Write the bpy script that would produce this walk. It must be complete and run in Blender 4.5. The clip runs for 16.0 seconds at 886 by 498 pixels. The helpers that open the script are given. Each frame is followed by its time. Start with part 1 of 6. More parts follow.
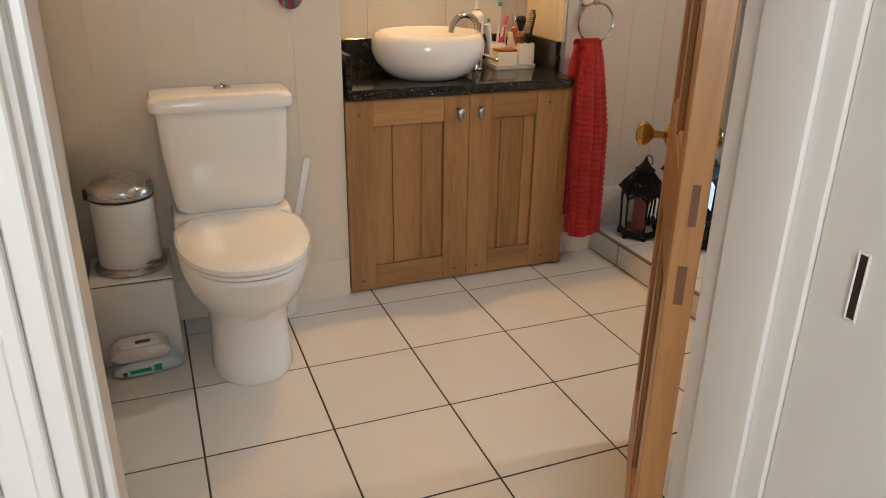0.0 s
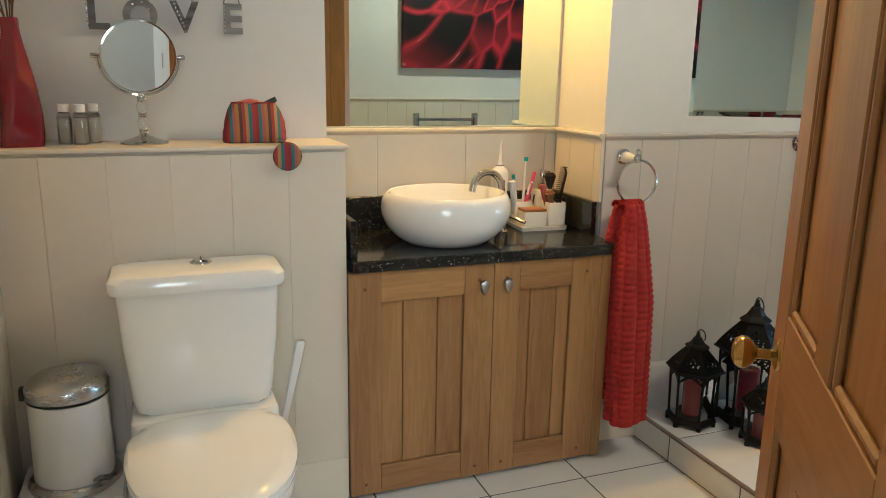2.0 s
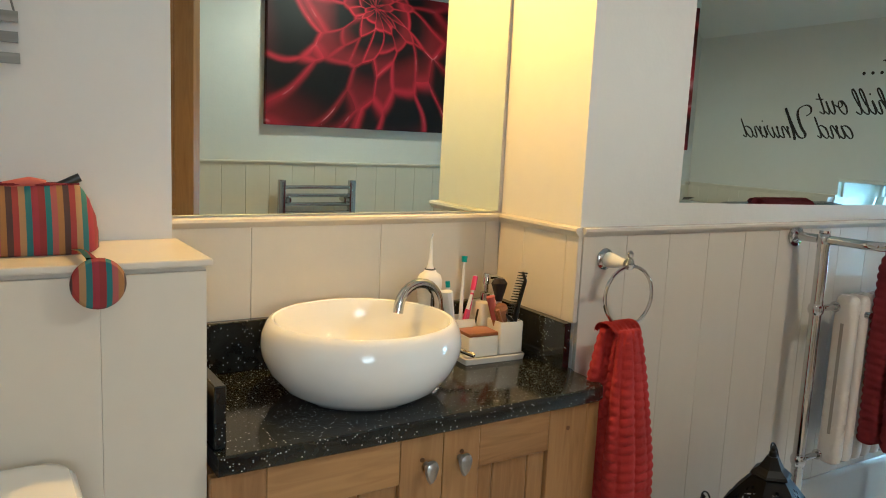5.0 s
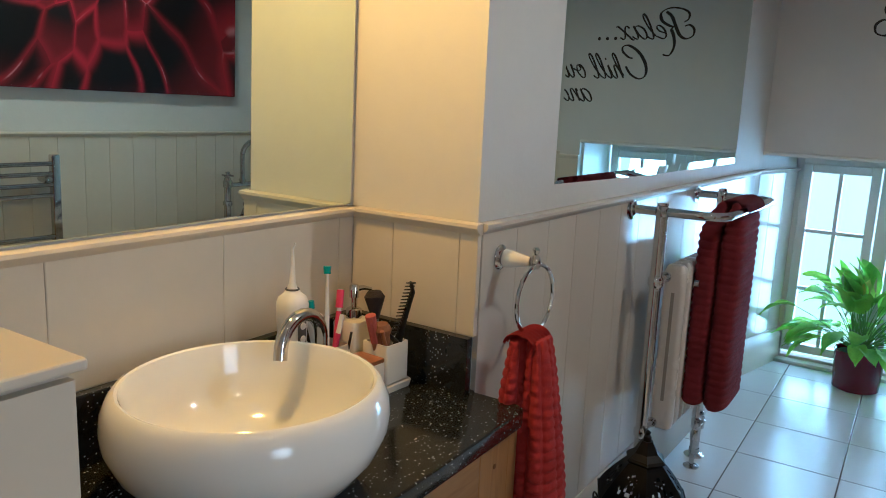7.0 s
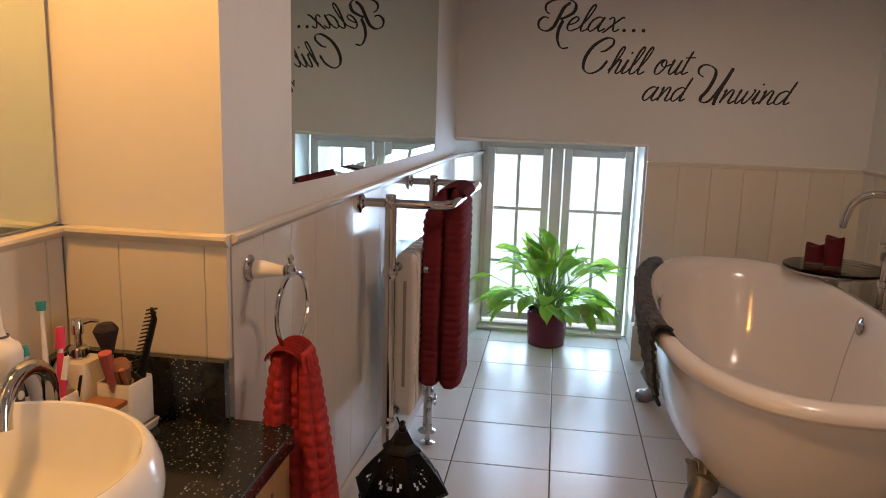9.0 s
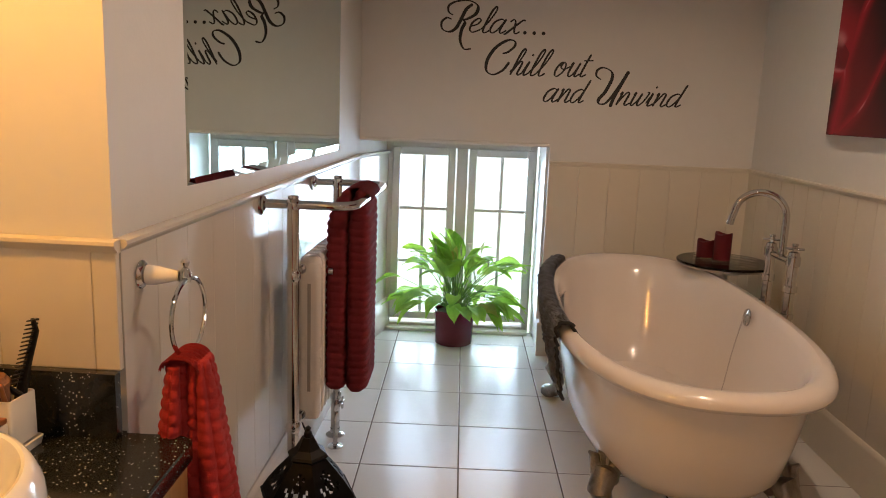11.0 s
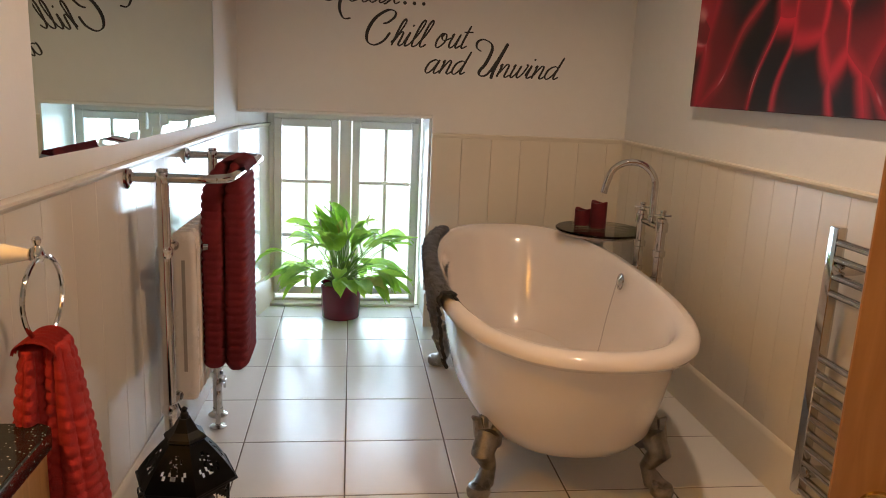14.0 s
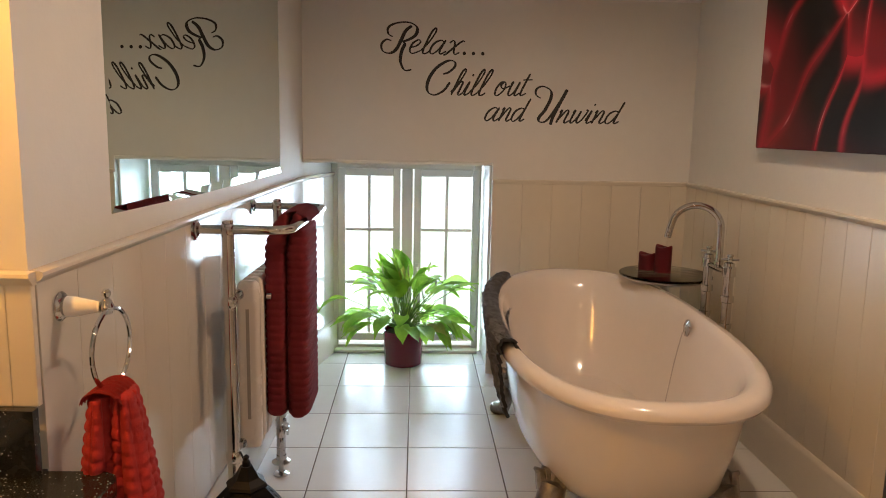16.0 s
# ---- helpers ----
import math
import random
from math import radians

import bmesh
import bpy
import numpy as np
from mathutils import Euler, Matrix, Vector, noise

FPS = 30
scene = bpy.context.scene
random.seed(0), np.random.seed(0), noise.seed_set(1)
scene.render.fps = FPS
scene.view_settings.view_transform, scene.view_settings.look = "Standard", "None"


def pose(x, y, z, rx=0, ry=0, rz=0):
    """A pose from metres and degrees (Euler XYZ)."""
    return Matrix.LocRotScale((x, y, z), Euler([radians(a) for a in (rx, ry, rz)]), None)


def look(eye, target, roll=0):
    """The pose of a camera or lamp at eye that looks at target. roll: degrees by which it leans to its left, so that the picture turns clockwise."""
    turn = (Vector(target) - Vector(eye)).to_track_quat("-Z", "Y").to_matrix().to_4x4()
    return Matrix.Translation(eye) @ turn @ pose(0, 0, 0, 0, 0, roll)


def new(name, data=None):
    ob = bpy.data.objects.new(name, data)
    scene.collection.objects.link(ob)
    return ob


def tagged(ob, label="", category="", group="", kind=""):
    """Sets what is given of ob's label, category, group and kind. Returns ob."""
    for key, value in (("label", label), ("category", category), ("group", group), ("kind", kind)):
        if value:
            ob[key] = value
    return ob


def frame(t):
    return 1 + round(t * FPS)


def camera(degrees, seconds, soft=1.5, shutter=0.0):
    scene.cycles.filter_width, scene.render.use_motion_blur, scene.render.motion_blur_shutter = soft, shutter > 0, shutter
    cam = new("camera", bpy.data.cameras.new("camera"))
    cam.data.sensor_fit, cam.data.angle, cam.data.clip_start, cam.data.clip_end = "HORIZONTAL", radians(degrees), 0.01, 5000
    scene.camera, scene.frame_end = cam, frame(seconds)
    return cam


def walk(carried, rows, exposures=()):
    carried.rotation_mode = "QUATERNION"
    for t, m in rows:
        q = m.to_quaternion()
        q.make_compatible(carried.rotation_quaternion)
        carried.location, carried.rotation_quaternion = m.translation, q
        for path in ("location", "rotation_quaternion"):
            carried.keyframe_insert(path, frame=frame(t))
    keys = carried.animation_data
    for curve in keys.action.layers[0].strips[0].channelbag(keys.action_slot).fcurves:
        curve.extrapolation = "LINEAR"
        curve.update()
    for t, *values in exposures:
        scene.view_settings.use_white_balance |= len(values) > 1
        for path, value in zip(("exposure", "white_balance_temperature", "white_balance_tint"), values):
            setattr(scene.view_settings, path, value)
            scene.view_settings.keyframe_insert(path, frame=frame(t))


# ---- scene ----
cam = camera(61.3, 16.0, soft=1.0)
PATH = [
    (0, (-0.349, -2.645, 1.216), (0.333, -0.929, 0.447), 0.8),
    (0.5, (-0.336, -2.625, 1.223), (0.351, -0.869, 0.557), 0.5),
    (1, (-0.314, -2.551, 1.228), (0.380, -0.765, 0.653), 1.1),
    (1.5, (-0.272, -2.365, 1.239), (0.422, -0.557, 0.739), 1.7),
    (2, (-0.221, -2.216, 1.253), (0.474, -0.395, 0.806), 1.0),
    (2.5, (-0.118, -2.056, 1.261), (0.558, -0.209, 0.900), 0.8),
    (3, (-0.054, -1.910, 1.234), (0.657, -0.058, 0.982), 1.7),
    (3.5, (-0.017, -1.808, 1.258), (0.804, -0.001, 1.013), 2.9),
    (3.7, (-0.015, -1.746, 1.271), (0.860, 0.034, 1.029), 3.2),
    (5.8, (-0.079, -1.147, 1.272), (1.151, 0.390, 0.935), 2.0),
    (6, (-0.075, -1.077, 1.276), (1.227, 0.402, 0.935), 2.0),
    (6.5, (-0.093, -0.923, 1.298), (1.420, 0.329, 0.947), 2.1),
    (7, (-0.101, -0.814, 1.300), (1.556, 0.242, 0.930), 2.5),
    (7.5, (-0.075, -0.785, 1.295), (1.647, 0.151, 0.905), 2.3),
    (8, (-0.079, -0.725, 1.303), (1.749, -0.013, 0.916), 1.0),
    (8.5, (-0.076, -0.677, 1.310), (1.838, -0.236, 0.935), 0.9),
    (9, (-0.078, -0.666, 1.317), (1.866, -0.382, 0.940), 1.7),
    (9.5, (-0.080, -0.665, 1.318), (1.875, -0.459, 0.948), 1.9),
    (12, (-0.061, -0.680, 1.320), (1.897, -0.752, 0.927), 2.7),
    (12.5, (-0.061, -0.680, 1.321), (1.892, -0.816, 0.913), 3.0),
    (13, (-0.065, -0.686, 1.317), (1.881, -0.879, 0.901), 3.0),
    (13.5, (-0.066, -0.696, 1.312), (1.873, -0.931, 0.887), 2.8),
    (14, (-0.067, -0.707, 1.313), (1.871, -0.956, 0.886), 2.6),
    (14.5, (-0.070, -0.710, 1.315), (1.874, -0.928, 0.898), 2.5),
    (15, (-0.072, -0.718, 1.317), (1.881, -0.878, 0.920), 2.0),
    (15.5, (-0.067, -0.719, 1.316), (1.897, -0.821, 0.954), 1.4),
    (16, (-0.067, -0.725, 1.323), (1.906, -0.799, 1.007), 1.1),
]
EXPOSURES = [(0.0, -0.45, 5100, 4), (1.0, -0.38, 4750, 0), (2.0, -0.31, 4600, -6), (3.7, -0.29, 4500, -10), (6.0, -0.55, 4400, -4), (7.0, -0.93, 4250, -2), (8.0, -0.95, 4700, 7),
             (9.0, -0.98, 5550, 18), (12.5, -0.62, 5950, 14), (16.0, -0.62, 6050, 14)]
walk(cam, [(t, look(eye, target, roll)) for t, eye, target, roll in PATH], EXPOSURES)

# ---- world and large lights ----
world = bpy.data.worlds.new("world")
scene.world = world
world.use_nodes = True
_nt = world.node_tree
_sky = _nt.nodes.new("ShaderNodeTexSky")
_sky.sky_type = 'NISHITA'
_sky.sun_disc = False
_sky.sun_elevation = radians(42)
_sky.sun_rotation = radians(200)
_nt.links.new(_sky.outputs[0], _nt.nodes["Background"].inputs[0])
_nt.nodes["Background"].inputs[1].default_value = 0.12


def lamp(name, kind, m, energy, color, **kw):
    d = bpy.data.lights.new(name, kind)
    d.energy, d.color = energy, color
    for k, v in kw.items():
        if k == "size":
            d.size = v
        elif k == "size_y":
            d.shape = 'RECTANGLE'
            d.size_y = v
        elif k == "radius":
            d.shadow_soft_size = v
        elif k == "spot":
            d.spot_size = radians(v)
            d.spot_blend = 0.5
        elif k == "angle":
            d.angle = radians(v)
    ob = new(name, d)
    ob.matrix_world = m
    return ob


DAY = (0.72, 0.87, 1.0)
WARM = (1.0, 0.60, 0.28)
lamp("sun", 'SUN', look((0, 0, 10), (1.0, 2.6, 7.2)), 2.0, (1.0, 0.95, 0.88), angle=0.5)
lamp("window_skylight", 'AREA', look((4.16, -0.69, 0.66), (3.0, -0.69, 0.96)), 58.0, DAY, size=0.76, size_y=0.98)
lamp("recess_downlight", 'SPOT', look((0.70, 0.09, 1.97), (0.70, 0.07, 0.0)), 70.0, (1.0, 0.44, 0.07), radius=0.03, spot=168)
# Two added ceiling spots without a known fitting; they warm and brighten the room.
lamp("room_fill_spot", 'SPOT', look((0.20, -1.20, 2.27), (0.20, -1.20, 0.0)), 10.0, WARM, radius=0.04, spot=160)
lamp("room_fill_spot", 'SPOT', look((1.70, -1.40, 2.25), (1.70, -1.40, 0.0)), 74.0, (1.0, 0.70, 0.44), radius=0.04, spot=165)
# Unseen area light added in the hall to brighten the door jambs.
lamp("hall_fill", 'AREA', look((-0.6, -3.9, 1.5), (0.0, -2.0, 1.1)), 46.0, (1.0, 0.86, 0.72), size=0.9, size_y=1.2)

# ---- materials ----


def mat(name, color, rough=0.5, metal=0.0, var=0.06, scale=3.0, bump=0.0, bscale=60.0, color2=None, mix_scale=None, coat=0.0,
        spec=0.5, rvar=0.08, stretch=(1, 1, 1)):
    """Painted, ceramic, metal and cloth surfaces: a base colour varied at two scales, uneven gloss and fine relief."""
    m = bpy.data.materials.new(name)
    m.use_nodes = True
    nt = m.node_tree
    n, link = nt.nodes, nt.links
    b = n["Principled BSDF"]
    b.inputs["Roughness"].default_value = rough
    b.inputs["Metallic"].default_value = metal
    b.inputs["Specular IOR Level"].default_value = spec
    b.inputs["Coat Weight"].default_value = coat
    b.inputs["Coat Roughness"].default_value = 0.06
    tc, mp = n.new("ShaderNodeTexCoord"), n.new("ShaderNodeMapping")
    mp.inputs["Scale"].default_value = stretch
    info, off = n.new("ShaderNodeObjectInfo"), n.new("ShaderNodeVectorMath")
    off.operation = 'SCALE'
    off.inputs[0].default_value = (7.3, 4.1, 5.9)
    link.new(info.outputs["Random"], off.inputs[3])
    link.new(off.outputs[0], mp.inputs["Location"])
    link.new(tc.outputs["Object"], mp.inputs[0])
    big, small = n.new("ShaderNodeTexNoise"), n.new("ShaderNodeTexNoise")
    big.inputs["Scale"].default_value = mix_scale or scale
    big.inputs["Detail"].default_value = 4
    small.inputs["Scale"].default_value = scale * 14
    small.inputs["Detail"].default_value = 5
    link.new(mp.outputs[0], big.inputs[0])
    link.new(mp.outputs[0], small.inputs[0])
    add = n.new("ShaderNodeMath")
    add.operation = 'MULTIPLY_ADD'
    add.inputs[1].default_value = 0.35
    link.new(small.outputs[0], add.inputs[0])
    link.new(big.outputs[0], add.inputs[2])
    ramp = n.new("ShaderNodeMapRange")
    ramp.inputs[1].default_value, ramp.inputs[2].default_value = 0.45, 0.90
    link.new(add.outputs[0], ramp.inputs[0])
    mix = n.new("ShaderNodeMix")
    mix.data_type = 'RGBA'
    c2 = color2 or tuple(c * (1 - var * 2) for c in color)
    mix.inputs[6].default_value, mix.inputs[7].default_value = (*color, 1), (*c2, 1)
    link.new(ramp.outputs[0], mix.inputs[0])
    link.new(mix.outputs[2], b.inputs["Base Color"])
    r = n.new("ShaderNodeMapRange")
    r.inputs[3].default_value, r.inputs[4].default_value = max(0.02, rough - rvar), min(1, rough + rvar)
    link.new(add.outputs[0], r.inputs[0])
    link.new(r.outputs[0], b.inputs["Roughness"])
    if bump:
        bn, bp = n.new("ShaderNodeTexNoise"), n.new("ShaderNodeBump")
        bn.inputs["Scale"].default_value = bscale
        bn.inputs["Detail"].default_value = 5
        bp.inputs["Strength"].default_value = bump
        bp.inputs["Distance"].default_value = 0.004
        link.new(mp.outputs[0], bn.inputs[0])
        link.new(bn.outputs[0], bp.inputs["Height"])
        link.new(bp.outputs[0], b.inputs["Normal"])
    return m


def wood(name, light, dark, rough=0.4, axis=2, scale=9.0, knots=True):
    """Straight-grained wood along one axis, with growth bands, pores and a few knots."""
    m = bpy.data.materials.new(name)
    m.use_nodes = True
    n, link = m.node_tree.nodes, m.node_tree.links
    b = n["Principled BSDF"]
    tc, mp, info = n.new("ShaderNodeTexCoord"), n.new("ShaderNodeMapping"), n.new("ShaderNodeObjectInfo")
    s = [1.0, 1.0, 1.0]
    s[axis] = 0.09
    mp.inputs["Scale"].default_value = s
    off = n.new("ShaderNodeVectorMath")
    off.operation = 'SCALE'
    off.inputs[0].default_value = (3.1, 5.7, 4.3)
    link.new(info.outputs["Random"], off.inputs[3])
    link.new(off.outputs[0], mp.inputs["Location"])
    link.new(tc.outputs["Object"], mp.inputs[0])
    warp = n.new("ShaderNodeTexNoise")
    warp.inputs["Scale"].default_value = 3.5
    warp.inputs["Distortion"].default_value = 0.6
    link.new(mp.outputs[0], warp.inputs[0])
    wave = n.new("ShaderNodeTexNoise")
    wave.inputs["Scale"].default_value = scale * 6
    wave.inputs["Detail"].default_value = 6
    wave.inputs["Distortion"].default_value = 1.4
    link.new(mp.outputs[0], wave.inputs[0])
    add = n.new("ShaderNodeMath")
    add.operation = 'MULTIPLY_ADD'
    add.inputs[1].default_value = 0.6
    link.new(wave.outputs[0], add.inputs[0])
    link.new(warp.outputs[0], add.inputs[2])
    ramp = n.new("ShaderNodeMapRange")
    ramp.inputs[1].default_value, ramp.inputs[2].default_value = 0.55, 1.05
    link.new(add.outputs[0], ramp.inputs[0])
    mix = n.new("ShaderNodeMix")
    mix.data_type = 'RGBA'
    mix.inputs[6].default_value, mix.inputs[7].default_value = (*light, 1), (*dark, 1)
    link.new(ramp.outputs[0], mix.inputs[0])
    out = mix.outputs[2]
    if knots:
        v, vm = n.new("ShaderNodeTexVoronoi"), n.new("ShaderNodeMapping")
        ks = [4.0, 4.0, 4.0]
        ks[axis] = 1.9
        vm.inputs["Scale"].default_value = ks
        v.inputs["Scale"].default_value = 1.0
        link.new(tc.outputs["Object"], vm.inputs[0])
        link.new(vm.outputs[0], v.inputs[0])
        kr = n.new("ShaderNodeMapRange")
        kr.inputs[1].default_value, kr.inputs[2].default_value, kr.inputs[3].default_value, kr.inputs[4].default_value = 0.03, 0.11, 0.75, 0.0
        link.new(v.outputs["Distance"], kr.inputs[0])
        kmix = n.new("ShaderNodeMix")
        kmix.data_type = 'RGBA'
        kmix.inputs[7].default_value = (dark[0] * 0.35, dark[1] * 0.28, dark[2] * 0.2, 1)
        link.new(out, kmix.inputs[6])
        link.new(kr.outputs[0], kmix.inputs[0])
        out = kmix.outputs[2]
    link.new(out, b.inputs["Base Color"])
    b.inputs["Roughness"].default_value = rough
    bp = n.new("ShaderNodeBump")
    bp.inputs["Strength"].default_value = 0.25
    bp.inputs["Distance"].default_value = 0.0015
    link.new(wave.outputs[0], bp.inputs["Height"])
    link.new(bp.outputs[0], b.inputs["Normal"])
    return m


def glass(name, tint=(1, 1, 1), rough=0.0):
    m = bpy.data.materials.new(name)
    m.use_nodes = True
    b = m.node_tree.nodes["Principled BSDF"]
    b.inputs["Base Color"].default_value = (*tint, 1)
    b.inputs["Roughness"].default_value = rough
    b.inputs["Transmission Weight"].default_value = 1.0
    b.inputs["IOR"].default_value = 1.45
    return m


def thin_glass(name, tint=(0.96, 0.98, 0.97), gloss=0.08):
    """Flat panes: clear, with a faint mirror gloss."""
    m = bpy.data.materials.new(name)
    m.use_nodes = True
    n, link = m.node_tree.nodes, m.node_tree.links
    n.remove(n["Principled BSDF"])
    t, g, fr, mx = n.new("ShaderNodeBsdfTransparent"), n.new("ShaderNodeBsdfGlossy"), n.new("ShaderNodeFresnel"), n.new("ShaderNodeMixShader")
    t.inputs[0].default_value = (*tint, 1)
    g.inputs["Roughness"].default_value = 0.02
    link.new(fr.outputs[0], mx.inputs[0])
    link.new(t.outputs[0], mx.inputs[1])
    link.new(g.outputs[0], mx.inputs[2])
    link.new(mx.outputs[0], n["Material Output"].inputs[0])
    return m


def granite(name):
    m = bpy.data.materials.new(name)
    m.use_nodes = True
    n, link = m.node_tree.nodes, m.node_tree.links
    b = n["Principled BSDF"]
    tc, v, cr = n.new("ShaderNodeTexCoord"), n.new("ShaderNodeTexVoronoi"), n.new("ShaderNodeMapRange")
    v.inputs["Scale"].default_value = 210
    link.new(tc.outputs["Object"], v.inputs[0])
    sep = n.new("ShaderNodeSeparateColor")
    link.new(v.outputs["Color"], sep.inputs[0])
    pick = n.new("ShaderNodeMath")
    pick.operation = 'GREATER_THAN'
    pick.inputs[1].default_value = 0.80
    link.new(sep.outputs[0], pick.inputs[0])
    cr.inputs[1].default_value, cr.inputs[2].default_value, cr.inputs[3].default_value, cr.inputs[4].default_value = 0.16, 0.34, 1.0, 0.0
    link.new(v.outputs["Distance"], cr.inputs[0])
    mul = n.new("ShaderNodeMath")
    mul.operation = 'MULTIPLY'
    link.new(pick.outputs[0], mul.inputs[0])
    link.new(cr.outputs[0], mul.inputs[1])
    no = n.new("ShaderNodeTexNoise")
    no.inputs["Scale"].default_value = 40
    link.new(tc.outputs["Object"], no.inputs[0])
    base = n.new("ShaderNodeMix")
    base.data_type = 'RGBA'
    base.inputs[6].default_value, base.inputs[7].default_value = (0.006, 0.007, 0.007, 1), (0.022, 0.024, 0.023, 1)
    link.new(no.outputs[0], base.inputs[0])
    mix = n.new("ShaderNodeMix")
    mix.data_type = 'RGBA'
    link.new(mul.outputs[0], mix.inputs[0])
    link.new(base.outputs[2], mix.inputs[6])
    mix.inputs[7].default_value = (0.55, 0.54, 0.48, 1)
    link.new(mix.outputs[2], b.inputs["Base Color"])
    b.inputs["Roughness"].default_value = 0.13
    return m


def petals(name):
    """A black canvas of curling red petals that spread from one flower: dark hollows, red tips, glowing rims."""
    m = bpy.data.materials.new(name)
    m.use_nodes = True
    n, link = m.node_tree.nodes, m.node_tree.links
    b = n["Principled BSDF"]

    def maths(op, x, y=None, clamp=False):
        q = n.new("ShaderNodeMath")
        q.operation, q.use_clamp = op, clamp
        for i, v in enumerate((x, y)):
            if isinstance(v, (int, float)):
                q.inputs[i].default_value = v
            elif v is not None:
                link.new(v, q.inputs[i])
        return q.outputs[0]

    def smooth(x, a, c):
        q = n.new("ShaderNodeMapRange")
        q.interpolation_type = 'SMOOTHSTEP'
        q.inputs[1].default_value, q.inputs[2].default_value = a, c
        link.new(x, q.inputs[0])
        return q.outputs[0]

    def blend(f, x, y, mode='MIX'):
        q = n.new("ShaderNodeMix")
        q.data_type, q.blend_type = 'RGBA', mode
        for k, v in ((0, f), (6, x), (7, y)):
            if isinstance(v, tuple):
                q.inputs[k].default_value = (*v, 1)
            elif isinstance(v, float):
                q.inputs[k].default_value = v
            else:
                link.new(v, q.inputs[k])
        return q.outputs[2]
    tc, sep = n.new("ShaderNodeTexCoord"), n.new("ShaderNodeSeparateXYZ")
    no = n.new("ShaderNodeTexNoise")
    no.inputs["Scale"].default_value = 3.0
    no.inputs["Detail"].default_value = 0.0
    link.new(tc.outputs["Object"], no.inputs[0])
    warp = n.new("ShaderNodeVectorMath")
    warp.operation = 'MULTIPLY_ADD'
    warp.inputs[1].default_value = (0.16, 0, 0.16)
    link.new(no.outputs["Color"], warp.inputs[0])
    link.new(tc.outputs["Object"], warp.inputs[2])
    link.new(warp.outputs[0], sep.inputs[0])
    dx, dz = maths('ADD', sep.outputs[0], 0.06), maths('ADD', sep.outputs[2], -0.74)
    r = maths('ADD', maths('SQRT', maths('ADD', maths('MULTIPLY', dx, dx), maths('MULTIPLY', dz, dz))), 0.07)
    lr = maths('LOGARITHM', r, 2.71828)
    ang = maths('ADD', maths('ARCTAN2', dz, dx), maths('MULTIPLY', lr, 0.30))
    cmb = n.new("ShaderNodeCombineXYZ")
    link.new(maths('MULTIPLY', maths('COSINE', ang), 2.75), cmb.inputs[0])
    link.new(maths('MULTIPLY', maths('SINE', ang), 2.75), cmb.inputs[1])
    link.new(maths('MULTIPLY', lr, 1.65), cmb.inputs[2])
    edge, cell = n.new("ShaderNodeTexVoronoi"), n.new("ShaderNodeTexVoronoi")
    edge.feature = 'DISTANCE_TO_EDGE'
    for q in (edge, cell):
        q.inputs["Scale"].default_value = 1.0
        q.inputs["Randomness"].default_value = 0.85
        link.new(cmb.outputs[0], q.inputs[0])
    loc, tint = n.new("ShaderNodeSeparateXYZ"), n.new("ShaderNodeSeparateColor")
    link.new(cell.outputs["Position"], loc.inputs[0])
    link.new(cell.outputs["Color"], tint.inputs[0])
    out = maths('SUBTRACT', maths('MULTIPLY', lr, 1.65), loc.outputs[2])
    d = edge.outputs["Distance"]
    tip = maths('MULTIPLY', smooth(maths('ADD', out, maths('MULTIPLY', tint.outputs[0], 0.35)), 0.02, 0.70), 0.9)
    base = blend(tip, (0.0045, 0.003, 0.003), (0.15, 0.008, 0.013))
    halo = maths('MULTIPLY', maths('POWER', maths('SUBTRACT', 1.0, smooth(d, 0.0, 0.17)), 2.4), maths('ADD', maths('MULTIPLY', tint.outputs[1], 0.6), 0.35))
    lit = blend(halo, base, (0.42, 0.014, 0.030))
    line = maths('SUBTRACT', 1.0, smooth(d, 0.0, 0.020))
    patch = n.new("ShaderNodeTexNoise")
    patch.inputs["Scale"].default_value = 6.0
    link.new(tc.outputs["Object"], patch.inputs[0])
    pale = maths('MULTIPLY', maths('MULTIPLY', line, smooth(patch.outputs[0], 0.54, 0.70)), 0.8)
    link.new(blend(pale, lit, (0.62, 0.25, 0.25)), b.inputs["Base Color"])
    b.inputs["Roughness"].default_value = 0.5
    b.inputs["Specular IOR Level"].default_value = 0.3
    return m


def stripes(name):
    m = bpy.data.materials.new(name)
    m.use_nodes = True
    n, link = m.node_tree.nodes, m.node_tree.links
    b = n["Principled BSDF"]
    tc, sep, w = n.new("ShaderNodeTexCoord"), n.new("ShaderNodeSeparateXYZ"), n.new("ShaderNodeMath")
    link.new(tc.outputs["Object"], sep.inputs[0])
    w.operation = 'MULTIPLY'
    w.inputs[1].default_value = 13.0
    link.new(sep.outputs[0], w.inputs[0])
    fr = n.new("ShaderNodeMath")
    fr.operation = 'FRACT'
    link.new(w.outputs[0], fr.inputs[0])
    r = n.new("ShaderNodeValToRGB")
    r.color_ramp.interpolation = 'CONSTANT'
    e = r.color_ramp.elements
    cols = [(0.20, 0.02, 0.02), (0.03, 0.15, 0.15), (0.32, 0.08, 0.07), (0.30, 0.14, 0.035), (0.07, 0.035, 0.03), (0.28, 0.035, 0.03),
            (0.34, 0.20, 0.08), (0.035, 0.14, 0.15), (0.24, 0.02, 0.035)]
    e[0].position, e[0].color = 0.0, (*cols[0], 1)
    e[1].position, e[1].color = 0.12, (*cols[1], 1)
    for i, c in enumerate(cols[2:]):
        x = e.new(0.22 + i * 0.11)
        x.color = (*c, 1)
    link.new(fr.outputs[0], r.inputs[0])
    link.new(r.outputs[0], b.inputs["Base Color"])
    b.inputs["Roughness"].default_value = 0.8
    return m


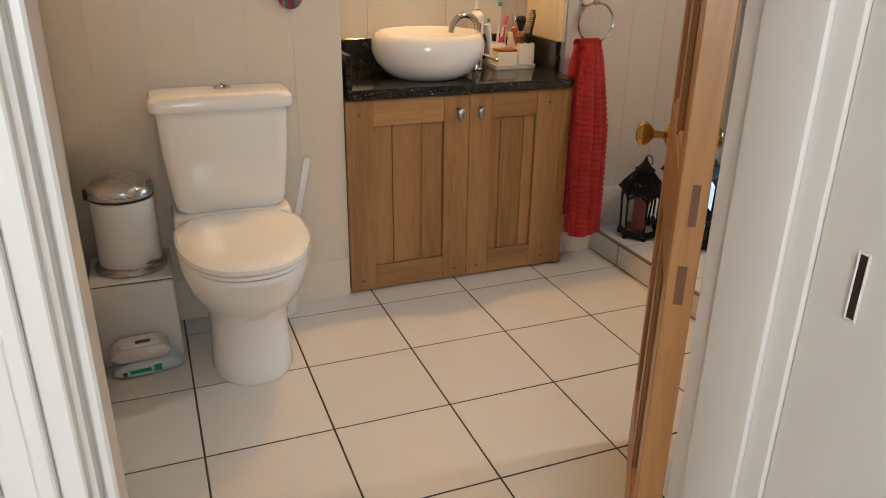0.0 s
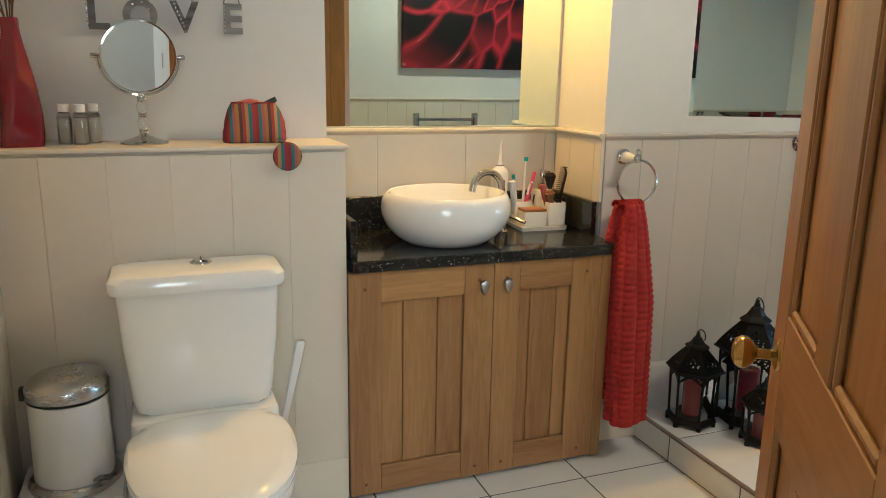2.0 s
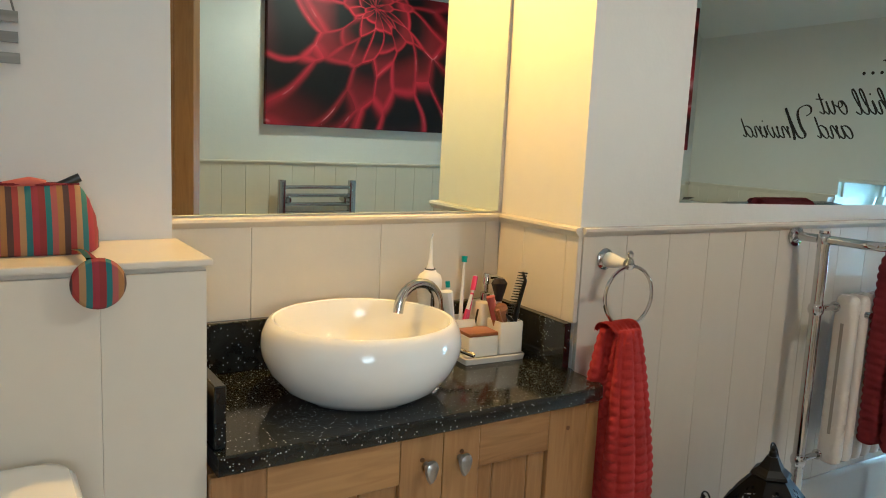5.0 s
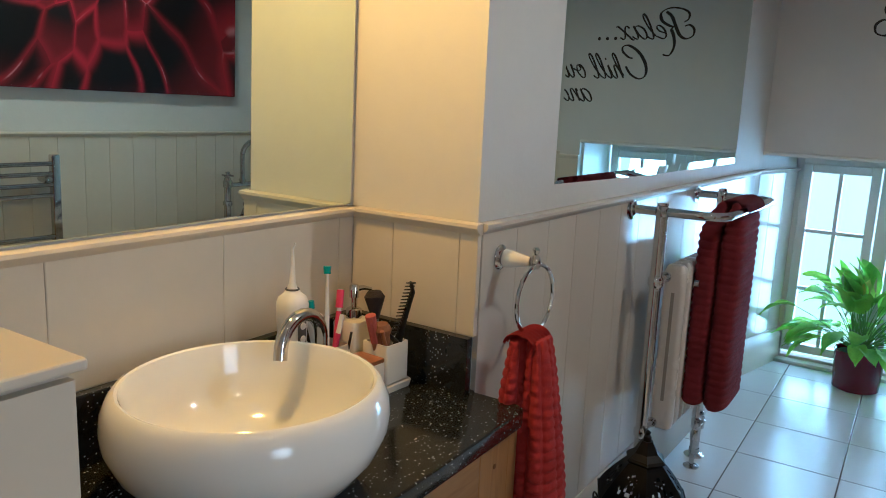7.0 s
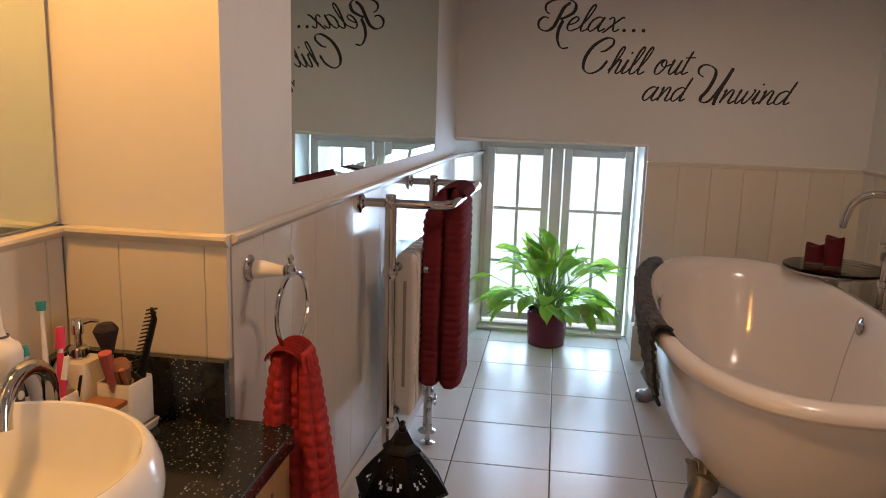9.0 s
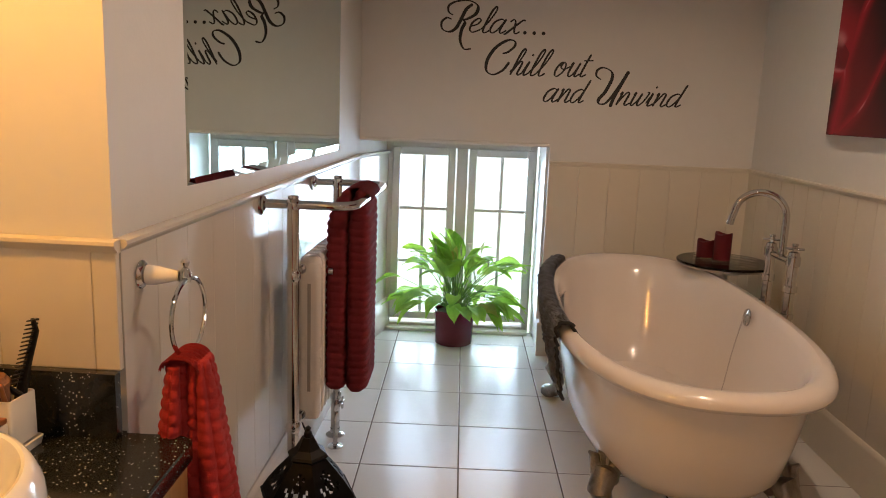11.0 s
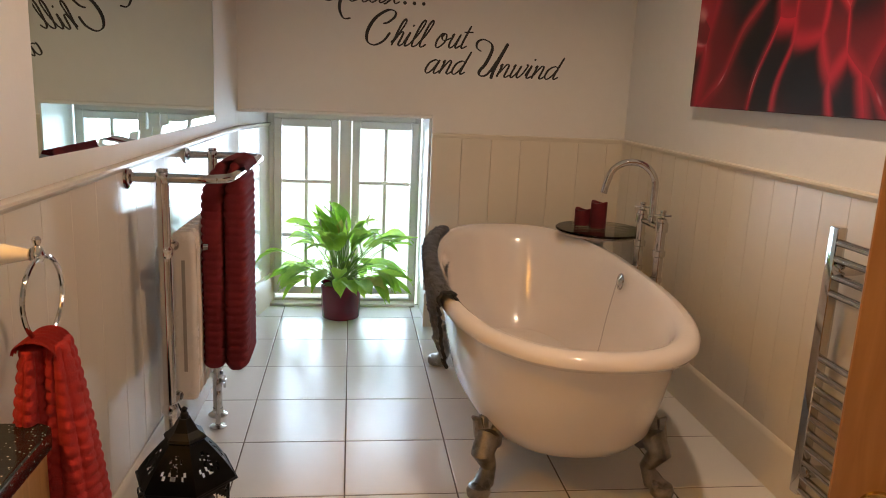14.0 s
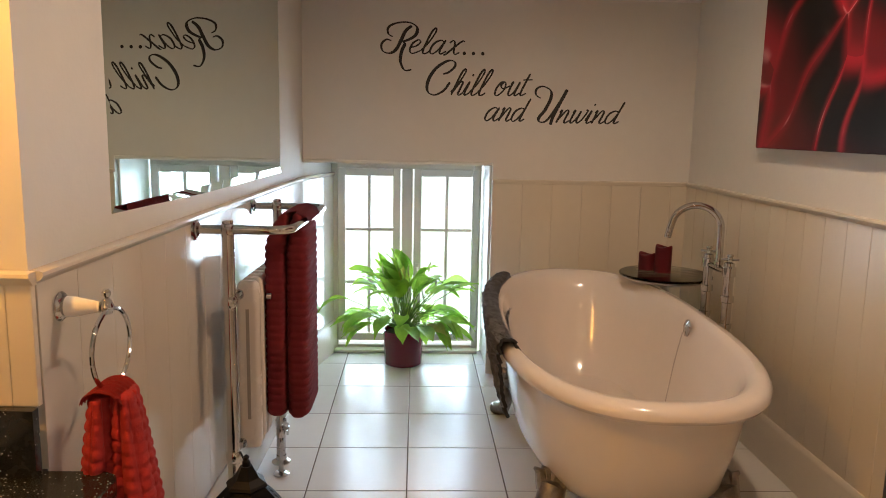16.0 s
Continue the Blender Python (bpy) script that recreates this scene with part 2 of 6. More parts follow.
PAINT = mat("cream_gloss_paint", (0.66, 0.60, 0.49), 0.30, var=0.03, scale=2.0, bump=0.12, bscale=25, rvar=0.06)
PAINT_N = mat("cream_gloss_paint_brushed", (0.62, 0.57, 0.49), 0.13, var=0.03, scale=2.0, bump=0.16, bscale=14, rvar=0.04, stretch=(1, 1, 0.25))
WALL = mat("pale_emulsion", (0.70, 0.68, 0.64), 0.55, var=0.03, scale=1.5, bump=0.10, bscale=90)
CEIL = mat("white_emulsion", (0.78, 0.77, 0.74), 0.8, var=0.02, scale=1.5, bump=0.08, bscale=70)
TRIM = mat("white_gloss_paint", (0.76, 0.73, 0.68), 0.28, var=0.04, scale=2.5, bump=0.15, bscale=18, stretch=(1, 1, 0.2))
TILE = mat("glazed_white_tile", (0.68, 0.67, 0.64), 0.25, var=0.02, scale=1.4, bump=0.22, bscale=7, rvar=0.02)
GROUT = mat("dark_grout", (0.075, 0.055, 0.042), 0.9, var=0.2, scale=9, bump=0.3)
GROUT_P = mat("grey_brown_grout", (0.16, 0.13, 0.11), 0.9, var=0.2, scale=9, bump=0.3)
CERAM = mat("white_porcelain", (0.80, 0.79, 0.75), 0.10, var=0.01, scale=2, rvar=0.03, coat=0.3)
ENAMEL = mat("white_bath_enamel", (0.75, 0.70, 0.66), 0.14, var=0.02, scale=2, rvar=0.05, coat=0.3)
CHROME = mat("polished_chrome", (0.60, 0.60, 0.60), 0.07, 1.0, var=0.02, rvar=0.02)
STEEL = mat("brushed_steel", (0.52, 0.51, 0.49), 0.25, 1.0, var=0.08, scale=6, rvar=0.08, stretch=(1, 1, 6))
PEWTER = mat("pewter_handle", (0.42, 0.41, 0.39), 0.32, 1.0, var=0.1, scale=20)
BRASS = mat("aged_brass", (0.55, 0.36, 0.10), 0.20, 1.0, var=0.15, scale=14)
FOOT = mat("antique_silver_casting", (0.40, 0.38, 0.36), 0.30, 1.0, var=0.3, scale=30, bump=0.6, bscale=50)
MIRROR = mat("silvered_glass", (0.78, 0.90, 0.875), 0.0, 1.0, var=0.0, rvar=0.0)
MIRROR_W = mat("clear_silvered_glass", (0.90, 0.88, 0.84), 0.0, 1.0, var=0.0, rvar=0.0)
MIRROR_EDGE = mat("black_mirror_edge", (0.02, 0.02, 0.02), 0.3)
OAK = wood("oiled_oak", (0.40, 0.228, 0.085), (0.21, 0.105, 0.036), 0.42, 2, knots=False)
OAK_H = wood("oiled_oak_rail", (0.40, 0.228, 0.085), (0.21, 0.105, 0.036), 0.42, 0, knots=False)
PINE = wood("waxed_pine", (0.40, 0.205, 0.066), (0.22, 0.095, 0.026), 0.36, 2, 7.0)
PINE_DARK = wood("pine_patch", (0.16, 0.07, 0.025), (0.07, 0.03, 0.012), 0.5, 2, 7.0, knots=False)
BAMBOO = wood("bamboo_lid", (0.42, 0.19, 0.06), (0.28, 0.10, 0.03), 0.4, 0, 6.0, knots=False)
DRIFT = wood("weathered_grey_wood", (0.38, 0.38, 0.35), (0.06, 0.06, 0.055), 0.8, 0, 5.0, knots=False)
GRANITE = granite("black_speckled_granite")
RED = mat("red_cotton", (0.42, 0.022, 0.018), 0.92, var=0.14, scale=10, bump=0.9, bscale=420)
DARKRED = mat("crimson_cotton", (0.20, 0.012, 0.020), 0.92, var=0.14, scale=10, bump=0.9, bscale=420)
BLACKC = mat("black_tape", (0.012, 0.012, 0.014), 0.8)
GREYT = mat("charcoal_chenille", (0.27, 0.275, 0.29), 0.95, var=0.25, scale=30, bump=1.0, bscale=300)
BLACK = mat("black_painted_metal", (0.006, 0.006, 0.007), 0.45, 0.0, var=0.3, scale=20, spec=0.22)
WAX = mat("plum_red_wax", (0.22, 0.016, 0.028), 0.45, var=0.1, scale=8)
WHITE = mat("white_plastic", (0.76, 0.75, 0.72), 0.35, var=0.02)
CADDY = mat("cream_ceramic", (0.68, 0.64, 0.55), 0.3, var=0.03)
PINK = mat("pink_plastic", (0.62, 0.04, 0.13), 0.3)
TEAL = mat("teal_plastic", (0.03, 0.30, 0.30), 0.4)
GREY = mat("dark_grey_plastic", (0.08, 0.08, 0.085), 0.4)
BLACKP = mat("black_plastic", (0.012, 0.012, 0.012), 0.28)
BRISTLE = mat("dark_bristle", (0.03, 0.02, 0.018), 0.9, bump=0.8, bscale=300)
TAN = mat("tan_bristle", (0.25, 0.11, 0.05), 0.8, bump=0.8, bscale=300)
VASE = mat("burgundy_glaze", (0.20, 0.012, 0.022), 0.18, var=0.1, scale=5)
POT = mat("burgundy_pot_glaze", (0.16, 0.010, 0.030), 0.15, var=0.08, scale=5)
SOIL = mat("potting_soil", (0.03, 0.02, 0.012), 0.95, bump=0.8)
LEAF = mat("lily_leaf", (0.34, 0.47, 0.06), 0.33, color2=(0.15, 0.29, 0.03), scale=9)


def shine_through(m, amount=0.5):
    """Lets daylight through thin leaves."""
    n, link = m.node_tree.nodes, m.node_tree.links
    b, out = n["Principled BSDF"], n["Material Output"]
    tr, mx, br = n.new("ShaderNodeBsdfTranslucent"), n.new("ShaderNodeMixShader"), n.new("ShaderNodeVectorMath")
    br.operation = 'SCALE'
    br.inputs[3].default_value = 2.2
    link.new(b.inputs["Base Color"].links[0].from_socket, br.inputs[0])
    link.new(br.outputs[0], tr.inputs[0])
    mx.inputs[0].default_value = amount
    link.new(b.outputs[0], mx.inputs[1])
    link.new(tr.outputs[0], mx.inputs[2])
    link.new(mx.outputs[0], out.inputs[0])


shine_through(LEAF)
LEAF_Y = mat("yellowing_leaf", (0.45, 0.42, 0.10), 0.5, color2=(0.25, 0.30, 0.05), scale=9)
STEM = mat("lily_stem", (0.16, 0.30, 0.05), 0.5)
shine_through(LEAF_Y)
SPATHE = mat("cream_spathe", (0.62, 0.62, 0.36), 0.5)
RADP = mat("white_radiator_enamel", (0.72, 0.68, 0.64), 0.25, var=0.02)
VINYL = mat("black_wall_lettering", (0.008, 0.008, 0.009), 0.5)
STRIPE = stripes("striped_canvas")
CANVAS = petals("red_petal_print")
CLEAR = glass("clear_acrylic", (0.95, 0.96, 0.95), 0.02)
PANE = thin_glass("window_pane")
LPANE = thin_glass("lantern_pane", (0.90, 0.93, 0.95))
TGLASS = thin_glass("frosted_table_glass", (0.80, 0.84, 0.80))
SLOT_SHADE = mat("slot_shade_brown", (0.03, 0.012, 0.006), 0.8)
FOIL = mat("wipe_packet_white", (0.66, 0.64, 0.60), 0.3, var=0.06, scale=20, bump=0.5, bscale=30)
FOILB = mat("wipe_packet_blue", (0.42, 0.58, 0.64), 0.3, color2=(0.66, 0.68, 0.68), scale=12, bump=0.5, bscale=30)
GREEN = mat("packet_green", (0.02, 0.33, 0.22), 0.4)
INK = mat("packet_dark_print", (0.06, 0.07, 0.06), 0.5)
PEARL = mat("rose_bristle", (0.45, 0.10, 0.07), 0.6)
ALU = mat("pale_grey_trim", (0.45, 0.45, 0.43), 0.35, 0.6)

# ---- mesh helpers ----


def box(bm, x0, x1, y0, y1, z0, z1, bev=0.0, seg=1):
    """A box between two corners, its edges rounded by bev."""
    r = bmesh.ops.create_cube(bm, size=1.0)
    vs = r["verts"]
    for v in vs:
        v.co = Vector((x0 if v.co.x < 0 else x1, y0 if v.co.y < 0 else y1, z0 if v.co.z < 0 else z1))
    if bev:
        es = list({e for v in vs for e in v.link_edges})
        bmesh.ops.bevel(bm, geom=es, offset=bev, segments=seg, profile=0.6, affect='EDGES')
    return bm


def lathe(bm, prof, n=32, at=(0, 0, 0), sx=1.0, sy=1.0, m=None):
    """A turned shape from (radius, height) pairs; radius 0 closes an end."""
    rings = []
    for r, z in prof:
        if r <= 1e-6:
            rings.append([bm.verts.new((at[0], at[1], at[2] + z))])
        else:
            rings.append([bm.verts.new((at[0] + r * sx * math.cos(2 * math.pi * i / n), at[1] + r * sy * math.sin(2 * math.pi * i / n), at[2] + z)) for i in range(n)])
    for a, b in zip(rings, rings[1:]):
        for i in range(n):
            j = (i + 1) % n
            if len(a) == 1 and len(b) == 1:
                continue
            if len(a) == 1:
                bm.faces.new((a[0], b[j], b[i]))
            elif len(b) == 1:
                bm.faces.new((a[i], a[j], b[0]))
            else:
                bm.faces.new((a[i], a[j], b[j], b[i]))
    if m is not None:
        bmesh.ops.transform(bm, matrix=m, verts=[v for ring in rings for v in ring])
    return bm


def tube(bm, pts, r, n=10, closed=False, flat=1.0):
    """A round bar along a path; r may be a list, one radius a point."""
    pts = [Vector(p) for p in pts]
    k = len(pts)
    rr = r if isinstance(r, (list, tuple)) else [r] * k
    rings, up = [], None
    for i, p in enumerate(pts):
        if closed:
            d = (pts[(i + 1) % k] - pts[i - 1]).normalized()
        else:
            d = (pts[min(i + 1, k - 1)] - pts[max(i - 1, 0)]).normalized()
        if up is None:
            up = Vector((0, 0, 1)) if abs(d.z) < 0.9 else Vector((1, 0, 0))
        side = d.cross(up).normalized()
        up = side.cross(d).normalized()
        rings.append([bm.verts.new(p + (side * math.cos(a) + up * math.sin(a) * flat) * rr[i]) for a in [2 * math.pi * j / n for j in range(n)]])
    for i in range(k if closed else k - 1):
        a, b = rings[i], rings[(i + 1) % k]
        for j in range(n):
            bm.faces.new((a[j], a[(j + 1) % n], b[(j + 1) % n], b[j]))
    if not closed:
        bm.faces.new(rings[0][::-1])
        bm.faces.new(rings[-1])
    return bm


def arc(c, r, a0, a1, k, u=(1, 0, 0), v=(0, 0, 1)):
    c, u, v = Vector(c), Vector(u), Vector(v)
    return [c + u * r * math.cos(radians(a0 + (a1 - a0) * i / (k - 1))) + v * r * math.sin(radians(a0 + (a1 - a0) * i / (k - 1))) for i in range(k)]


def sheet(bm, fn, nu, nv, thick=0.0, wrap=False):
    """A surface fn(u, v) -> point over the unit square, given thickness."""
    g = [[bm.verts.new(fn(i / nu, j / nv)) for i in range(nu + (0 if wrap else 1))] for j in range(nv + 1)]
    w = nu if wrap else nu
    fs = []
    for j in range(nv):
        for i in range(w):
            k = (i + 1) % nu if wrap else i + 1
            fs.append(bm.faces.new((g[j][i], g[j][k], g[j + 1][k], g[j + 1][i])))
    if thick:
        bmesh.ops.solidify(bm, geom=fs, thickness=thick)
    return bm


def part(name, bm, material, parent=None, label="", smooth=True, loc=None, angle=35):
    """Links a bmesh as ONE mesh object under a thing or a part."""
    bmesh.ops.recalc_face_normals(bm, faces=bm.faces)
    me = bpy.data.meshes.new(name)
    bm.to_mesh(me)
    bm.free()
    me.materials.append(material)
    if smooth:
        me.shade_smooth()
        me.set_sharp_from_angle(angle=radians(angle))
    ob = new(name, me)
    ob.parent = parent
    if loc is not None:
        ob.location = loc
    if label:
        ob["label"] = label
    return ob


def thing(name, at, label, category, group="", rz=0):
    """The Empty at a thing's base that carries its parts."""
    ob = new(name)
    ob.empty_display_size = 0.05
    ob.location = at
    ob.rotation_euler = (0, 0, radians(rz))
    return tagged(ob, label, category, group)


def structure(name, bm, material, label, smooth=False):
    ob = part(name, bm, material, None, "", smooth)
    return tagged(ob, label, kind="structure")


def B():
    return bmesh.new()


def prism(bm, poly, z0, z1):
    lo = [bm.verts.new((x, y, z0)) for x, y in poly]
    hi = [bm.verts.new((x, y, z1)) for x, y in poly]
    k = len(poly)
    bm.faces.new(lo[::-1])
    bm.faces.new(hi)
    for i in range(k):
        bm.faces.new((lo[i], lo[(i + 1) % k], hi[(i + 1) % k], hi[i]))
    return bm


def side_prism(bm, poly, y0, y1):
    """A prism whose outline lies in x and z."""
    a = [bm.verts.new((x, y0, z)) for x, z in poly]
    b = [bm.verts.new((x, y1, z)) for x, z in poly]
    k = len(poly)
    bm.faces.new(a[::-1])
    bm.faces.new(b)
    for i in range(k):
        bm.faces.new((a[i], a[(i + 1) % k], b[(i + 1) % k], b[i]))
    return bm


# ---- sizes of the place ----
T = 0.333                      # tile
ZU = 0.096                     # raised floor
YS, XE, XW = -2.07, 3.62, 3.99
NW, NE = (1.142, -0.100), (3.57, -0.166)      # north wall's face, west and east end
DADO = 1.085
CEILZ = 2.30

# ---- walls, floors, ceiling ----
floor_low = structure("floor", box(B(), -0.72, 1.329, -2.10, 0.40, -0.12, -0.0016), GROUT, "dark grout bed under large white floor tiles")
floor_up = structure("floor_raised", box(B(), 1.3255, 4.0, -2.15, -0.09, -0.12, ZU - 0.0014), GROUT_P, "grey grout bed of the raised tiled bath platform")
structure("hall_floor", box(B(), -1.3, 1.3, -4.3, -2.10, -0.12, -0.002), mat("hall_carpet", (0.42, 0.36, 0.28), 0.95, bump=0.8, bscale=300), "beige carpeted hall floor")

wall_north = structure("wall_north", prism(B(), [NW, NE, (3.62, -0.172), (XW, -0.268), (4.10, -0.268), (4.10, 0.45), (1.150, 0.45), (1.150, 0.22)], 0.0, 2.4),
                       WALL, "pale grey painted wall above cream tongue and groove boarding")
wall_recess = structure("wall_recess", box(B(), 0.10, 1.150, 0.22, 0.45, 0.0, 2.4), WALL, "painted back wall of the vanity recess")
wall_toilet = structure("wall_toilet", box(B(), -0.72, 0.255, 0.03, 0.22, 0.0, 2.4), WALL, "cream painted wall above the boxed ledge")
ledge = structure("wall_ledge", box(B(), -0.60, 0.255, -0.196, 0.03, 0.0, 1.0585), PAINT, "cream boarded ledge behind the toilet")
wall_west = structure("wall_west", box(B(), -0.72, -0.612, -1.92, 0.03, 0.0, 2.4), WALL, "cream painted side wall beside the toilet")
bm = prism(B(), [(-0.72, -2.05), (-0.451, -2.05), (-0.451, -1.92), (-0.72, -1.92)], 0.0, 2.4)
prism(bm, [(0.357, -2.05), (0.47, -2.05), (0.47, -1.905), (0.357, -1.905)], 0.0, 2.4)
box(bm, -0.451, 0.357, -2.05, -1.92, 1.99, 2.4)
wall_door = structure("wall_doorway", bm, WALL, "cream painted wall round the bathroom doorway")
wall_south = structure("wall_south", box(B(), 0.47, 3.75, -2.20, YS - 0.012, 0.0, 2.4), WALL, "white painted wall above cream tongue and groove boarding")
bm = side_prism(B(), [(XE, 1.168), (XW, 1.135), (4.10, 1.135), (4.10, 2.4), (XE, 2.4)], -1.10, -0.10)
box(bm, XE, 4.10, -2.20, -1.10, 0.0, 2.4)
wall_east = structure("wall_east", bm, WALL, "pale painted wall with black lettering above a low window")
bm = B()
side_prism(bm, [(-0.72, CEILZ), (3.27, CEILZ), (XE + 0.02, 1.925), (XE + 0.02, 2.42), (-0.72, 2.42)], -2.19, 0.44)
structure("ceiling", bm, CEIL, "white ceiling sloping down to the window wall")
structure("hall_ceiling", box(B(), -1.3, 1.3, -4.3, -2.05, 2.32, 2.42), CEIL, "white hall ceiling")
bm = box(B(), -1.42, -1.3, -4.3, -2.05, 0, 2.42)
box(bm, 1.3, 1.42, -4.3, -2.16, 0, 2.42)
box(bm, -1.3, 1.3, -4.42, -4.3, 0, 2.42)
box(bm, -1.3, -0.72, -2.05, -1.95, 0, 2.42)
structure("hall_wall", bm, WALL, "cream painted hall walls")
structure("beam", box(B(), 0.255, 1.14, -0.11, -0.03, 1.93, 2.06, 0.006), OAK_H, "dark-stained wooden lintel over the vanity recess")


def backdrop_mat():
    m = bpy.data.materials.new("bright_haze")
    m.use_nodes = True
    n, link = m.node_tree.nodes, m.node_tree.links
    n.remove(n["Principled BSDF"])
    e, tc, sep, mr, mx = n.new("ShaderNodeEmission"), n.new("ShaderNodeTexCoord"), n.new("ShaderNodeSeparateXYZ"), n.new("ShaderNodeMapRange"), n.new("ShaderNodeMix")
    mx.data_type = 'RGBA'
    link.new(tc.outputs["Object"], sep.inputs[0])
    link.new(sep.outputs[2], mr.inputs[0])
    mr.inputs[1].default_value, mr.inputs[2].default_value = -14.0, 6.0
    mx.inputs[6].default_value, mx.inputs[7].default_value = (0.84, 1.0, 0.72, 1), (0.95, 1.0, 0.98, 1)
    link.new(mr.outputs[0], mx.inputs[0])
    link.new(mx.outputs[2], e.inputs[0])
    e.inputs[1].default_value = 3.0
    link.new(e.outputs[0], n["Material Output"].inputs[0])
    return m


tagged(part("backdrop", box(B(), 58, 58.2, -80, 80, -60, 60), backdrop_mat()), "bright overcast sky and pale trees beyond the window", kind="structure")

# ---- window ----
window = thing("window_1", (XW, -0.69, ZU), "white casement window with two four-pane-high sashes, closed", "")
window["kind"] = "structure"


def wframe():
    bm = B()
    y0, y1, z0, z1 = -0.39, 0.422, 0.002, 1.045       # local: y up is north
    w = 0.034
    box(bm, 0.0, 0.06, y0, y0 + w, z0, z1, 0.003)
    box(bm, 0.0, 0.06, y1 - w, y1, z0, z1, 0.003)
    box(bm, 0.0, 0.06, y0 + w, y1 - w, z1 - w, z1, 0.003)
    box(bm, 0.0, 0.06, y0 + w, y1 - w, z0, z0 + 0.03, 0.003)
    box(bm, 0.0, 0.06, -0.018, 0.042, z0 + 0.03, z1 - w, 0.003)
    return bm


def sash(ya, yb, za, zb, group):
    """ya..yb, za..zb is the glass; local coordinates of the window."""
    w = 0.042
    bm = B()
    box(bm, -0.014, 0.03, ya - w, ya, za - w, zb + w, 0.004)
    box(bm, -0.014, 0.03, yb, yb + w, za - w, zb + w, 0.004)
    box(bm, -0.014, 0.03, ya, yb, zb, zb + w, 0.004)
    box(bm, -0.014, 0.03, ya, yb, za - w, za, 0.004)
    s = part("sash", bm, TRIM, window, "white painted window sash")
    bars = B()
    yc = (ya + yb) / 2
    box(bars, -0.004, 0.02, yc - 0.009, yc + 0.009, za, zb)
    for z in (0.682, 0.389):
        box(bars, -0.003, 0.021, ya, yc - 0.009, z - 0.009, z + 0.009)
        box(bars, -0.003, 0.021, yc + 0.009, yb, z - 0.009, z + 0.009)
    part("glazing_bar", bars, TRIM, s)
    p = part("pane", box(B(), 0.008, 0.011, ya, yb, za, zb), PANE, s)
    p.visible_shadow = False
    return s


part("window_frame", wframe(), TRIM, window)
s1 = sash(0.090, 0.345, 0.101, 0.972, "l")
s2 = sash(-0.339, -0.066, 0.101, 0.972, "r")
for s, y, d in ((s1, 0.068, 1), (s2, -0.044, -1)):
    bm = B()
    box(bm, -0.020, -0.013, y - 0.012, y + 0.012, 0.385, 0.50, 0.002)
    tube(bm, [(-0.03, y, 0.47), (-0.045, y + 0.002 * d, 0.46), (-0.05, y + 0.012 * d, 0.42), (-0.05, y + 0.03 * d, 0.36), (-0.045, y + 0.045 * d, 0.29)], [0.007, 0.007, 0.006, 0.006, 0.005], 8)
    tube(bm, [(-0.014, y, 0.47), (-0.034, y, 0.47)], 0.008, 8)
    part("window_handle", bm, TRIM, s, "white curved casement handle")
sill = structure("window_sill", box(B(), 3.93, XW, -1.075, -0.27, ZU, ZU + 0.018, 0.003), TRIM, "low white window sill board at floor level")
bm = box(B(), XE - 0.006, XE + 0.03, -1.10, -0.155, 1.150, 1.1675, 0.004)
box(bm, XE + 0.03, XW, -1.10, -1.088, ZU + 0.18, 1.150)
structure("trim_window_reveal", bm, TRIM, "cream trim round the window opening")

# ---- boarding, dado rails, skirtings ----
_bcache = {}


def boards(wall, p0, p1, z0, z1, widths, material, t=0.012, groove=0.0022):
    """Upright tongue and groove boards on a wall from p0 to p1 (the wall's face to the left of that way)."""
    p0, p1 = Vector((*p0, 0)), Vector((*p1, 0))
    d = (p1 - p0)
    L = d.length
    d.normalize()
    out = Vector((d.y, -d.x, 0))
    x, i = 0.0, 0
    while x < L - 0.004:
        w = min(widths[i % len(widths)] if i < len(widths) else widths[-1], L - x)
        if L - x - w < 0.02:
            w = L - x
        key = (round(w, 4), z0, z1, t, material.name, groove)
        if key not in _bcache:
            bm = box(B(), groove * 0.15, w - groove * 0.15, 0, t, z0, z1)
            es = [e for e in bm.edges if all(abs(v.co.y - t) < 1e-5 for v in e.verts) and abs(e.verts[0].co.x - e.verts[1].co.x) < 1e-5]
            bmesh.ops.bevel(bm, geom=es, offset=groove, segments=2, profile=0.5, affect='EDGES')
            bmesh.ops.recalc_face_normals(bm, faces=bm.faces)
            me = bpy.data.meshes.new("board")
            bm.to_mesh(me)
            bm.free()
            me.materials.append(material)
            _bcache[key] = me
        ob = new("board", _bcache[key])
        ob.parent = wall
        o = p0 + d * x
        ob.matrix_world = Matrix(((d.x, out.x, 0, o.x), (d.y, out.y, 0, o.y), (0, 0, 1, 0), (0, 0, 0, 1)))
        x += w
        i += 1


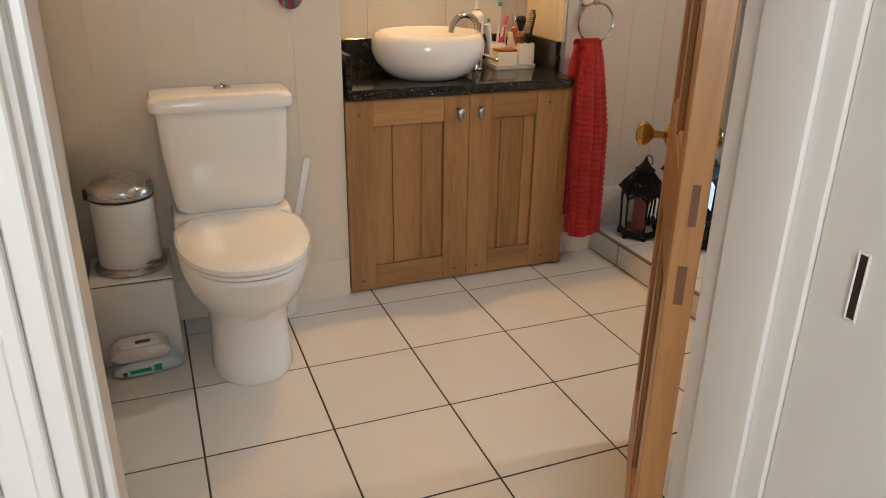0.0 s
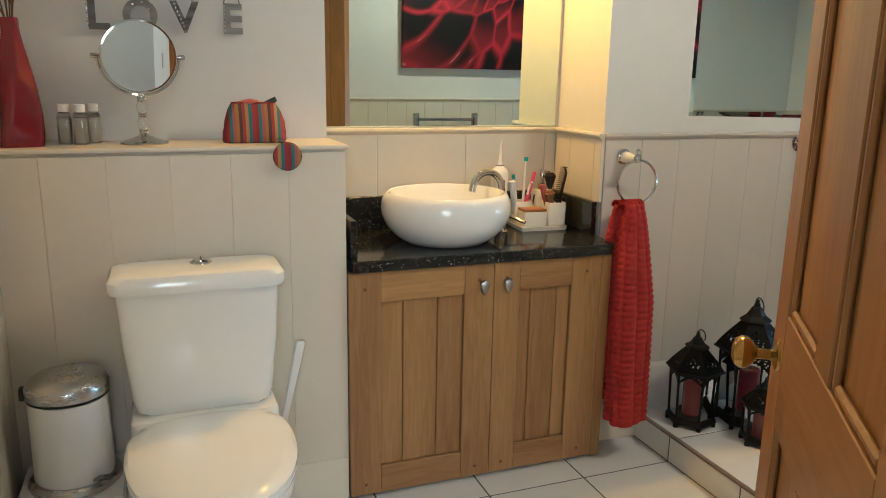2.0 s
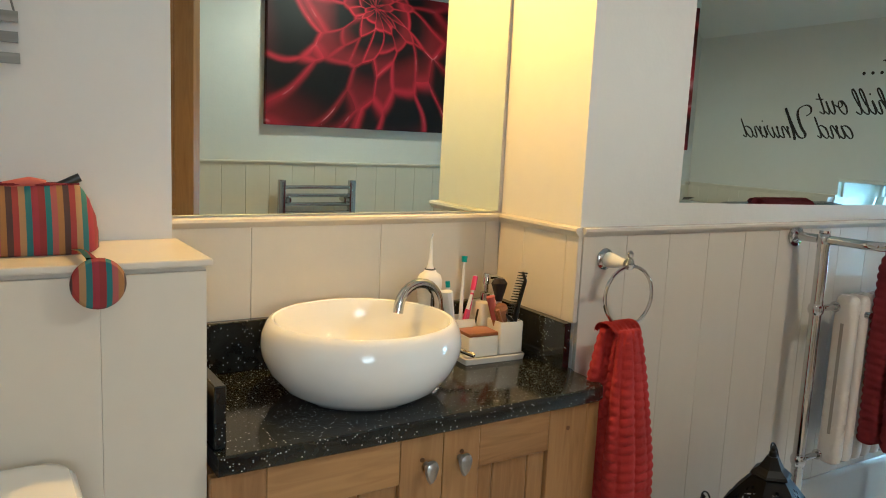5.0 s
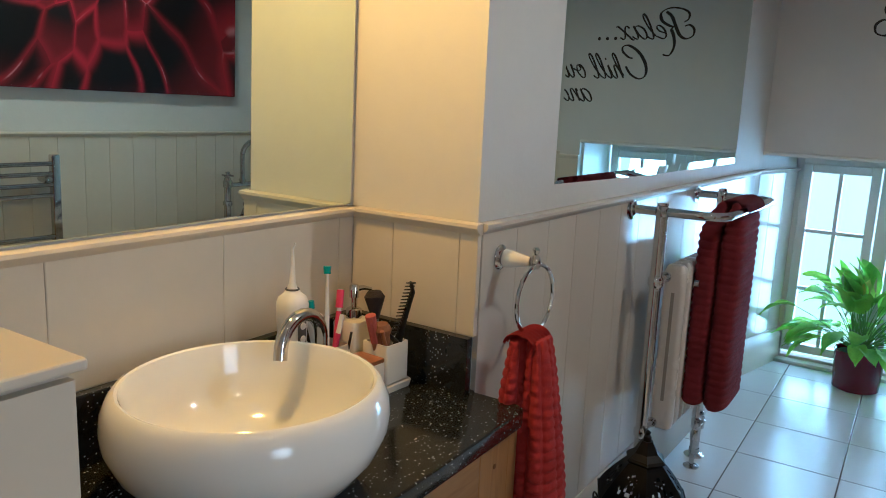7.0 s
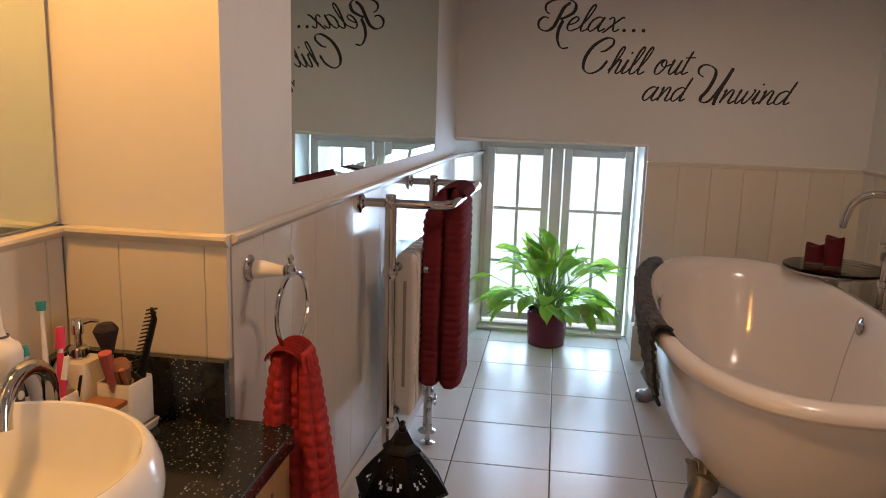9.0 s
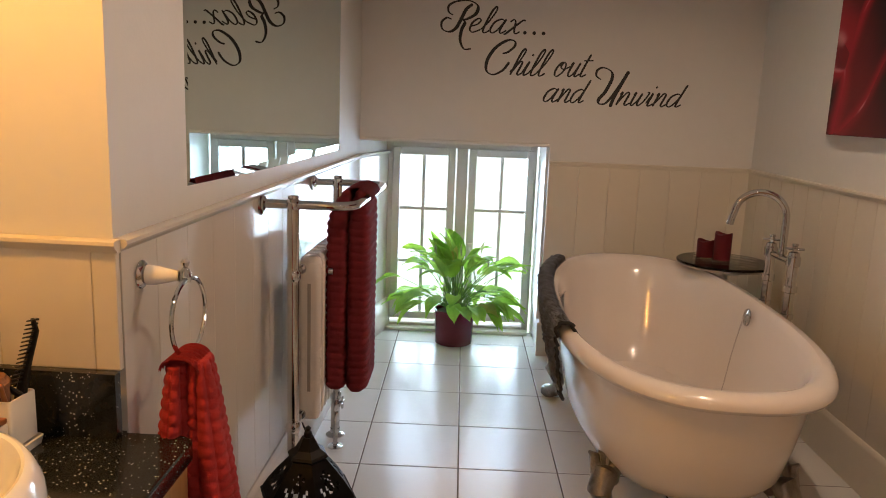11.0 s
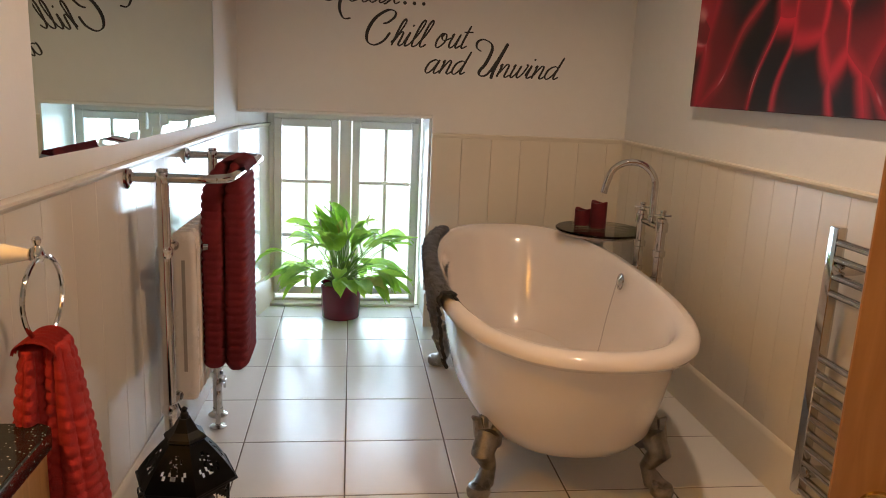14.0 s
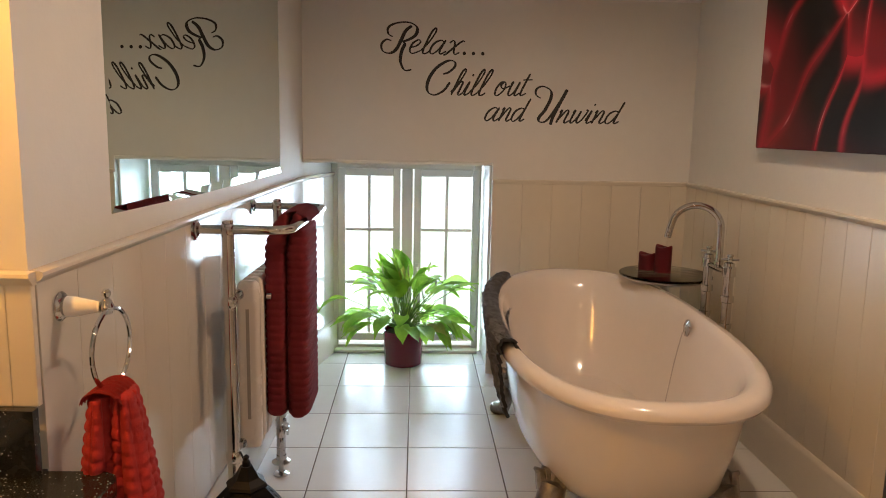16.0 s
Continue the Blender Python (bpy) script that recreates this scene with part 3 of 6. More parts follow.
def rail(name, p0, p1, z0, z1, t0, t1, material, label, nose=True):
    """A moulded strip along a wall; t0 its thickness below, t1 at the nose."""
    p0, p1 = Vector((*p0, 0)), Vector((*p1, 0))
    d = (p1 - p0).normalized()
    out = Vector((d.y, -d.x, 0))
    if nose:
        prof = [(0, z0), (t0, z0), (t0 + 0.003, z0 + 0.004), (t1 - 0.003, z1 - 0.013), (t1, z1 - 0.008), (t1 - 0.001, z1 - 0.002), (t1 - 0.005, z1), (0, z1)]
    else:
        h = z1 - z0
        prof = [(0, z0), (t0, z0), (t0, z1 - 0.030), (t0 - 0.003, z1 - 0.024), (t0 - 0.003, z1 - 0.018), (t0 - 0.008, z1 - 0.006), (t1, z1), (0, z1)]
    bm = B()
    rings = []
    for p in (p0, p1):
        rings.append([bm.verts.new(p + out * a + Vector((0, 0, z))) for a, z in prof])
    k = len(prof)
    bm.faces.new(rings[0])
    bm.faces.new(rings[1][::-1])
    for i in range(k):
        bm.faces.new((rings[0][i], rings[0][(i + 1) % k], rings[1][(i + 1) % k], rings[1][i]))
    return structure(name, bm, material, label, True)


DB = DADO - 0.022
LBL_D, LBL_S = "cream painted dado rail", "tall cream painted skirting board"
# north wall; p0 -> p1 runs so that the room is on the left of the way, looking along it the outward side is (dy, -dx)
rail("dado_rail", (1.138, NW[1]), NE, DB, DADO, 0.012, 0.026, PAINT_N, LBL_D)
rail("dado_rail", NE, (XW, -0.268), DB, DADO, 0.012, 0.024, PAINT_N, LBL_D)
rail("dado_rail", (1.149, 0.22), (1.140, NW[1] - 0.014), DB, DADO, 0.012, 0.024, PAINT, LBL_D)
rail("dado_rail", (0.262, 0.22), (1.15, 0.22), DB, DADO, 0.012, 0.026, PAINT, LBL_D)
rail("dado_rail", (XE, -1.10), (XE, YS - 0.012), DB, DADO, 0.012, 0.018, PAINT, LBL_D)
rail("dado_rail", (XE, YS - 0.012), (0.47, YS - 0.012), DB, DADO, 0.012, 0.024, PAINT, LBL_D)
rail("dado_rail", (-0.612, -1.92), (-0.612, -0.196), DB, DADO, 0.012, 0.018, PAINT, LBL_D)
rail("skirting_board", (1.150, NW[1] - 0.012), (NE[0], NE[1] - 0.012), ZU, 0.268, 0.018, 0.004, PAINT_N, LBL_S, False)
rail("skirting_board", (1.146, NW[1] - 0.012), (1.333, NW[1] - 0.017), 0.0, ZU, 0.018, 0.018, PAINT, LBL_S, False)
rail("skirting_board", (NE[0], NE[1] - 0.012), (XW, -0.280), ZU, 0.268, 0.018, 0.004, PAINT, LBL_S, False)
rail("skirting_board", (XE - 0.012, -1.09), (XE - 0.012, YS), ZU, 0.268, 0.018, 0.004, PAINT, LBL_S, False)
rail("skirting_board", (XE, YS), (1.333, YS), ZU, 0.268, 0.018, 0.004, PAINT, LBL_S, False)
rail("skirting_board", (1.333, YS), (0.47, YS), 0, 0.17, 0.018, 0.004, PAINT, LBL_S, False)
rail("skirting_board", (-0.600, -1.90), (-0.600, -0.47), 0, 0.155, 0.018, 0.006, PAINT, LBL_S, False)
rail("skirting_board", (-0.345, -0.208), (0.250, -0.208), 0, 0.140, 0.012, 0.004, PAINT, LBL_S, False)
bm = box(B(), -0.610, 0.264, -0.215, 0.03, 1.0585, 1.070, 0.004, 3)
structure("ledge_shelf", bm, PAINT, "cream painted shelf board on the boxed ledge")

# ---- door lining ----
bm = B()
for x0, x1, ya, yb in ((-0.451, -0.432, -2.06, -1.905), (0.338, 0.357, -2.0635, -1.895)):
    box(bm, x0, x1, ya, yb, 0, 1.985, 0.004, 2)
box(bm, -0.432, 0.338, -2.06, -1.905, 1.965, 1.985)
box(bm, -0.432, -0.420, -2.04, -1.965, 0, 1.965, 0.003)
box(bm, 0.327, 0.338, -2.03, -1.935, 0, 1.965, 0.005, 2)
structure("door_lining", bm, TRIM, "white gloss-painted door lining", True)
bm = B()
for s, xs in ((-1, -0.438),):
    for a, b, p in ((0.0, 0.020, 0.016), (0.020, 0.034, 0.026), (0.034, 0.060, 0.018), (0.060, 0.074, 0.028)):
        x0, x1 = xs + s * a, xs + s * b
        box(bm, min(x0, x1), max(x0, x1), -2.062 - p, -2.050, 0, 1.99, 0.005, 3)
structure("architrave", bm, TRIM, "white moulded architrave round the doorway", True)
bm = box(B(), 0.345, 0.357, -2.30, -2.062, 0, 2.0, 0.004)
structure("door_post", bm, TRIM, "white painted inner post with a slot for the latch")
# The slot is not cut: a thin dark plate carries the shade of its hollow.
structure("strike_slot", box(B(), 0.3432, 0.3446, -2.131, -2.121, 0.832, 0.908), SLOT_SHADE, "thin dark plate for the shaded latch slot in the white door post")
bm = B()
for a, b, c, d in ((-2.134, -2.131, 0.829, 0.911), (-2.121, -2.118, 0.829, 0.911), (-2.131, -2.121, 0.908, 0.911), (-2.131, -2.121, 0.829, 0.832)):
    box(bm, 0.3415, 0.3448, a, b, c, d, 0.001)
structure("strike_surround", bm, TRIM, "worn white painted edge of the latch slot")

# ---- pine door, open into the room ----


def pine_door():
    L, H, t = 0.69, 1.925, 0.040
    u = math.degrees(math.atan2(0.562, 0.418))
    d = thing("door_1", (0.322, -1.874, 0.008), "waxed pine panelled door standing open", "", rz=u)
    d["kind"] = "structure"
    st, ml = 0.095, 0.085
    body = B()
    box(body, 0, st, -t / 2, t / 2, 0, H, 0.002)
    box(body, L - st, L, -t / 2, t / 2, 0, H, 0.002)
    part("door_stile", body, PINE, d)
    r = B()
    for a, b in ((0, 0.20), (0.72, 0.90), (H - 0.105, H)):
        box(r, st, L - st, -t / 2, t / 2, a, b, 0.002)
    part("door_rail", r, wood("waxed_pine_rail", (0.40, 0.205, 0.066), (0.22, 0.095, 0.026), 0.36, 0, 7.0), d)
    mu = B()
    for a, b in ((0.20, 0.72), (0.90, H - 0.105)):
        box(mu, L / 2 - ml / 2, L / 2 + ml / 2, -t / 2, t / 2, a, b, 0.002)
    part("door_muntin", mu, PINE, d)
    for x0, x1 in ((st, L / 2 - ml / 2), (L / 2 + ml / 2, L - st)):
        for a, b in ((0.20, 0.72), (0.90, H - 0.105)):
            p = part("door_panel", box(B(), x0, x1, -0.007, 0.007, a, b), PINE, d)
            mo = B()
            for s in (-1, 1):
                y0, y1 = sorted((s * 0.007, s * 0.017))
                box(mo, x0, x0 + 0.014, y0, y1, a, b, 0.004)
                box(mo, x1 - 0.014, x1, y0, y1, a, b, 0.004)
                box(mo, x0 + 0.014, x1 - 0.014, y0, y1, a, a + 0.014, 0.004)
                box(mo, x0 + 0.014, x1 - 0.014, y0, y1, b - 0.014, b, 0.004)
            part("panel_moulding", mo, PINE, p)
    pt = B()
    box(pt, -0.0012, 0.001, -0.008, 0.003, 0.845, 0.905)
    box(pt, -0.0012, 0.001, -0.006, 0.007, 0.725, 0.785)
    part("mortise_patch", pt, PINE_DARK, d, "darker patches let into the door's edge")
    for s in (1, -1):
        k = lathe(B(), [(0, 0.070), (0.012, 0.069), (0.022, 0.064), (0.027, 0.055), (0.026, 0.047), (0.018, 0.038), (0.009, 0.032), (0.008, 0.012), (0.014, 0.008), (0.024, 0.004), (0.026, 0.0), (0, 0)], 28,
                  m=Matrix.Translation((L - 0.058, s * (t / 2), 0.822)) @ Matrix.Rotation(radians(-90 * s), 4, 'X'))
        part("door_knob", k, BRASS, d, "round aged brass door knob")
    return d


pine_door()


# ---- toilet ----
def egg(w, front, back, n=44, e=2.3):
    """Outline of a seat: half width w, reaching front (towards -y) and back."""
    pts = []
    for i in range(n):
        a = 2 * math.pi * i / n
        c, s = math.cos(a), math.sin(a)
        x = w * math.copysign(abs(c) ** (2 / e), c)
        y = -front * abs(s) ** (2 / 2.05) if s < 0 else back * abs(s) ** (2 / 3.6)
        pts.append((x, y))
    return pts


def loft(bm, rings, cap0=True, cap1=True):
    rs = [[bm.verts.new(p) for p in r] for r in rings]
    k = len(rs[0])
    for a, b in zip(rs, rs[1:]):
        for i in range(k):
            bm.faces.new((a[i], a[(i + 1) % k], b[(i + 1) % k], b[i]))
    if cap0:
        bm.faces.new(rs[0][::-1])
    if cap1:
        bm.faces.new(rs[-1])
    return bm


def rrect(w, d, r, n=6):
    """A rounded rectangle's outline, half sizes w and d."""
    out = []
    for cx, cy, a0 in ((w - r, d - r, 0), (-w + r, d - r, 90), (-w + r, -d + r, 180), (w - r, -d + r, 270)):
        for i in range(n + 1):
            a = radians(a0 + 90 * i / n)
            out.append((cx + r * math.cos(a), cy + r * math.sin(a)))
    return out


def toilet(x, y):
    t = thing("toilet", (x, y, 0), "white porcelain close-coupled toilet with its lid down on a tiled floor", "toilet")
    rings = []
    for z, w, f, b, yo in ((0, 0.116, 0.155, 0.15, -0.335), (0.012, 0.122, 0.16, 0.155, -0.335), (0.06, 0.116, 0.15, 0.155, -0.335), (0.15, 0.113, 0.142, 0.16, -0.335),
                           (0.21, 0.122, 0.155, 0.18, -0.335), (0.255, 0.145, 0.195, 0.19, -0.345), (0.30, 0.164, 0.235, 0.20, -0.355), (0.35, 0.176, 0.262, 0.20, -0.365),
                           (0.388, 0.180, 0.275, 0.20, -0.370), (0.400, 0.177, 0.272, 0.20, -0.370)):
        rings.append([(px, py + yo, z) for px, py in egg(w, f, b)])
    part("bowl", loft(B(), rings), CERAM, t)
    bm = B()
    loft(bm, [[(px, py - 0.110, z) for px, py in rrect(w, d, 0.04)] for z, w, d in ((0.27, 0.14, 0.095), (0.33, 0.165, 0.10), (0.395, 0.178, 0.105), (0.426, 0.176, 0.10), (0.434, 0.17, 0.095))])
    part("shelf", bm, CERAM, t)
    bm = B()
    loft(bm, [[(px, py - 0.368, z) for px, py in egg(w, f, b)] for z, w, f, b in ((0.402, 0.176, 0.270, 0.165), (0.405, 0.182, 0.277, 0.172), (0.413, 0.183, 0.278, 0.172), (0.416, 0.178, 0.272, 0.170))])
    part("seat", bm, CERAM, t)
    bm = B()
    loft(bm, [[(px, py - 0.368, z) for px, py in egg(w, f, b)] for z, w, f, b in ((0.4165, 0.178, 0.272, 0.170), (0.420, 0.184, 0.279, 0.174), (0.432, 0.184, 0.278, 0.174), (0.440, 0.176, 0.268, 0.168), (0.4445, 0.150, 0.235, 0.148), (0.446, 0.08, 0.13, 0.09))])
    part("lid", bm, CERAM, t)
    bm = B()
    loft(bm, [[(px, py - 0.094, z + 0.010) for px, py in rrect(w, d * 0.95, 0.035)] for z, w, d in ((0.424, 0.150, 0.075), (0.434, 0.162, 0.083), (0.46, 0.168, 0.087), (0.60, 0.182, 0.091), (0.738, 0.190, 0.092))])
    part("cistern", bm, CERAM, t)
    bm = B()
    loft(bm, [[(px, py - 0.096, z + 0.010) for px, py in rrect(w, d * 0.95, 0.038)] for z, w, d in ((0.735, 0.188, 0.090), (0.737, 0.203, 0.100), (0.748, 0.207, 0.102), (0.766, 0.205, 0.100), (0.777, 0.196, 0.092), (0.780, 0.184, 0.082), (0.7815, 0.160, 0.060))])
    part("cistern_lid", bm, CERAM, t)
    b = part("flush_button", lathe(B(), [(0.026, 0), (0.027, 0.004), (0.024, 0.008), (0.019, 0.008), (0.018, 0.012), (0, 0.013)], 28, (0.01, -0.085, 0.7905)), CHROME, t, "chrome dual flush button")
    box_ = box(B(), 0.0085, 0.0115, -0.103, -0.067, 0.8045, 0.8058)
    part("button_split", box_, GREY, b)
    return t


toilet(-0.150, -0.224)


# ---- tiled box, bin, wipes, brush ----
def tiled_box():
    b = thing("tiled_box", (-0.466, -0.345, 0), "low boxed-in step clad in white tiles beside the toilet", "tiled box")
    part("core", box(B(), -0.114, 0.112, -0.112, 0.110, 0, 0.266), GROUT, b, "dark grouted core")
    part("tile", box(B(), -0.115, 0.116, -0.119, -0.112, 0.003, 0.262, 0.0012), TILE, b)
    part("tile", box(B(), -0.115, 0.116, -0.119, 0.110, 0.2665, 0.274, 0.0012), TILE, b)
    part("tile", box(B(), 0.112, 0.119, -0.116, 0.110, 0.003, 0.262, 0.0012), TILE, b)


def bin_():
    b = thing("pedal_bin", (-0.461, -0.340, 0.2745), "small white pedal bin with a steel lid on tiles", "bin")
    part("base_ring", lathe(B(), [(0, 0), (0.104, 0), (0.106, 0.006), (0.104, 0.014), (0.096, 0.020), (0, 0.020)], 40), STEEL, b, "brushed steel base ring")
    part("body", lathe(B(), [(0.088, 0.020), (0.090, 0.024), (0.0885, 0.218), (0.090, 0.222), (0.086, 0.224)], 40), WHITE, b)
    part("collar", lathe(B(), [(0.0885, 0.2235), (0.092, 0.225), (0.092, 0.229), (0.088, 0.2295)], 40), BLACKP, b, "black plastic collar")
    part("lid", lathe(B(), [(0.088, 0.230), (0.093, 0.2315), (0.093, 0.250), (0.089, 0.262), (0.078, 0.272), (0.055, 0.280), (0.025, 0.284), (0, 0.285)], 40), STEEL, b, "domed brushed steel lid")
    part("hinge", box(B(), -0.103, -0.086, -0.012, 0.012, 0.222, 0.252, 0.002), BLACKP, b)
    part("pedal", sheet(B(), lambda u, v: (0.045 + 0.045 * u, -0.082 - 0.030 * v + 0.02 * (1 - u), 0.032 + 0.01 * u), 4, 4, 0.004), STEEL, b)


def packet(x, y, z, w, d, h, rz, material, label, lid):
    p = thing("wipes_packet", (x, y, z), label, "wet wipes", rz=rz)
    rings = []
    for i in range(13):
        u = -1 + 2 * i / 12
        e = max(0.0, 1 - abs(u) ** 7)
        hh, dd = 0.003 + (h / 2 - 0.003) * e, d / 2 * (0.93 + 0.07 * e)
        rings.append([(u * w / 2, dd * math.copysign(abs(math.cos(a)) ** 0.5, math.cos(a)), h / 2 + hh * math.copysign(abs(math.sin(a)) ** 0.6, math.sin(a))) for a in [2 * math.pi * k / 20 for k in range(20)]])
    part("packet_body", loft(B(), rings), material, p)
    if lid:
        part("flip_lid", loft(B(), [[(px, py, h - 0.002 + zz) for px, py in rrect(0.055 - i, 0.030 - i, 0.012)] for zz, i in ((0, 0), (0.006, 0), (0.008, 0.003))]), WHITE, p)
    return p


def writing(text, size, m, material, name, parent=None, extrude=0.0006, shear=0.0, space=1.0, label="", align='LEFT', offset=0.0):
    c = bpy.data.curves.new(name, 'FONT')
    c.body, c.size, c.extrude, c.shear, c.space_character, c.align_x, c.offset = text, size, extrude, shear, space, align, offset
    ob = new(name, c)
    me = bpy.data.meshes.new_from_object(ob.evaluated_get(bpy.context.evaluated_depsgraph_get()))
    bpy.data.objects.remove(ob)
    bpy.data.curves.remove(c)
    me.materials.append(material)
    o = new(name, me)
    o.parent = parent
    if parent:
        o.matrix_local = m
    else:
        o.matrix_world = m
    if label:
        o["label"] = label
    return o


tiled_box()
bin_()
p1 = packet(-0.452, -0.512, 0.0, 0.195, 0.085, 0.048, 6, FOILB, "pale blue and white packet of baby wipes lying on the floor", False)
p2 = packet(-0.468, -0.512, 0.047, 0.165, 0.085, 0.052, 4, FOIL, "cream packet of wet wipes lying on another packet", True)
front = Matrix.Translation((-0.062, -0.0435, 0.018)) @ Matrix.Rotation(radians(90), 4, 'X')
part("print_blob", box(B(), 0.012, 0.034, -0.0445, -0.0425, 0.014, 0.036, 0.0006), GREEN, p1)
part("print_bar", box(B(), -0.055, 0.004, -0.0443, -0.0425, 0.018, 0.030, 0.0005), GREEN, p1)
part("print_bar", box(B(), -0.075, -0.063, -0.0443, -0.0425, 0.014, 0.028, 0.0005), INK, p1)
part("print_bar", box(B(), -0.012, 0.030, -0.030, -0.012, 0.0605, 0.0612), INK, p2)


def toilet_brush():
    b = thing("toilet_brush", (0.085, -0.335, 0), "white plastic toilet brush leaning in its holder beside the toilet", "toilet brush")
    part("holder", lathe(B(), [(0, 0), (0.042, 0), (0.044, 0.01), (0.040, 0.13), (0.036, 0.135), (0.034, 0.13), (0.034, 0.02), (0, 0.02)], 28, (-0.085, 0.062, 0)), WHITE, b)
    rings = []
    for z, w, x, y in ((0.10, 0.005, -0.082, 0.062), (0.20, 0.007, -0.057, 0.062), (0.33, 0.009, -0.025, 0.062), (0.45, 0.011, 0.003, 0.062), (0.535, 0.0125, 0.022, 0.062), (0.545, 0.010, 0.023, 0.063)):
        rings.append([(px + x, py + y, z) for px, py in rrect(w, 0.006, 0.004, 3)])
    part("handle", loft(B(), rings), WHITE, b)


toilet_brush()


# ---- vanity ----
def cab_door(c, x0, x1, s0, s1, planks, hx, name_label):
    """A framed door: stiles to s0 and from s1, planks between."""
    d = part("door", box(B(), x0 + 0.001, s0, -0.224, -0.204, 0.012, 0.708, 0.0015), OAK, c, name_label)
    part("stile", box(B(), s1, x1 - 0.001, -0.224, -0.204, 0.012, 0.708, 0.0015), OAK, d)
    for a, b in ((0.012, 0.100), (0.618, 0.708)):
        part("rail", box(B(), s0 + 0.0005, s1 - 0.0005, -0.2235, -0.2045, a, b, 0.0015), OAK_H, d)
    xs = [s0, *planks, s1]
    for a, b in zip(xs, xs[1:]):
        part("plank", box(B(), a + 0.001, b - 0.001, -0.214, -0.206, 0.1005, 0.6175, 0.0022), OAK, d)
    for xx in ((x0 + s0) / 2, (s1 + x1) / 2):
        for z in (0.045, 0.660):
            pg = lathe(B(), [(0, 0.0012), (0.005, 0.001), (0.0052, -0.001)], 10, m=Matrix.Translation((xx, -0.2242, z)) @ Matrix.Rotation(radians(90), 4, 'X'))
            part("peg", pg, PINE_DARK, d, "dark oak peg")
    h = lathe(B(), [(0, 0.0), (0.006, 0.001), (0.006, 0.012), (0.012, 0.016), (0.0155, 0.022), (0.013, 0.028), (0.006, 0.032), (0, 0.033)], 20, m=Matrix.Translation((hx, -0.224, 0.650)) @ Matrix.Rotation(radians(90), 4, 'X'))
    for v in h.verts:
        dz = v.co.z - 0.650
        if dz < 0 and v.co.y < -0.238:
            v.co.z = 0.650 + dz * 2.1
            v.co.x = hx + (v.co.x - hx) * (1.0 + dz * 20 if dz > -0.03 else 0.4)
    part("handle", h, PEWTER, d, "teardrop pewter handle")


cab = thing("vanity_cabinet", (0, 0, 0), "oiled oak vanity cabinet with two plank-panelled doors", "cabinet")
bm = box(B(), 0.264, 1.118, -0.203, 0.21, 0.0, 0.708)
box(bm, 1.086, 1.123, -0.222, -0.2035, 0.004, 0.708, 0.0015)
part("body", bm, OAK, cab)
cab_door(cab, 0.256, 0.708, 0.351, 0.612, (0.421, 0.529), 0.668, "panelled oak door")
cab_door(cab, 0.708, 1.085, 0.795, 0.978, (0.838, 0.930), 0.746, "panelled oak door")
bm = B()
top_poly = [(0.266, -0.236), (1.106, -0.238), (1.122, -0.232), (1.130, -0.220), (1.131, -0.114), (1.139, -0.112), (1.146, 0.215), (0.266, 0.215)]
prism(bm, top_poly, 0.711, 0.746)
es = [e for e in bm.edges if e.verts[0].co.y < -0.14 and e.verts[1].co.y < -0.14 and abs(e.verts[0].co.z - e.verts[1].co.z) < 1e-4]
bmesh.ops.bevel(bm, geom=es, offset=0.007, segments=3, profile=0.6, affect='EDGES')
wt = thing("worktop", (0, 0, 0), "polished black speckled granite worktop on the oak vanity", "worktop")
part("slab", bm, GRANITE, wt)
bm = box(B(), 0.289, 1.118, 0.186, 0.207, 0.7465, 0.860, 0.002)
part("back_upstand", bm, GRANITE, wt)
part("end_upstand", prism(B(), [(1.106, -0.110), (1.125, -0.110), (1.138, 0.207), (1.119, 0.207)], 0.7465, 0.860), GRANITE, wt)
part("end_upstand", box(B(), 0.268, 0.288, -0.205, 0.207, 0.7465, 0.856, 0.002), GRANITE, wt)


def basin(x, y, z):
    b = thing("basin", (x, y, z), "round white porcelain vessel basin standing on the granite top", "basin")
    prof = [(0, 0.0), (0.114, 0.0), (0.134, 0.004), (0.164, 0.024), (0.191, 0.057), (0.2050, 0.090), (0.2070, 0.110), (0.2045, 0.130), (0.197, 0.147), (0.190, 0.1560), (0.185, 0.1580), (0.181, 0.1560),
            (0.177, 0.145), (0.172, 0.122), (0.160, 0.082), (0.130, 0.052), (0.09, 0.034), (0.05, 0.026), (0.0, 0.022)]
    part("bowl", lathe(B(), prof, 64, sx=1.0, sy=0.96), CERAM, b)
    part("waste", lathe(B(), [(0, 0.026), (0.018, 0.025), (0.027, 0.021), (0.028, 0.019)], 24), CHROME, b, "chrome basin waste")


basin(0.618, -0.038, 0.7465)


def basin_tap():
    t = thing("basin_tap", (0.842, 0.030, 0.746), "tall polished chrome basin tap with a curved spout", "tap")
    part("base", lathe(B(), [(0, 0), (0.024, 0), (0.025, 0.006), (0.019, 0.010), (0.0165, 0.02), (0.0165, 0.075), (0.013, 0.082), (0, 0.082)], 24), CHROME, t)
    pts = [(0, 0, 0.075), (0, 0, 0.12), (0, 0, 0.15)] + [(-0.055 + 0.055 * math.cos(radians(a)), -0.004 * a / 60, 0.150 + 0.056 * math.sin(radians(a))) for a in range(15, 166, 15)] + [(-0.113, -0.014, 0.144)]
    part("spout", tube(B(), pts, 0.0115, 16), CHROME, t)
    part("lever", tube(B(), [(0.010, -0.010, 0.062), (0.022, -0.035, 0.060), (0.040, -0.062, 0.050), (0.052, -0.080, 0.046)], [0.008, 0.006, 0.005, 0.0055], 10), CHROME, t)


basin_tap()


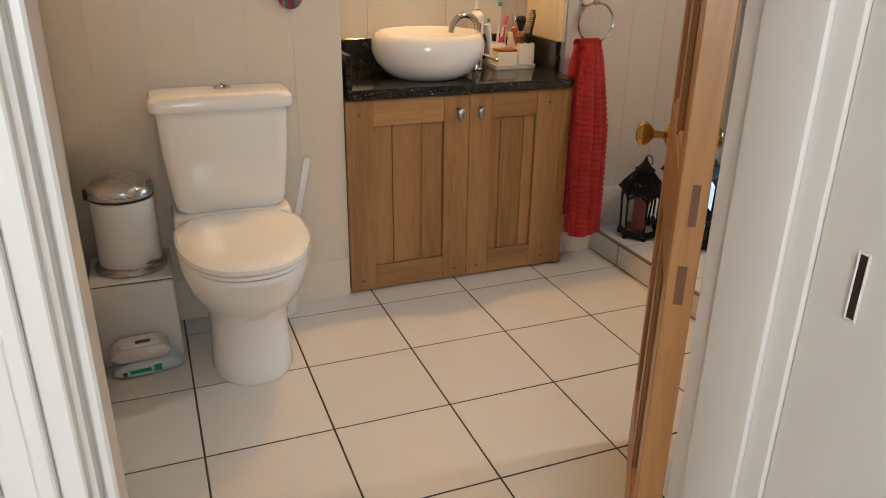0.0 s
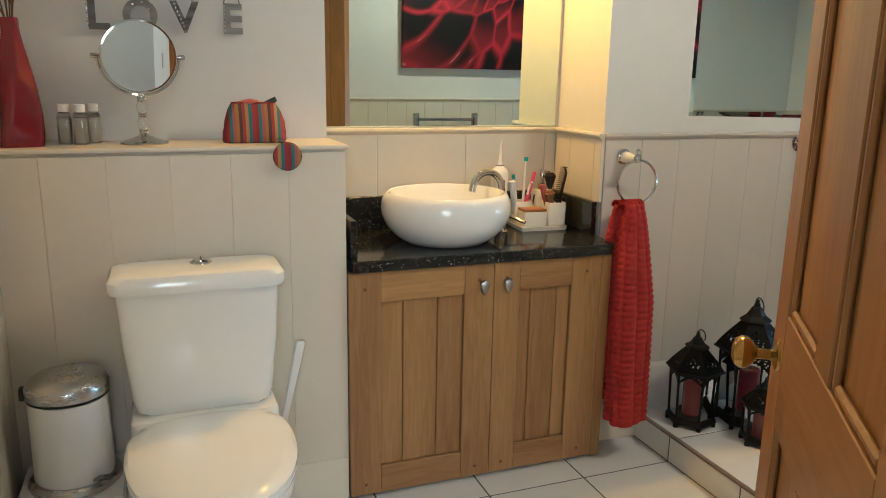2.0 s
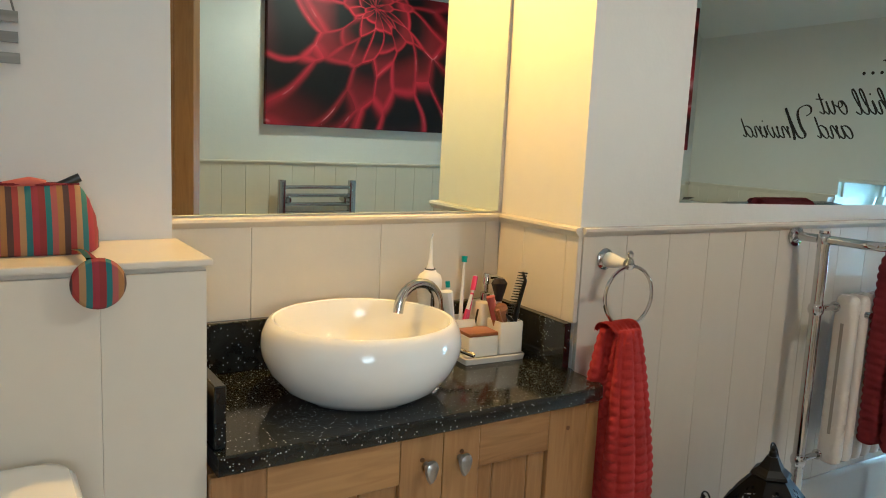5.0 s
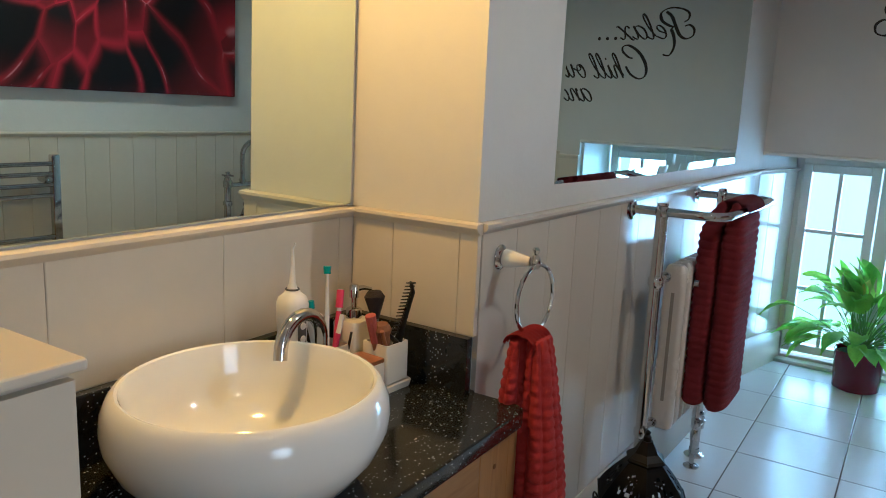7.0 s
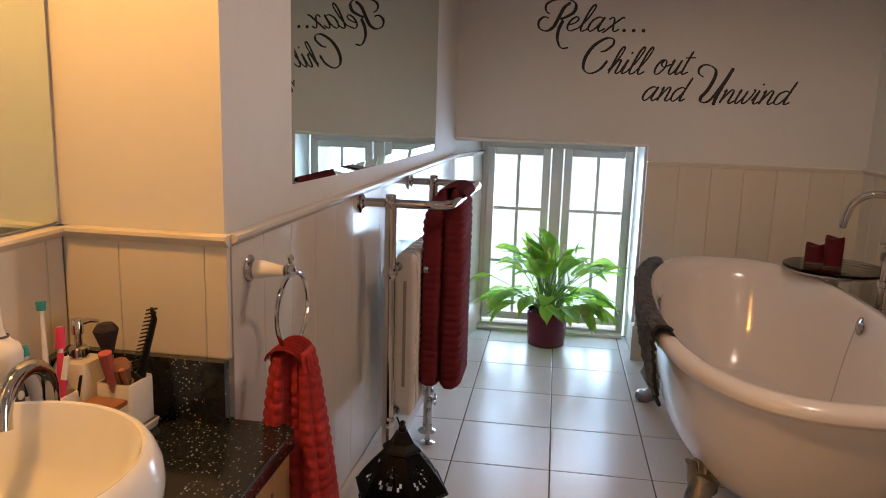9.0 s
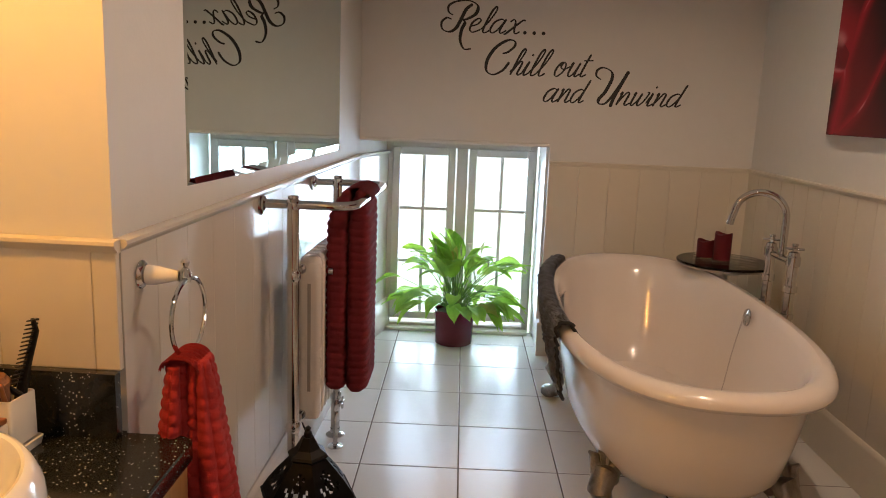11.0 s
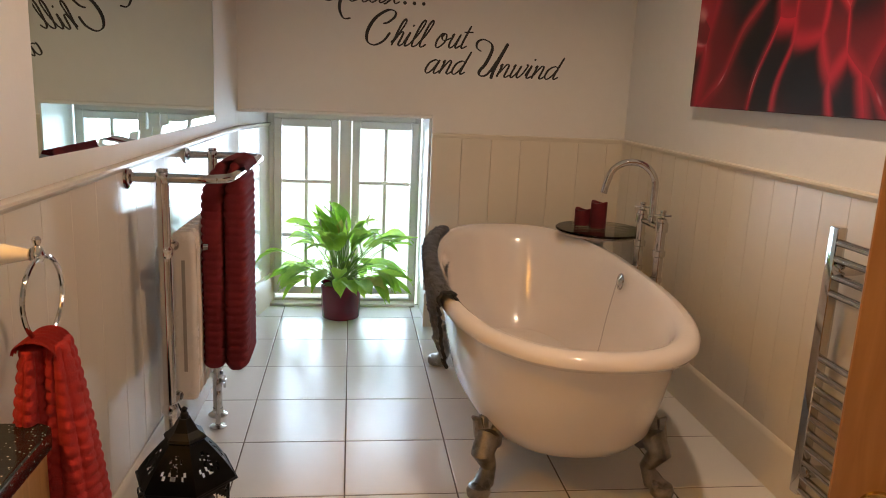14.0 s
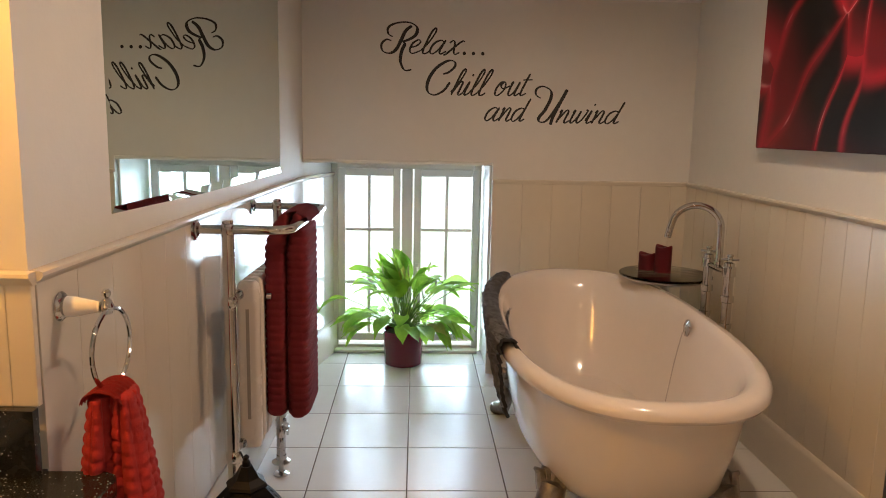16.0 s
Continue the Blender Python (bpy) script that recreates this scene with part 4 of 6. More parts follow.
# ---- mirrors ----
def plate_mirror(name, x0, x1, z0, z1, y, bev, label, yaw=0.0):
    """A wall mirror facing -y, its edges bevelled."""
    cx = (x0 + x1) / 2
    t = thing(name, (cx, y, z0), label, "mirror", rz=yaw)
    w, hgt = (x1 - x0) / 2, z1 - z0
    bm = B()
    f = [bm.verts.new(p) for p in ((-w + bev, -0.006, bev), (w - bev, -0.006, bev), (w - bev, -0.006, hgt - bev), (-w + bev, -0.006, hgt - bev))]
    o = [bm.verts.new(p) for p in ((-w, -0.0035, 0), (w, -0.0035, 0), (w, -0.0035, hgt), (-w, -0.0035, hgt))]
    bm.faces.new(f)
    for i in range(4):
        bm.faces.new((f[i], f[(i + 1) % 4], o[(i + 1) % 4], o[i]))
    part("glass", bm, MIRROR, t, smooth=False)
    part("backing", box(B(), -w, w, -0.0034, 0.0, 0.0, hgt), MIRROR_EDGE, t, "black mirror edge")
    return t


vanity_mirror = plate_mirror("vanity_mirror", 0.262, 1.137, DADO + 0.004, 1.925, 0.2195, 0.003, "large frameless mirror filling the wall above the basin")
vanity_mirror.rotation_euler.x = radians(0.45)          # its top leans a little into the room
plate_mirror("wall_mirror", 1.453, 3.112, 1.131, 1.90, -0.1278, 0.024, "large rectangular mirror on the grey wall above the dado rail", -1.65)

# ---- towel ring and hand towel ----


def towel_ring():
    r = thing("towel_ring", (1.213, NW[1] - 0.0145, 1.009), "chrome towel ring with a white ceramic stem on the boarded wall", "towel ring")
    R90 = Matrix.Rotation(radians(90), 4, 'X')
    part("wall_plate", lathe(B(), [(0, 0.012), (0.012, 0.011), (0.022, 0.006), (0.026, 0.002), (0.026, 0)], 28, m=R90), CHROME, r)
    part("stem", lathe(B(), [(0.012, 0.008), (0.0185, 0.012), (0.0175, 0.026), (0.0115, 0.055), (0.009, 0.066), (0.0105, 0.069)], 24, m=R90), CERAM, r, "white ceramic stem")
    part("finial", lathe(B(), [(0, -0.014), (0.008, -0.012), (0.0125, 0.0), (0.008, 0.012), (0.004, 0.016), (0.007, 0.021), (0.008, 0.026), (0.004, 0.031), (0, 0.032)], 18, (0, -0.079, 0)), CHROME, r)
    part("ring", tube(B(), arc((0.001, -0.083, -0.074), 0.070, 0, 352.5, 48, (0.9976, -0.07, 0)), 0.0042, 10, True), CHROME, r)
    return r


towel_ring()


def hand_towel():
    t = thing("hand_towel", (1.183, -0.206, 0.120), "red ribbed cotton hand towel bunched through the chrome ring", "towel")
    H = 0.748

    def fall(cx, cy, top, bot, r0x, r0y, r1x, r1y, lean, ph, cells):
        """A gathered fall of cloth: narrow where the ring holds it, in soft folds below."""
        def fn(u, v):
            z = top + (bot - top) * v
            g = min(1.0, v * 2.3) ** 0.7
            a = 2 * math.pi * u + 0.10 * math.sin(v * 5 + ph)
            fold = 1 + 0.14 * math.cos(3 * a + ph + 0.5 * math.sin(v * 4))
            turn = a * cells / (2 * math.pi)
            column = abs(math.sin(math.pi * turn)) ** 0.55                 # padded columns with a crease between
            rib = abs(math.sin((z / 0.021 + 0.21 * (int(turn) % 3)) * math.pi)) ** 0.6
            puff = (0.0080 * rib * (0.35 + 0.65 * column) - 0.0075 * (1 - column)) * (0.45 + 0.55 * g)
            rx, ry = (r0x + (r1x - r0x) * g) * fold + puff, (r0y + (r1y - r0y) * g) * fold + puff
            w = 0.004 * noise.noise(Vector((math.cos(a) * 2, math.sin(a) * 2 + ph, v * 6)))
            return (cx + rx * math.cos(a) + w, cy + ry * math.sin(a) + lean * v + w, z)
        bm = sheet(B(), fn, 120, 210, 0.0, True)
        bm.verts.ensure_lookup_table()
        n = 120
        bm.faces.new([bm.verts[i] for i in range(n)])
        bm.faces.new([bm.verts[i] for i in range(len(bm.verts) - n, len(bm.verts))])
        return bm
    part("front_fall", fall(0.004, -0.022, H, 0.022, 0.030, 0.014, 0.068, 0.050, -0.035, 0.4, 8), RED, t, angle=80)
    part("back_fall", fall(-0.010, 0.014, H - 0.004, 0.085, 0.030, 0.014, 0.072, 0.040, 0.012, 2.2, 8), RED, t, angle=80)
    part("gather", sheet(B(), lambda u, v: ((u - 0.5) * 0.078 * (1 + 0.15 * math.sin(math.pi * v)), 0.004 + 0.034 * math.cos(v * math.pi), H - 0.014 + 0.026 * math.sin(v * math.pi) + 0.0022 * math.sin(u * 40)), 40, 16, 0.012), RED, t, angle=80)


hand_towel()

# ---- towel radiator ----


def joint(bm, p, r=0.021):
    lathe(bm, [(0, -r * 1.35), (r * 0.75, -r * 1.3), (r * 0.8, -r * 0.95), (r * 0.72, -r * 0.85), (r, -r * 0.45), (r * 1.05, 0), (r, r * 0.45), (r * 0.72, r * 0.85), (r * 0.8, r * 0.95), (r * 0.75, r * 1.3), (0, r * 1.35)], 20, p)


def towel_radiator():
    t = thing("towel_radiator", (1.934, -0.223, ZU), "traditional chrome towel rail with a white column radiator inside", "towel radiator", rz=-1.6)
    W = 0.625
    z = lambda a: a - ZU
    for x in (0.0, W):
        bm = tube(B(), [(x, 0, 0.004), (x, 0, z(1.047))], 0.0165, 18)
        part("post", bm, CHROME, t)
        for zz in (z(0.850), z(0.405), z(0.255), z(1.047)):
            bm = B()
            joint(bm, (x, 0, zz), 0.019 if zz > 0.9 else 0.021)
            part("joint", bm, CHROME, t)
        part("foot", lathe(B(), [(0.034, 0), (0.035, 0.004), (0.028, 0.009), (0.019, 0.013), (0.018, 0.03)], 24, (x, 0, 0)), CHROME, t)
        s = B()
        tube(s, [(x, 0, z(1.047)), (x, 0.088, z(1.047))], 0.0125, 16)
        lathe(s, [(0.0125, 0.014), (0.020, 0.010), (0.022, 0.006), (0.031, 0.004), (0.032, 0)], 24, m=Matrix.Translation((x, 0.088, z(1.047))) @ Matrix.Rotation(radians(90), 4, 'X'))
        part("wall_stay", s, CHROME, t)
    for zz in (z(0.850), z(0.405)):
        for x, d in ((0.0, 1), (W, -1)):
            bm = tube(B(), [(x, 0, zz), (x + d * 0.10, 0, zz)], 0.009, 14)
            lathe(bm, [(0, -0.004), (0.014, -0.004), (0.016, 0.0), (0.014, 0.007), (0, 0.007)], 16, m=Matrix.Translation((x + d * 0.088, 0, zz)) @ Matrix.Rotation(radians(90), 4, 'Y'))
            part("radiator_link", bm, CHROME, t)
    r = 0.055
    pts = [(0, 0, z(1.047)), (0, -0.09, z(1.047))] + [(r - r * math.cos(radians(a)), -0.11 - r * math.sin(radians(a)), z(1.047)) for a in range(0, 91, 15)]
    pts += [(W - p[0], p[1], p[2]) for p in pts[::-1]]
    part("towel_rail", tube(B(), pts, 0.0125, 16), CHROME, t)
    n = 9
    base = None
    for i in range(n):
        x = 0.115 + i * 0.049
        if base is None:
            bm = loft(B(), [[(px, py - 0.022, zz) for px, py in rrect(w, d * 0.64, min(w, d) * 0.8)] for zz, w, d in
                            ((z(0.384), 0.010, 0.030), (z(0.391), 0.0185, 0.046), (z(0.41), 0.0215, 0.051), (z(0.44), 0.0215, 0.051), (z(0.47), 0.0175, 0.051), (z(0.81), 0.0175, 0.051), (z(0.835), 0.0215, 0.051), (z(0.862), 0.0215, 0.050), (z(0.878), 0.0175, 0.044), (z(0.886), 0.010, 0.030))])
            sec = part("radiator_section", bm, RADP, t, loc=(x, 0, 0))
            # Groove shade put in as greyer strips lying on the section's faces.
            gm = B()
            for yy in (-0.022,):
                for s in (-1, 1):
                    box(gm, min(s * 0.0173, s * 0.0181), max(s * 0.0173, s * 0.0181), yy - 0.005, yy + 0.005, z(0.475), z(0.805), 0.0003)
            slot = part("groove", gm, mat("radiator_shadow_groove", (0.34, 0.31, 0.28), 0.5), sec, "greyer strips for the shade in the column grooves")
            base = (sec, slot)
        else:
            o = new("radiator_section", base[0].data)
            o.parent, o.location = t, (x, 0, 0)
            g = new("groove", base[1].data)
            g.parent = o
            g["label"] = "greyer strips for the shade in the column grooves"
    v = B()
    vx = 0.525
    tube(v, [(vx, -0.02, 0.004), (vx, -0.02, z(0.36)), (vx, -0.005, z(0.395)), (vx, 0.0, z(0.405))], 0.0085, 12)
    lathe(v, [(0, 0.0), (0.012, 0.0), (0.014, 0.01), (0.014, 0.03), (0.011, 0.04), (0.016, 0.05), (0.016, 0.075), (0.010, 0.085), (0, 0.09)], 18, (vx, -0.02, 0.10))
    lathe(v, [(0.027, 0), (0.028, 0.004), (0.010, 0.008)], 20, (vx, -0.02, 0.001))
    part("valve", v, CHROME, t)
    h = B()
    tube(h, [(vx - 0.022, -0.045, z(0.268)), (vx + 0.022, -0.045, z(0.268))], 0.004, 8)
    tube(h, [(vx, -0.045, z(0.246)), (vx, -0.045, z(0.290))], 0.004, 8)
    tube(h, [(vx, -0.02, z(0.268)), (vx, -0.050, z(0.268))], 0.007, 10)
    part("valve_handle", h, CHROME, t)
    b = part("bleed_valve", tube(B(), [(0.12, -0.084 + 0.01, z(0.84)), (0.12, -0.098 + 0.01, z(0.84))], 0.010, 12), CHROME, t)
    return t


towel_radiator()


def bath_towel():
    t = thing("bath_towel", (2.236, -0.343, 0.452), "folded crimson ribbed bath towel draped over the chrome rail", "towel")
    top = 1.074 - 0.452

    def slab(y_out, y_in, x0, x1, z0, ph, side):
        """One hanging fold: a soft slab, its outer face ribbed, curving in to the rail at the top."""
        def fn(u, v):
            z = z0 + (top - z0) * v
            k = max(0.0, (v - 0.82) / 0.18)
            yo, yi = y_out * (1 - (0.75 if side > 0 else 0.06) * k ** 1.5), y_in * (1 - k) - 0.018 * k
            yc, hw = (yo + yi) / 2, abs(yo - yi) / 2 * math.sqrt(max(0.02, 1 - k ** 4))
            a = 2 * math.pi * u
            sx, sy = math.copysign(abs(math.cos(a)) ** 0.35, math.cos(a)), math.copysign(abs(math.sin(a)) ** 0.55, math.sin(a))
            rib = 0.0062 * abs(math.sin(z / 0.024 * math.pi + 0.3 * math.sin(u * 12))) ** 0.7
            low = min(1.0, v / 0.02) ** 0.5
            wav = 0.003 * math.sin(v * 9 + ph)
            return ((x0 + x1) / 2 + ((x1 - x0) / 2 * (0.97 + 0.03 * low) + rib * 0.4) * sx + wav, yc + (hw * (0.6 + 0.4 * low) + rib) * sy, z)
        n = 64
        bm = sheet(B(), fn, n, 170, 0.0, True)
        bm.verts.ensure_lookup_table()
        bm.faces.new([bm.verts[i] for i in range(n)])
        bm.faces.new([bm.verts[i] for i in range(len(bm.verts) - n, len(bm.verts))])
        return bm
    part("back_fold", slab(0.060, 0.003, -0.135, 0.115, 0.004, 0.3, 1), DARKRED, t, angle=80)
    part("front_fold", slab(-0.062, -0.003, -0.130, 0.120, -0.004, 1.6, -1), DARKRED, t, angle=80)
    part("top_fold", sheet(B(), lambda u, v: (-0.130 + 0.248 * u, 0.044 * math.cos(math.pi * v) - 0.026, top - 0.030 + 0.034 * math.sin(math.pi * v) + 0.0025 * abs(math.sin(v * 14))), 20, 30, 0.010), DARKRED, t, angle=80)


bath_towel()


# ---- lanterns ----
def lantern(x, y, r, hgt, rz, candle_r, candle_h, label):
    """A hexagonal pierced metal lantern; hgt to the top of its knob."""
    t = thing("lantern", (x, y, ZU), label, "lantern", "lanterns on the tiled step", rz)
    hexa = lambda rr, z, k=6: [(rr * math.cos(radians(60 * i)), rr * math.sin(radians(60 * i)), z) for i in range(k)]
    hb, hw, hr = 0.10 * hgt, 0.60 * hgt, 0.82 * hgt
    part("base", loft(B(), [hexa(r * 1.0, 0.012), hexa(r * 1.04, 0.016), hexa(r * 0.98, 0.030), hexa(r * 0.90, hb)]), BLACK, t, smooth=False)
    for i in range(6):
        a = radians(60 * i)
        fb = lathe(B(), [(0, 0), (0.008, 0), (0.008, 0.014), (0, 0.014)], 8, (r * 0.92 * math.cos(a), r * 0.92 * math.sin(a), 0))
        part("foot", fb, BLACK, t)
    for i in range(6):
        a = radians(60 * i)
        c, s = math.cos(a), math.sin(a)
        part("corner_post", tube(B(), [(r * 0.90 * c, r * 0.90 * s, hb), (r * 0.97 * c, r * 0.97 * s, hw)], 0.0045, 6), BLACK, t)
        p0, p1 = Vector((r * 0.90 * c, r * 0.90 * s, 0)), Vector((r * 0.90 * math.cos(a + radians(60)), r * 0.90 * math.sin(a + radians(60)), 0))
        bm = B()
        q = [p0.lerp(p1, 0.06) + Vector((0, 0, hb)), p0.lerp(p1, 0.94) + Vector((0, 0, hb)), (p0.lerp(p1, 0.94)) * 1.07 + Vector((0, 0, hw)), p0.lerp(p1, 0.06) * 1.07 + Vector((0, 0, hw))]
        bm.faces.new([bm.verts.new(v) for v in q])
        part("pane", bm, LPANE, t, smooth=False)
        # pierced band with an arched lower edge
        bm = B()
        nx, nz = 20, 9
        bandh = 0.115 * hgt
        o0, o1 = p0 * 1.095, p1 * 1.095
        grid = [[bm.verts.new(o0.lerp(o1, i2 / nx) + Vector((0, 0, hw - bandh * j / nz))) for i2 in range(nx + 1)] for j in range(nz + 1)]
        for j in range(nz):
            for k in range(nx):
                u = (k + 0.5) / nx
                arch = 0.28 + 0.9 * abs(u - 0.5) ** 1.3 * 2
                vv = (j + 0.5) / nz
                edge = abs(vv - arch) < 0.12
                if vv > arch + 0.12:
                    continue
                if not edge and j > 0 and (k % 3 == 1 and j % 2 == 1 or k % 3 != 1 and (k + j) % 4 == 2):
                    continue
                bm.faces.new((grid[j][k], grid[j][k + 1], grid[j + 1][k + 1], grid[j + 1][k]))
        bmesh.ops.delete(bm, geom=[v for v in bm.verts if not v.link_faces], context='VERTS')
        bmesh.ops.solidify(bm, geom=bm.faces[:], thickness=0.0012)
        part("pierced_band", bm, BLACK, t, smooth=False)
        # pierced roof facet
        bm = B()
        a0, a1 = p0 / 0.90 * 1.16, p1 / 0.90 * 1.16
        b0, b1 = p0 / 0.90 * 0.42, p1 / 0.90 * 0.42
        nx, nz = 16, 12
        grid = []
        for j in range(nz + 1):
            f = j / nz
            zz = hw + (hr - hw) * (f ** 0.82)
            grid.append([bm.verts.new((a0.lerp(b0, f)).lerp(a1.lerp(b1, f), i2 / nx) + Vector((0, 0, zz))) for i2 in range(nx + 1)])
        holes = {(6, 4), (9, 4), (7, 3), (8, 3), (7, 6), (8, 6), (6, 5), (9, 5), (4, 3), (11, 3), (3, 4), (12, 4), (7, 8), (8, 8), (5, 7), (10, 7)}
        for j in range(nz):
            for k in range(nx):
                if (k, j) not in holes:
                    bm.faces.new((grid[j][k], grid[j][k + 1], grid[j + 1][k + 1], grid[j + 1][k]))
        bmesh.ops.solidify(bm, geom=bm.faces[:], thickness=0.001)
        part("roof_panel", bm, BLACK, t, smooth=False)
    part("eave", tube(B(), hexa(r * 1.165, hw), 0.0035, 6, True), BLACK, t)
    cap = loft(B(), [hexa(r * 0.44, hr - 0.002), hexa(r * 0.50, hr + 0.004), hexa(r * 0.46, hr + 0.010), hexa(r * 0.30, hr + 0.05 * hgt), hexa(r * 0.14, hr + 0.115 * hgt)])
    part("cap", cap, BLACK, t, smooth=False)
    part("knob", lathe(B(), [(0, hr + 0.11 * hgt), (r * 0.10, hr + 0.115 * hgt), (r * 0.09, hr + 0.14 * hgt), (r * 0.05, hr + 0.15 * hgt), (r * 0.075, hr + 0.165 * hgt), (0, hgt)], 12), BLACK, t)
    part("ring", tube(B(), arc((r * 0.20, 0, hr + 0.115 * hgt), r * 0.25, -60, 200, 22, (1, 0, 0), (0, 0.35, 0.94)), 0.0022, 6), BLACK, t)
    c = thing("candle", (x, y, ZU + hb + 0.001), "plum red pillar candle inside the black lantern", "candle", "candles in the lanterns")
    part("wax", lathe(B(), [(0, 0), (candle_r, 0), (candle_r, candle_h - 0.004), (candle_r - 0.005, candle_h), (candle_r * 0.6, candle_h - 0.003), (0, candle_h - 0.005)], 28), WAX, c)
    part("wick", tube(B(), [(0, 0, candle_h - 0.004), (0.001, 0, candle_h + 0.008)], 0.001, 5), BLACKP, c)


lantern(1.455, -0.272, 0.083, 0.335, 12, 0.030, 0.130, "black pierced metal lantern holding a red candle")
lantern(1.645, -0.325, 0.105, 0.447, 22, 0.035, 0.150, "tall black pierced metal lantern holding a red candle")
lantern(1.575, -0.470, 0.062, 0.225, 6, 0.026, 0.085, "small black pierced metal lantern with a stubby candle")


# ---- bath ----
def bath(cx, cy, L, W, turn):
    t = thing("roll_top_bath", (cx, cy, ZU), "white roll-top bath on silver claw feet", "bath", rz=turn)
    N = 96

    def outline(sx, sy, z, lift=0.0):
        out = []
        for i in range(N):
            a = 2 * math.pi * i / N
            c, s = math.cos(a), math.sin(a)
            e = 2 / 2.55
            x = sx * math.copysign(abs(c) ** e, c)
            y = sy * math.copysign(abs(s) ** e, s)
            out.append((x, y, z + lift * max(0.0, x / (L / 2)) ** 2))
        return out
    rim = 0.560
    sx, sy = L / 2, W / 2
    prof = [(0.30, 0.20, 0.115), (0.55, 0.42, 0.118), (0.66, 0.58, 0.140), (0.72, 0.68, 0.200), (0.775, 0.755, 0.310), (0.82, 0.80, 0.420), (0.862, 0.84, 0.505), (0.885, 0.862, 0.535), (0.905, 0.875, 0.549), (0.935, 0.910, rim)]
    rings = [outline(sx * a, sy * b, z, 0.028 * (z / rim) ** 3) for a, b, z in prof]
    for a, dz in ((0.962, -0.001), (0.985, -0.008), (0.998, -0.021), (1.0, -0.032), (0.990, -0.043), (0.972, -0.049), (0.950, -0.050), (0.938, -0.052)):
        rings.append(outline(sx * a, sy * (a - 0.004 if a < 0.99 else a), rim + dz, 0.028))
    for a, b, z in ((0.925, 0.885, 0.490), (0.905, 0.865, 0.430), (0.87, 0.83, 0.330), (0.825, 0.785, 0.230), (0.765, 0.72, 0.178), (0.68, 0.62, 0.146), (0.56, 0.46, 0.133), (0.30, 0.20, 0.129)):
        rings.append(outline(sx * a, sy * b, z, 0.028 * (z / rim) ** 3))
    part("shell", loft(B(), rings), ENAMEL, t)
    for fx, fy in ((-0.535, 0.242), (-0.535, -0.242), (0.435, 0.290), (0.435, -0.290)):
        sxn, syn = math.copysign(1, fx), math.copysign(1, fy)
        bm = B()
        pts = [(-0.012, -0.012, 0.128), (0.002, 0.002, 0.160), (0.020, 0.014, 0.168), (0.036, 0.028, 0.128), (0.014, 0.008, 0.074), (0.030, 0.020, 0.036), (0.056, 0.040, 0.028)]
        f = part("claw_foot", tube(bm, pts, [0.016, 0.028, 0.033, 0.030, 0.020, 0.026, 0.023], 14), FOOT, t, "ornate antique silver claw foot", loc=(fx, fy, 0.0))
        f.scale = (sxn * 1.22, syn * 1.22, 1.08)
        b2 = lathe(B(), [(0, 0), (0.020, 0.002), (0.029, 0.012), (0.031, 0.026), (0.026, 0.040), (0.012, 0.047), (0, 0.048)], 18, (0.054, 0.036, -0.001))
        part("ball", b2, FOOT, f)
        lf = B()
        for k in range(5):
            a = radians(-60 + 30 * k)
            base = Vector((0.016, 0.010, 0.13))
            d = Vector((-math.cos(a) * 0.3 - 0.2, 0.55 * math.sin(a) - 0.25, 0.9)).normalized()
            tube(lf, [base, base + d * 0.045 + Vector((0.016, 0.014, 0)), base + d * 0.085 + Vector((0.008, 0.010, 0)), base + d * 0.10 + Vector((0.018, 0.02, -0.004))], [0.013, 0.017, 0.013, 0.005], 8)
        part("acanthus_leaf", lf, FOOT, f)
        lf = B()
        for k in range(3):
            a = radians(-40 + 40 * k)
            tube(lf, [(0.030, 0.018, 0.052), (0.050 + 0.016 * math.cos(a), 0.028 + 0.020 * math.sin(a), 0.040), (0.062 + 0.014 * math.cos(a), 0.036 + 0.024 * math.sin(a), 0.012), (0.058, 0.036 + 0.020 * math.sin(a), 0.003)], [0.007, 0.008, 0.006, 0.003], 8)
        part("toe", lf, FOOT, f)
    o = B()
    ox, oy, oz = 0.10, -sy * 0.812, 0.505
    lathe(o, [(0, 0.012), (0.010, 0.012), (0.014, 0.009), (0.024, 0.008), (0.032, 0.004), (0.033, 0)], 28, m=Matrix.Translation((ox, oy, oz)) @ Matrix.Rotation(radians(-84), 4, 'X'))
    ov = part("overflow", o, CHROME, t, "chrome overflow plate")
    ch = B()
    for k in range(34):
        s = k / 33
        p = Vector((ox + 0.012 * math.sin(s * 5) - 0.02 * s, oy + 0.018 + 0.055 * s + 0.02 * s * s, oz - 0.02 - 0.34 * s))
        box(ch, p.x - 0.0018, p.x + 0.0018, p.y - 0.0018, p.y + 0.0018, p.z - 0.0040, p.z + 0.0040)
    part("plug_chain", ch, CHROME, ov)
    return t


bath(2.545, -1.415, 1.790, 0.825, -2.0)


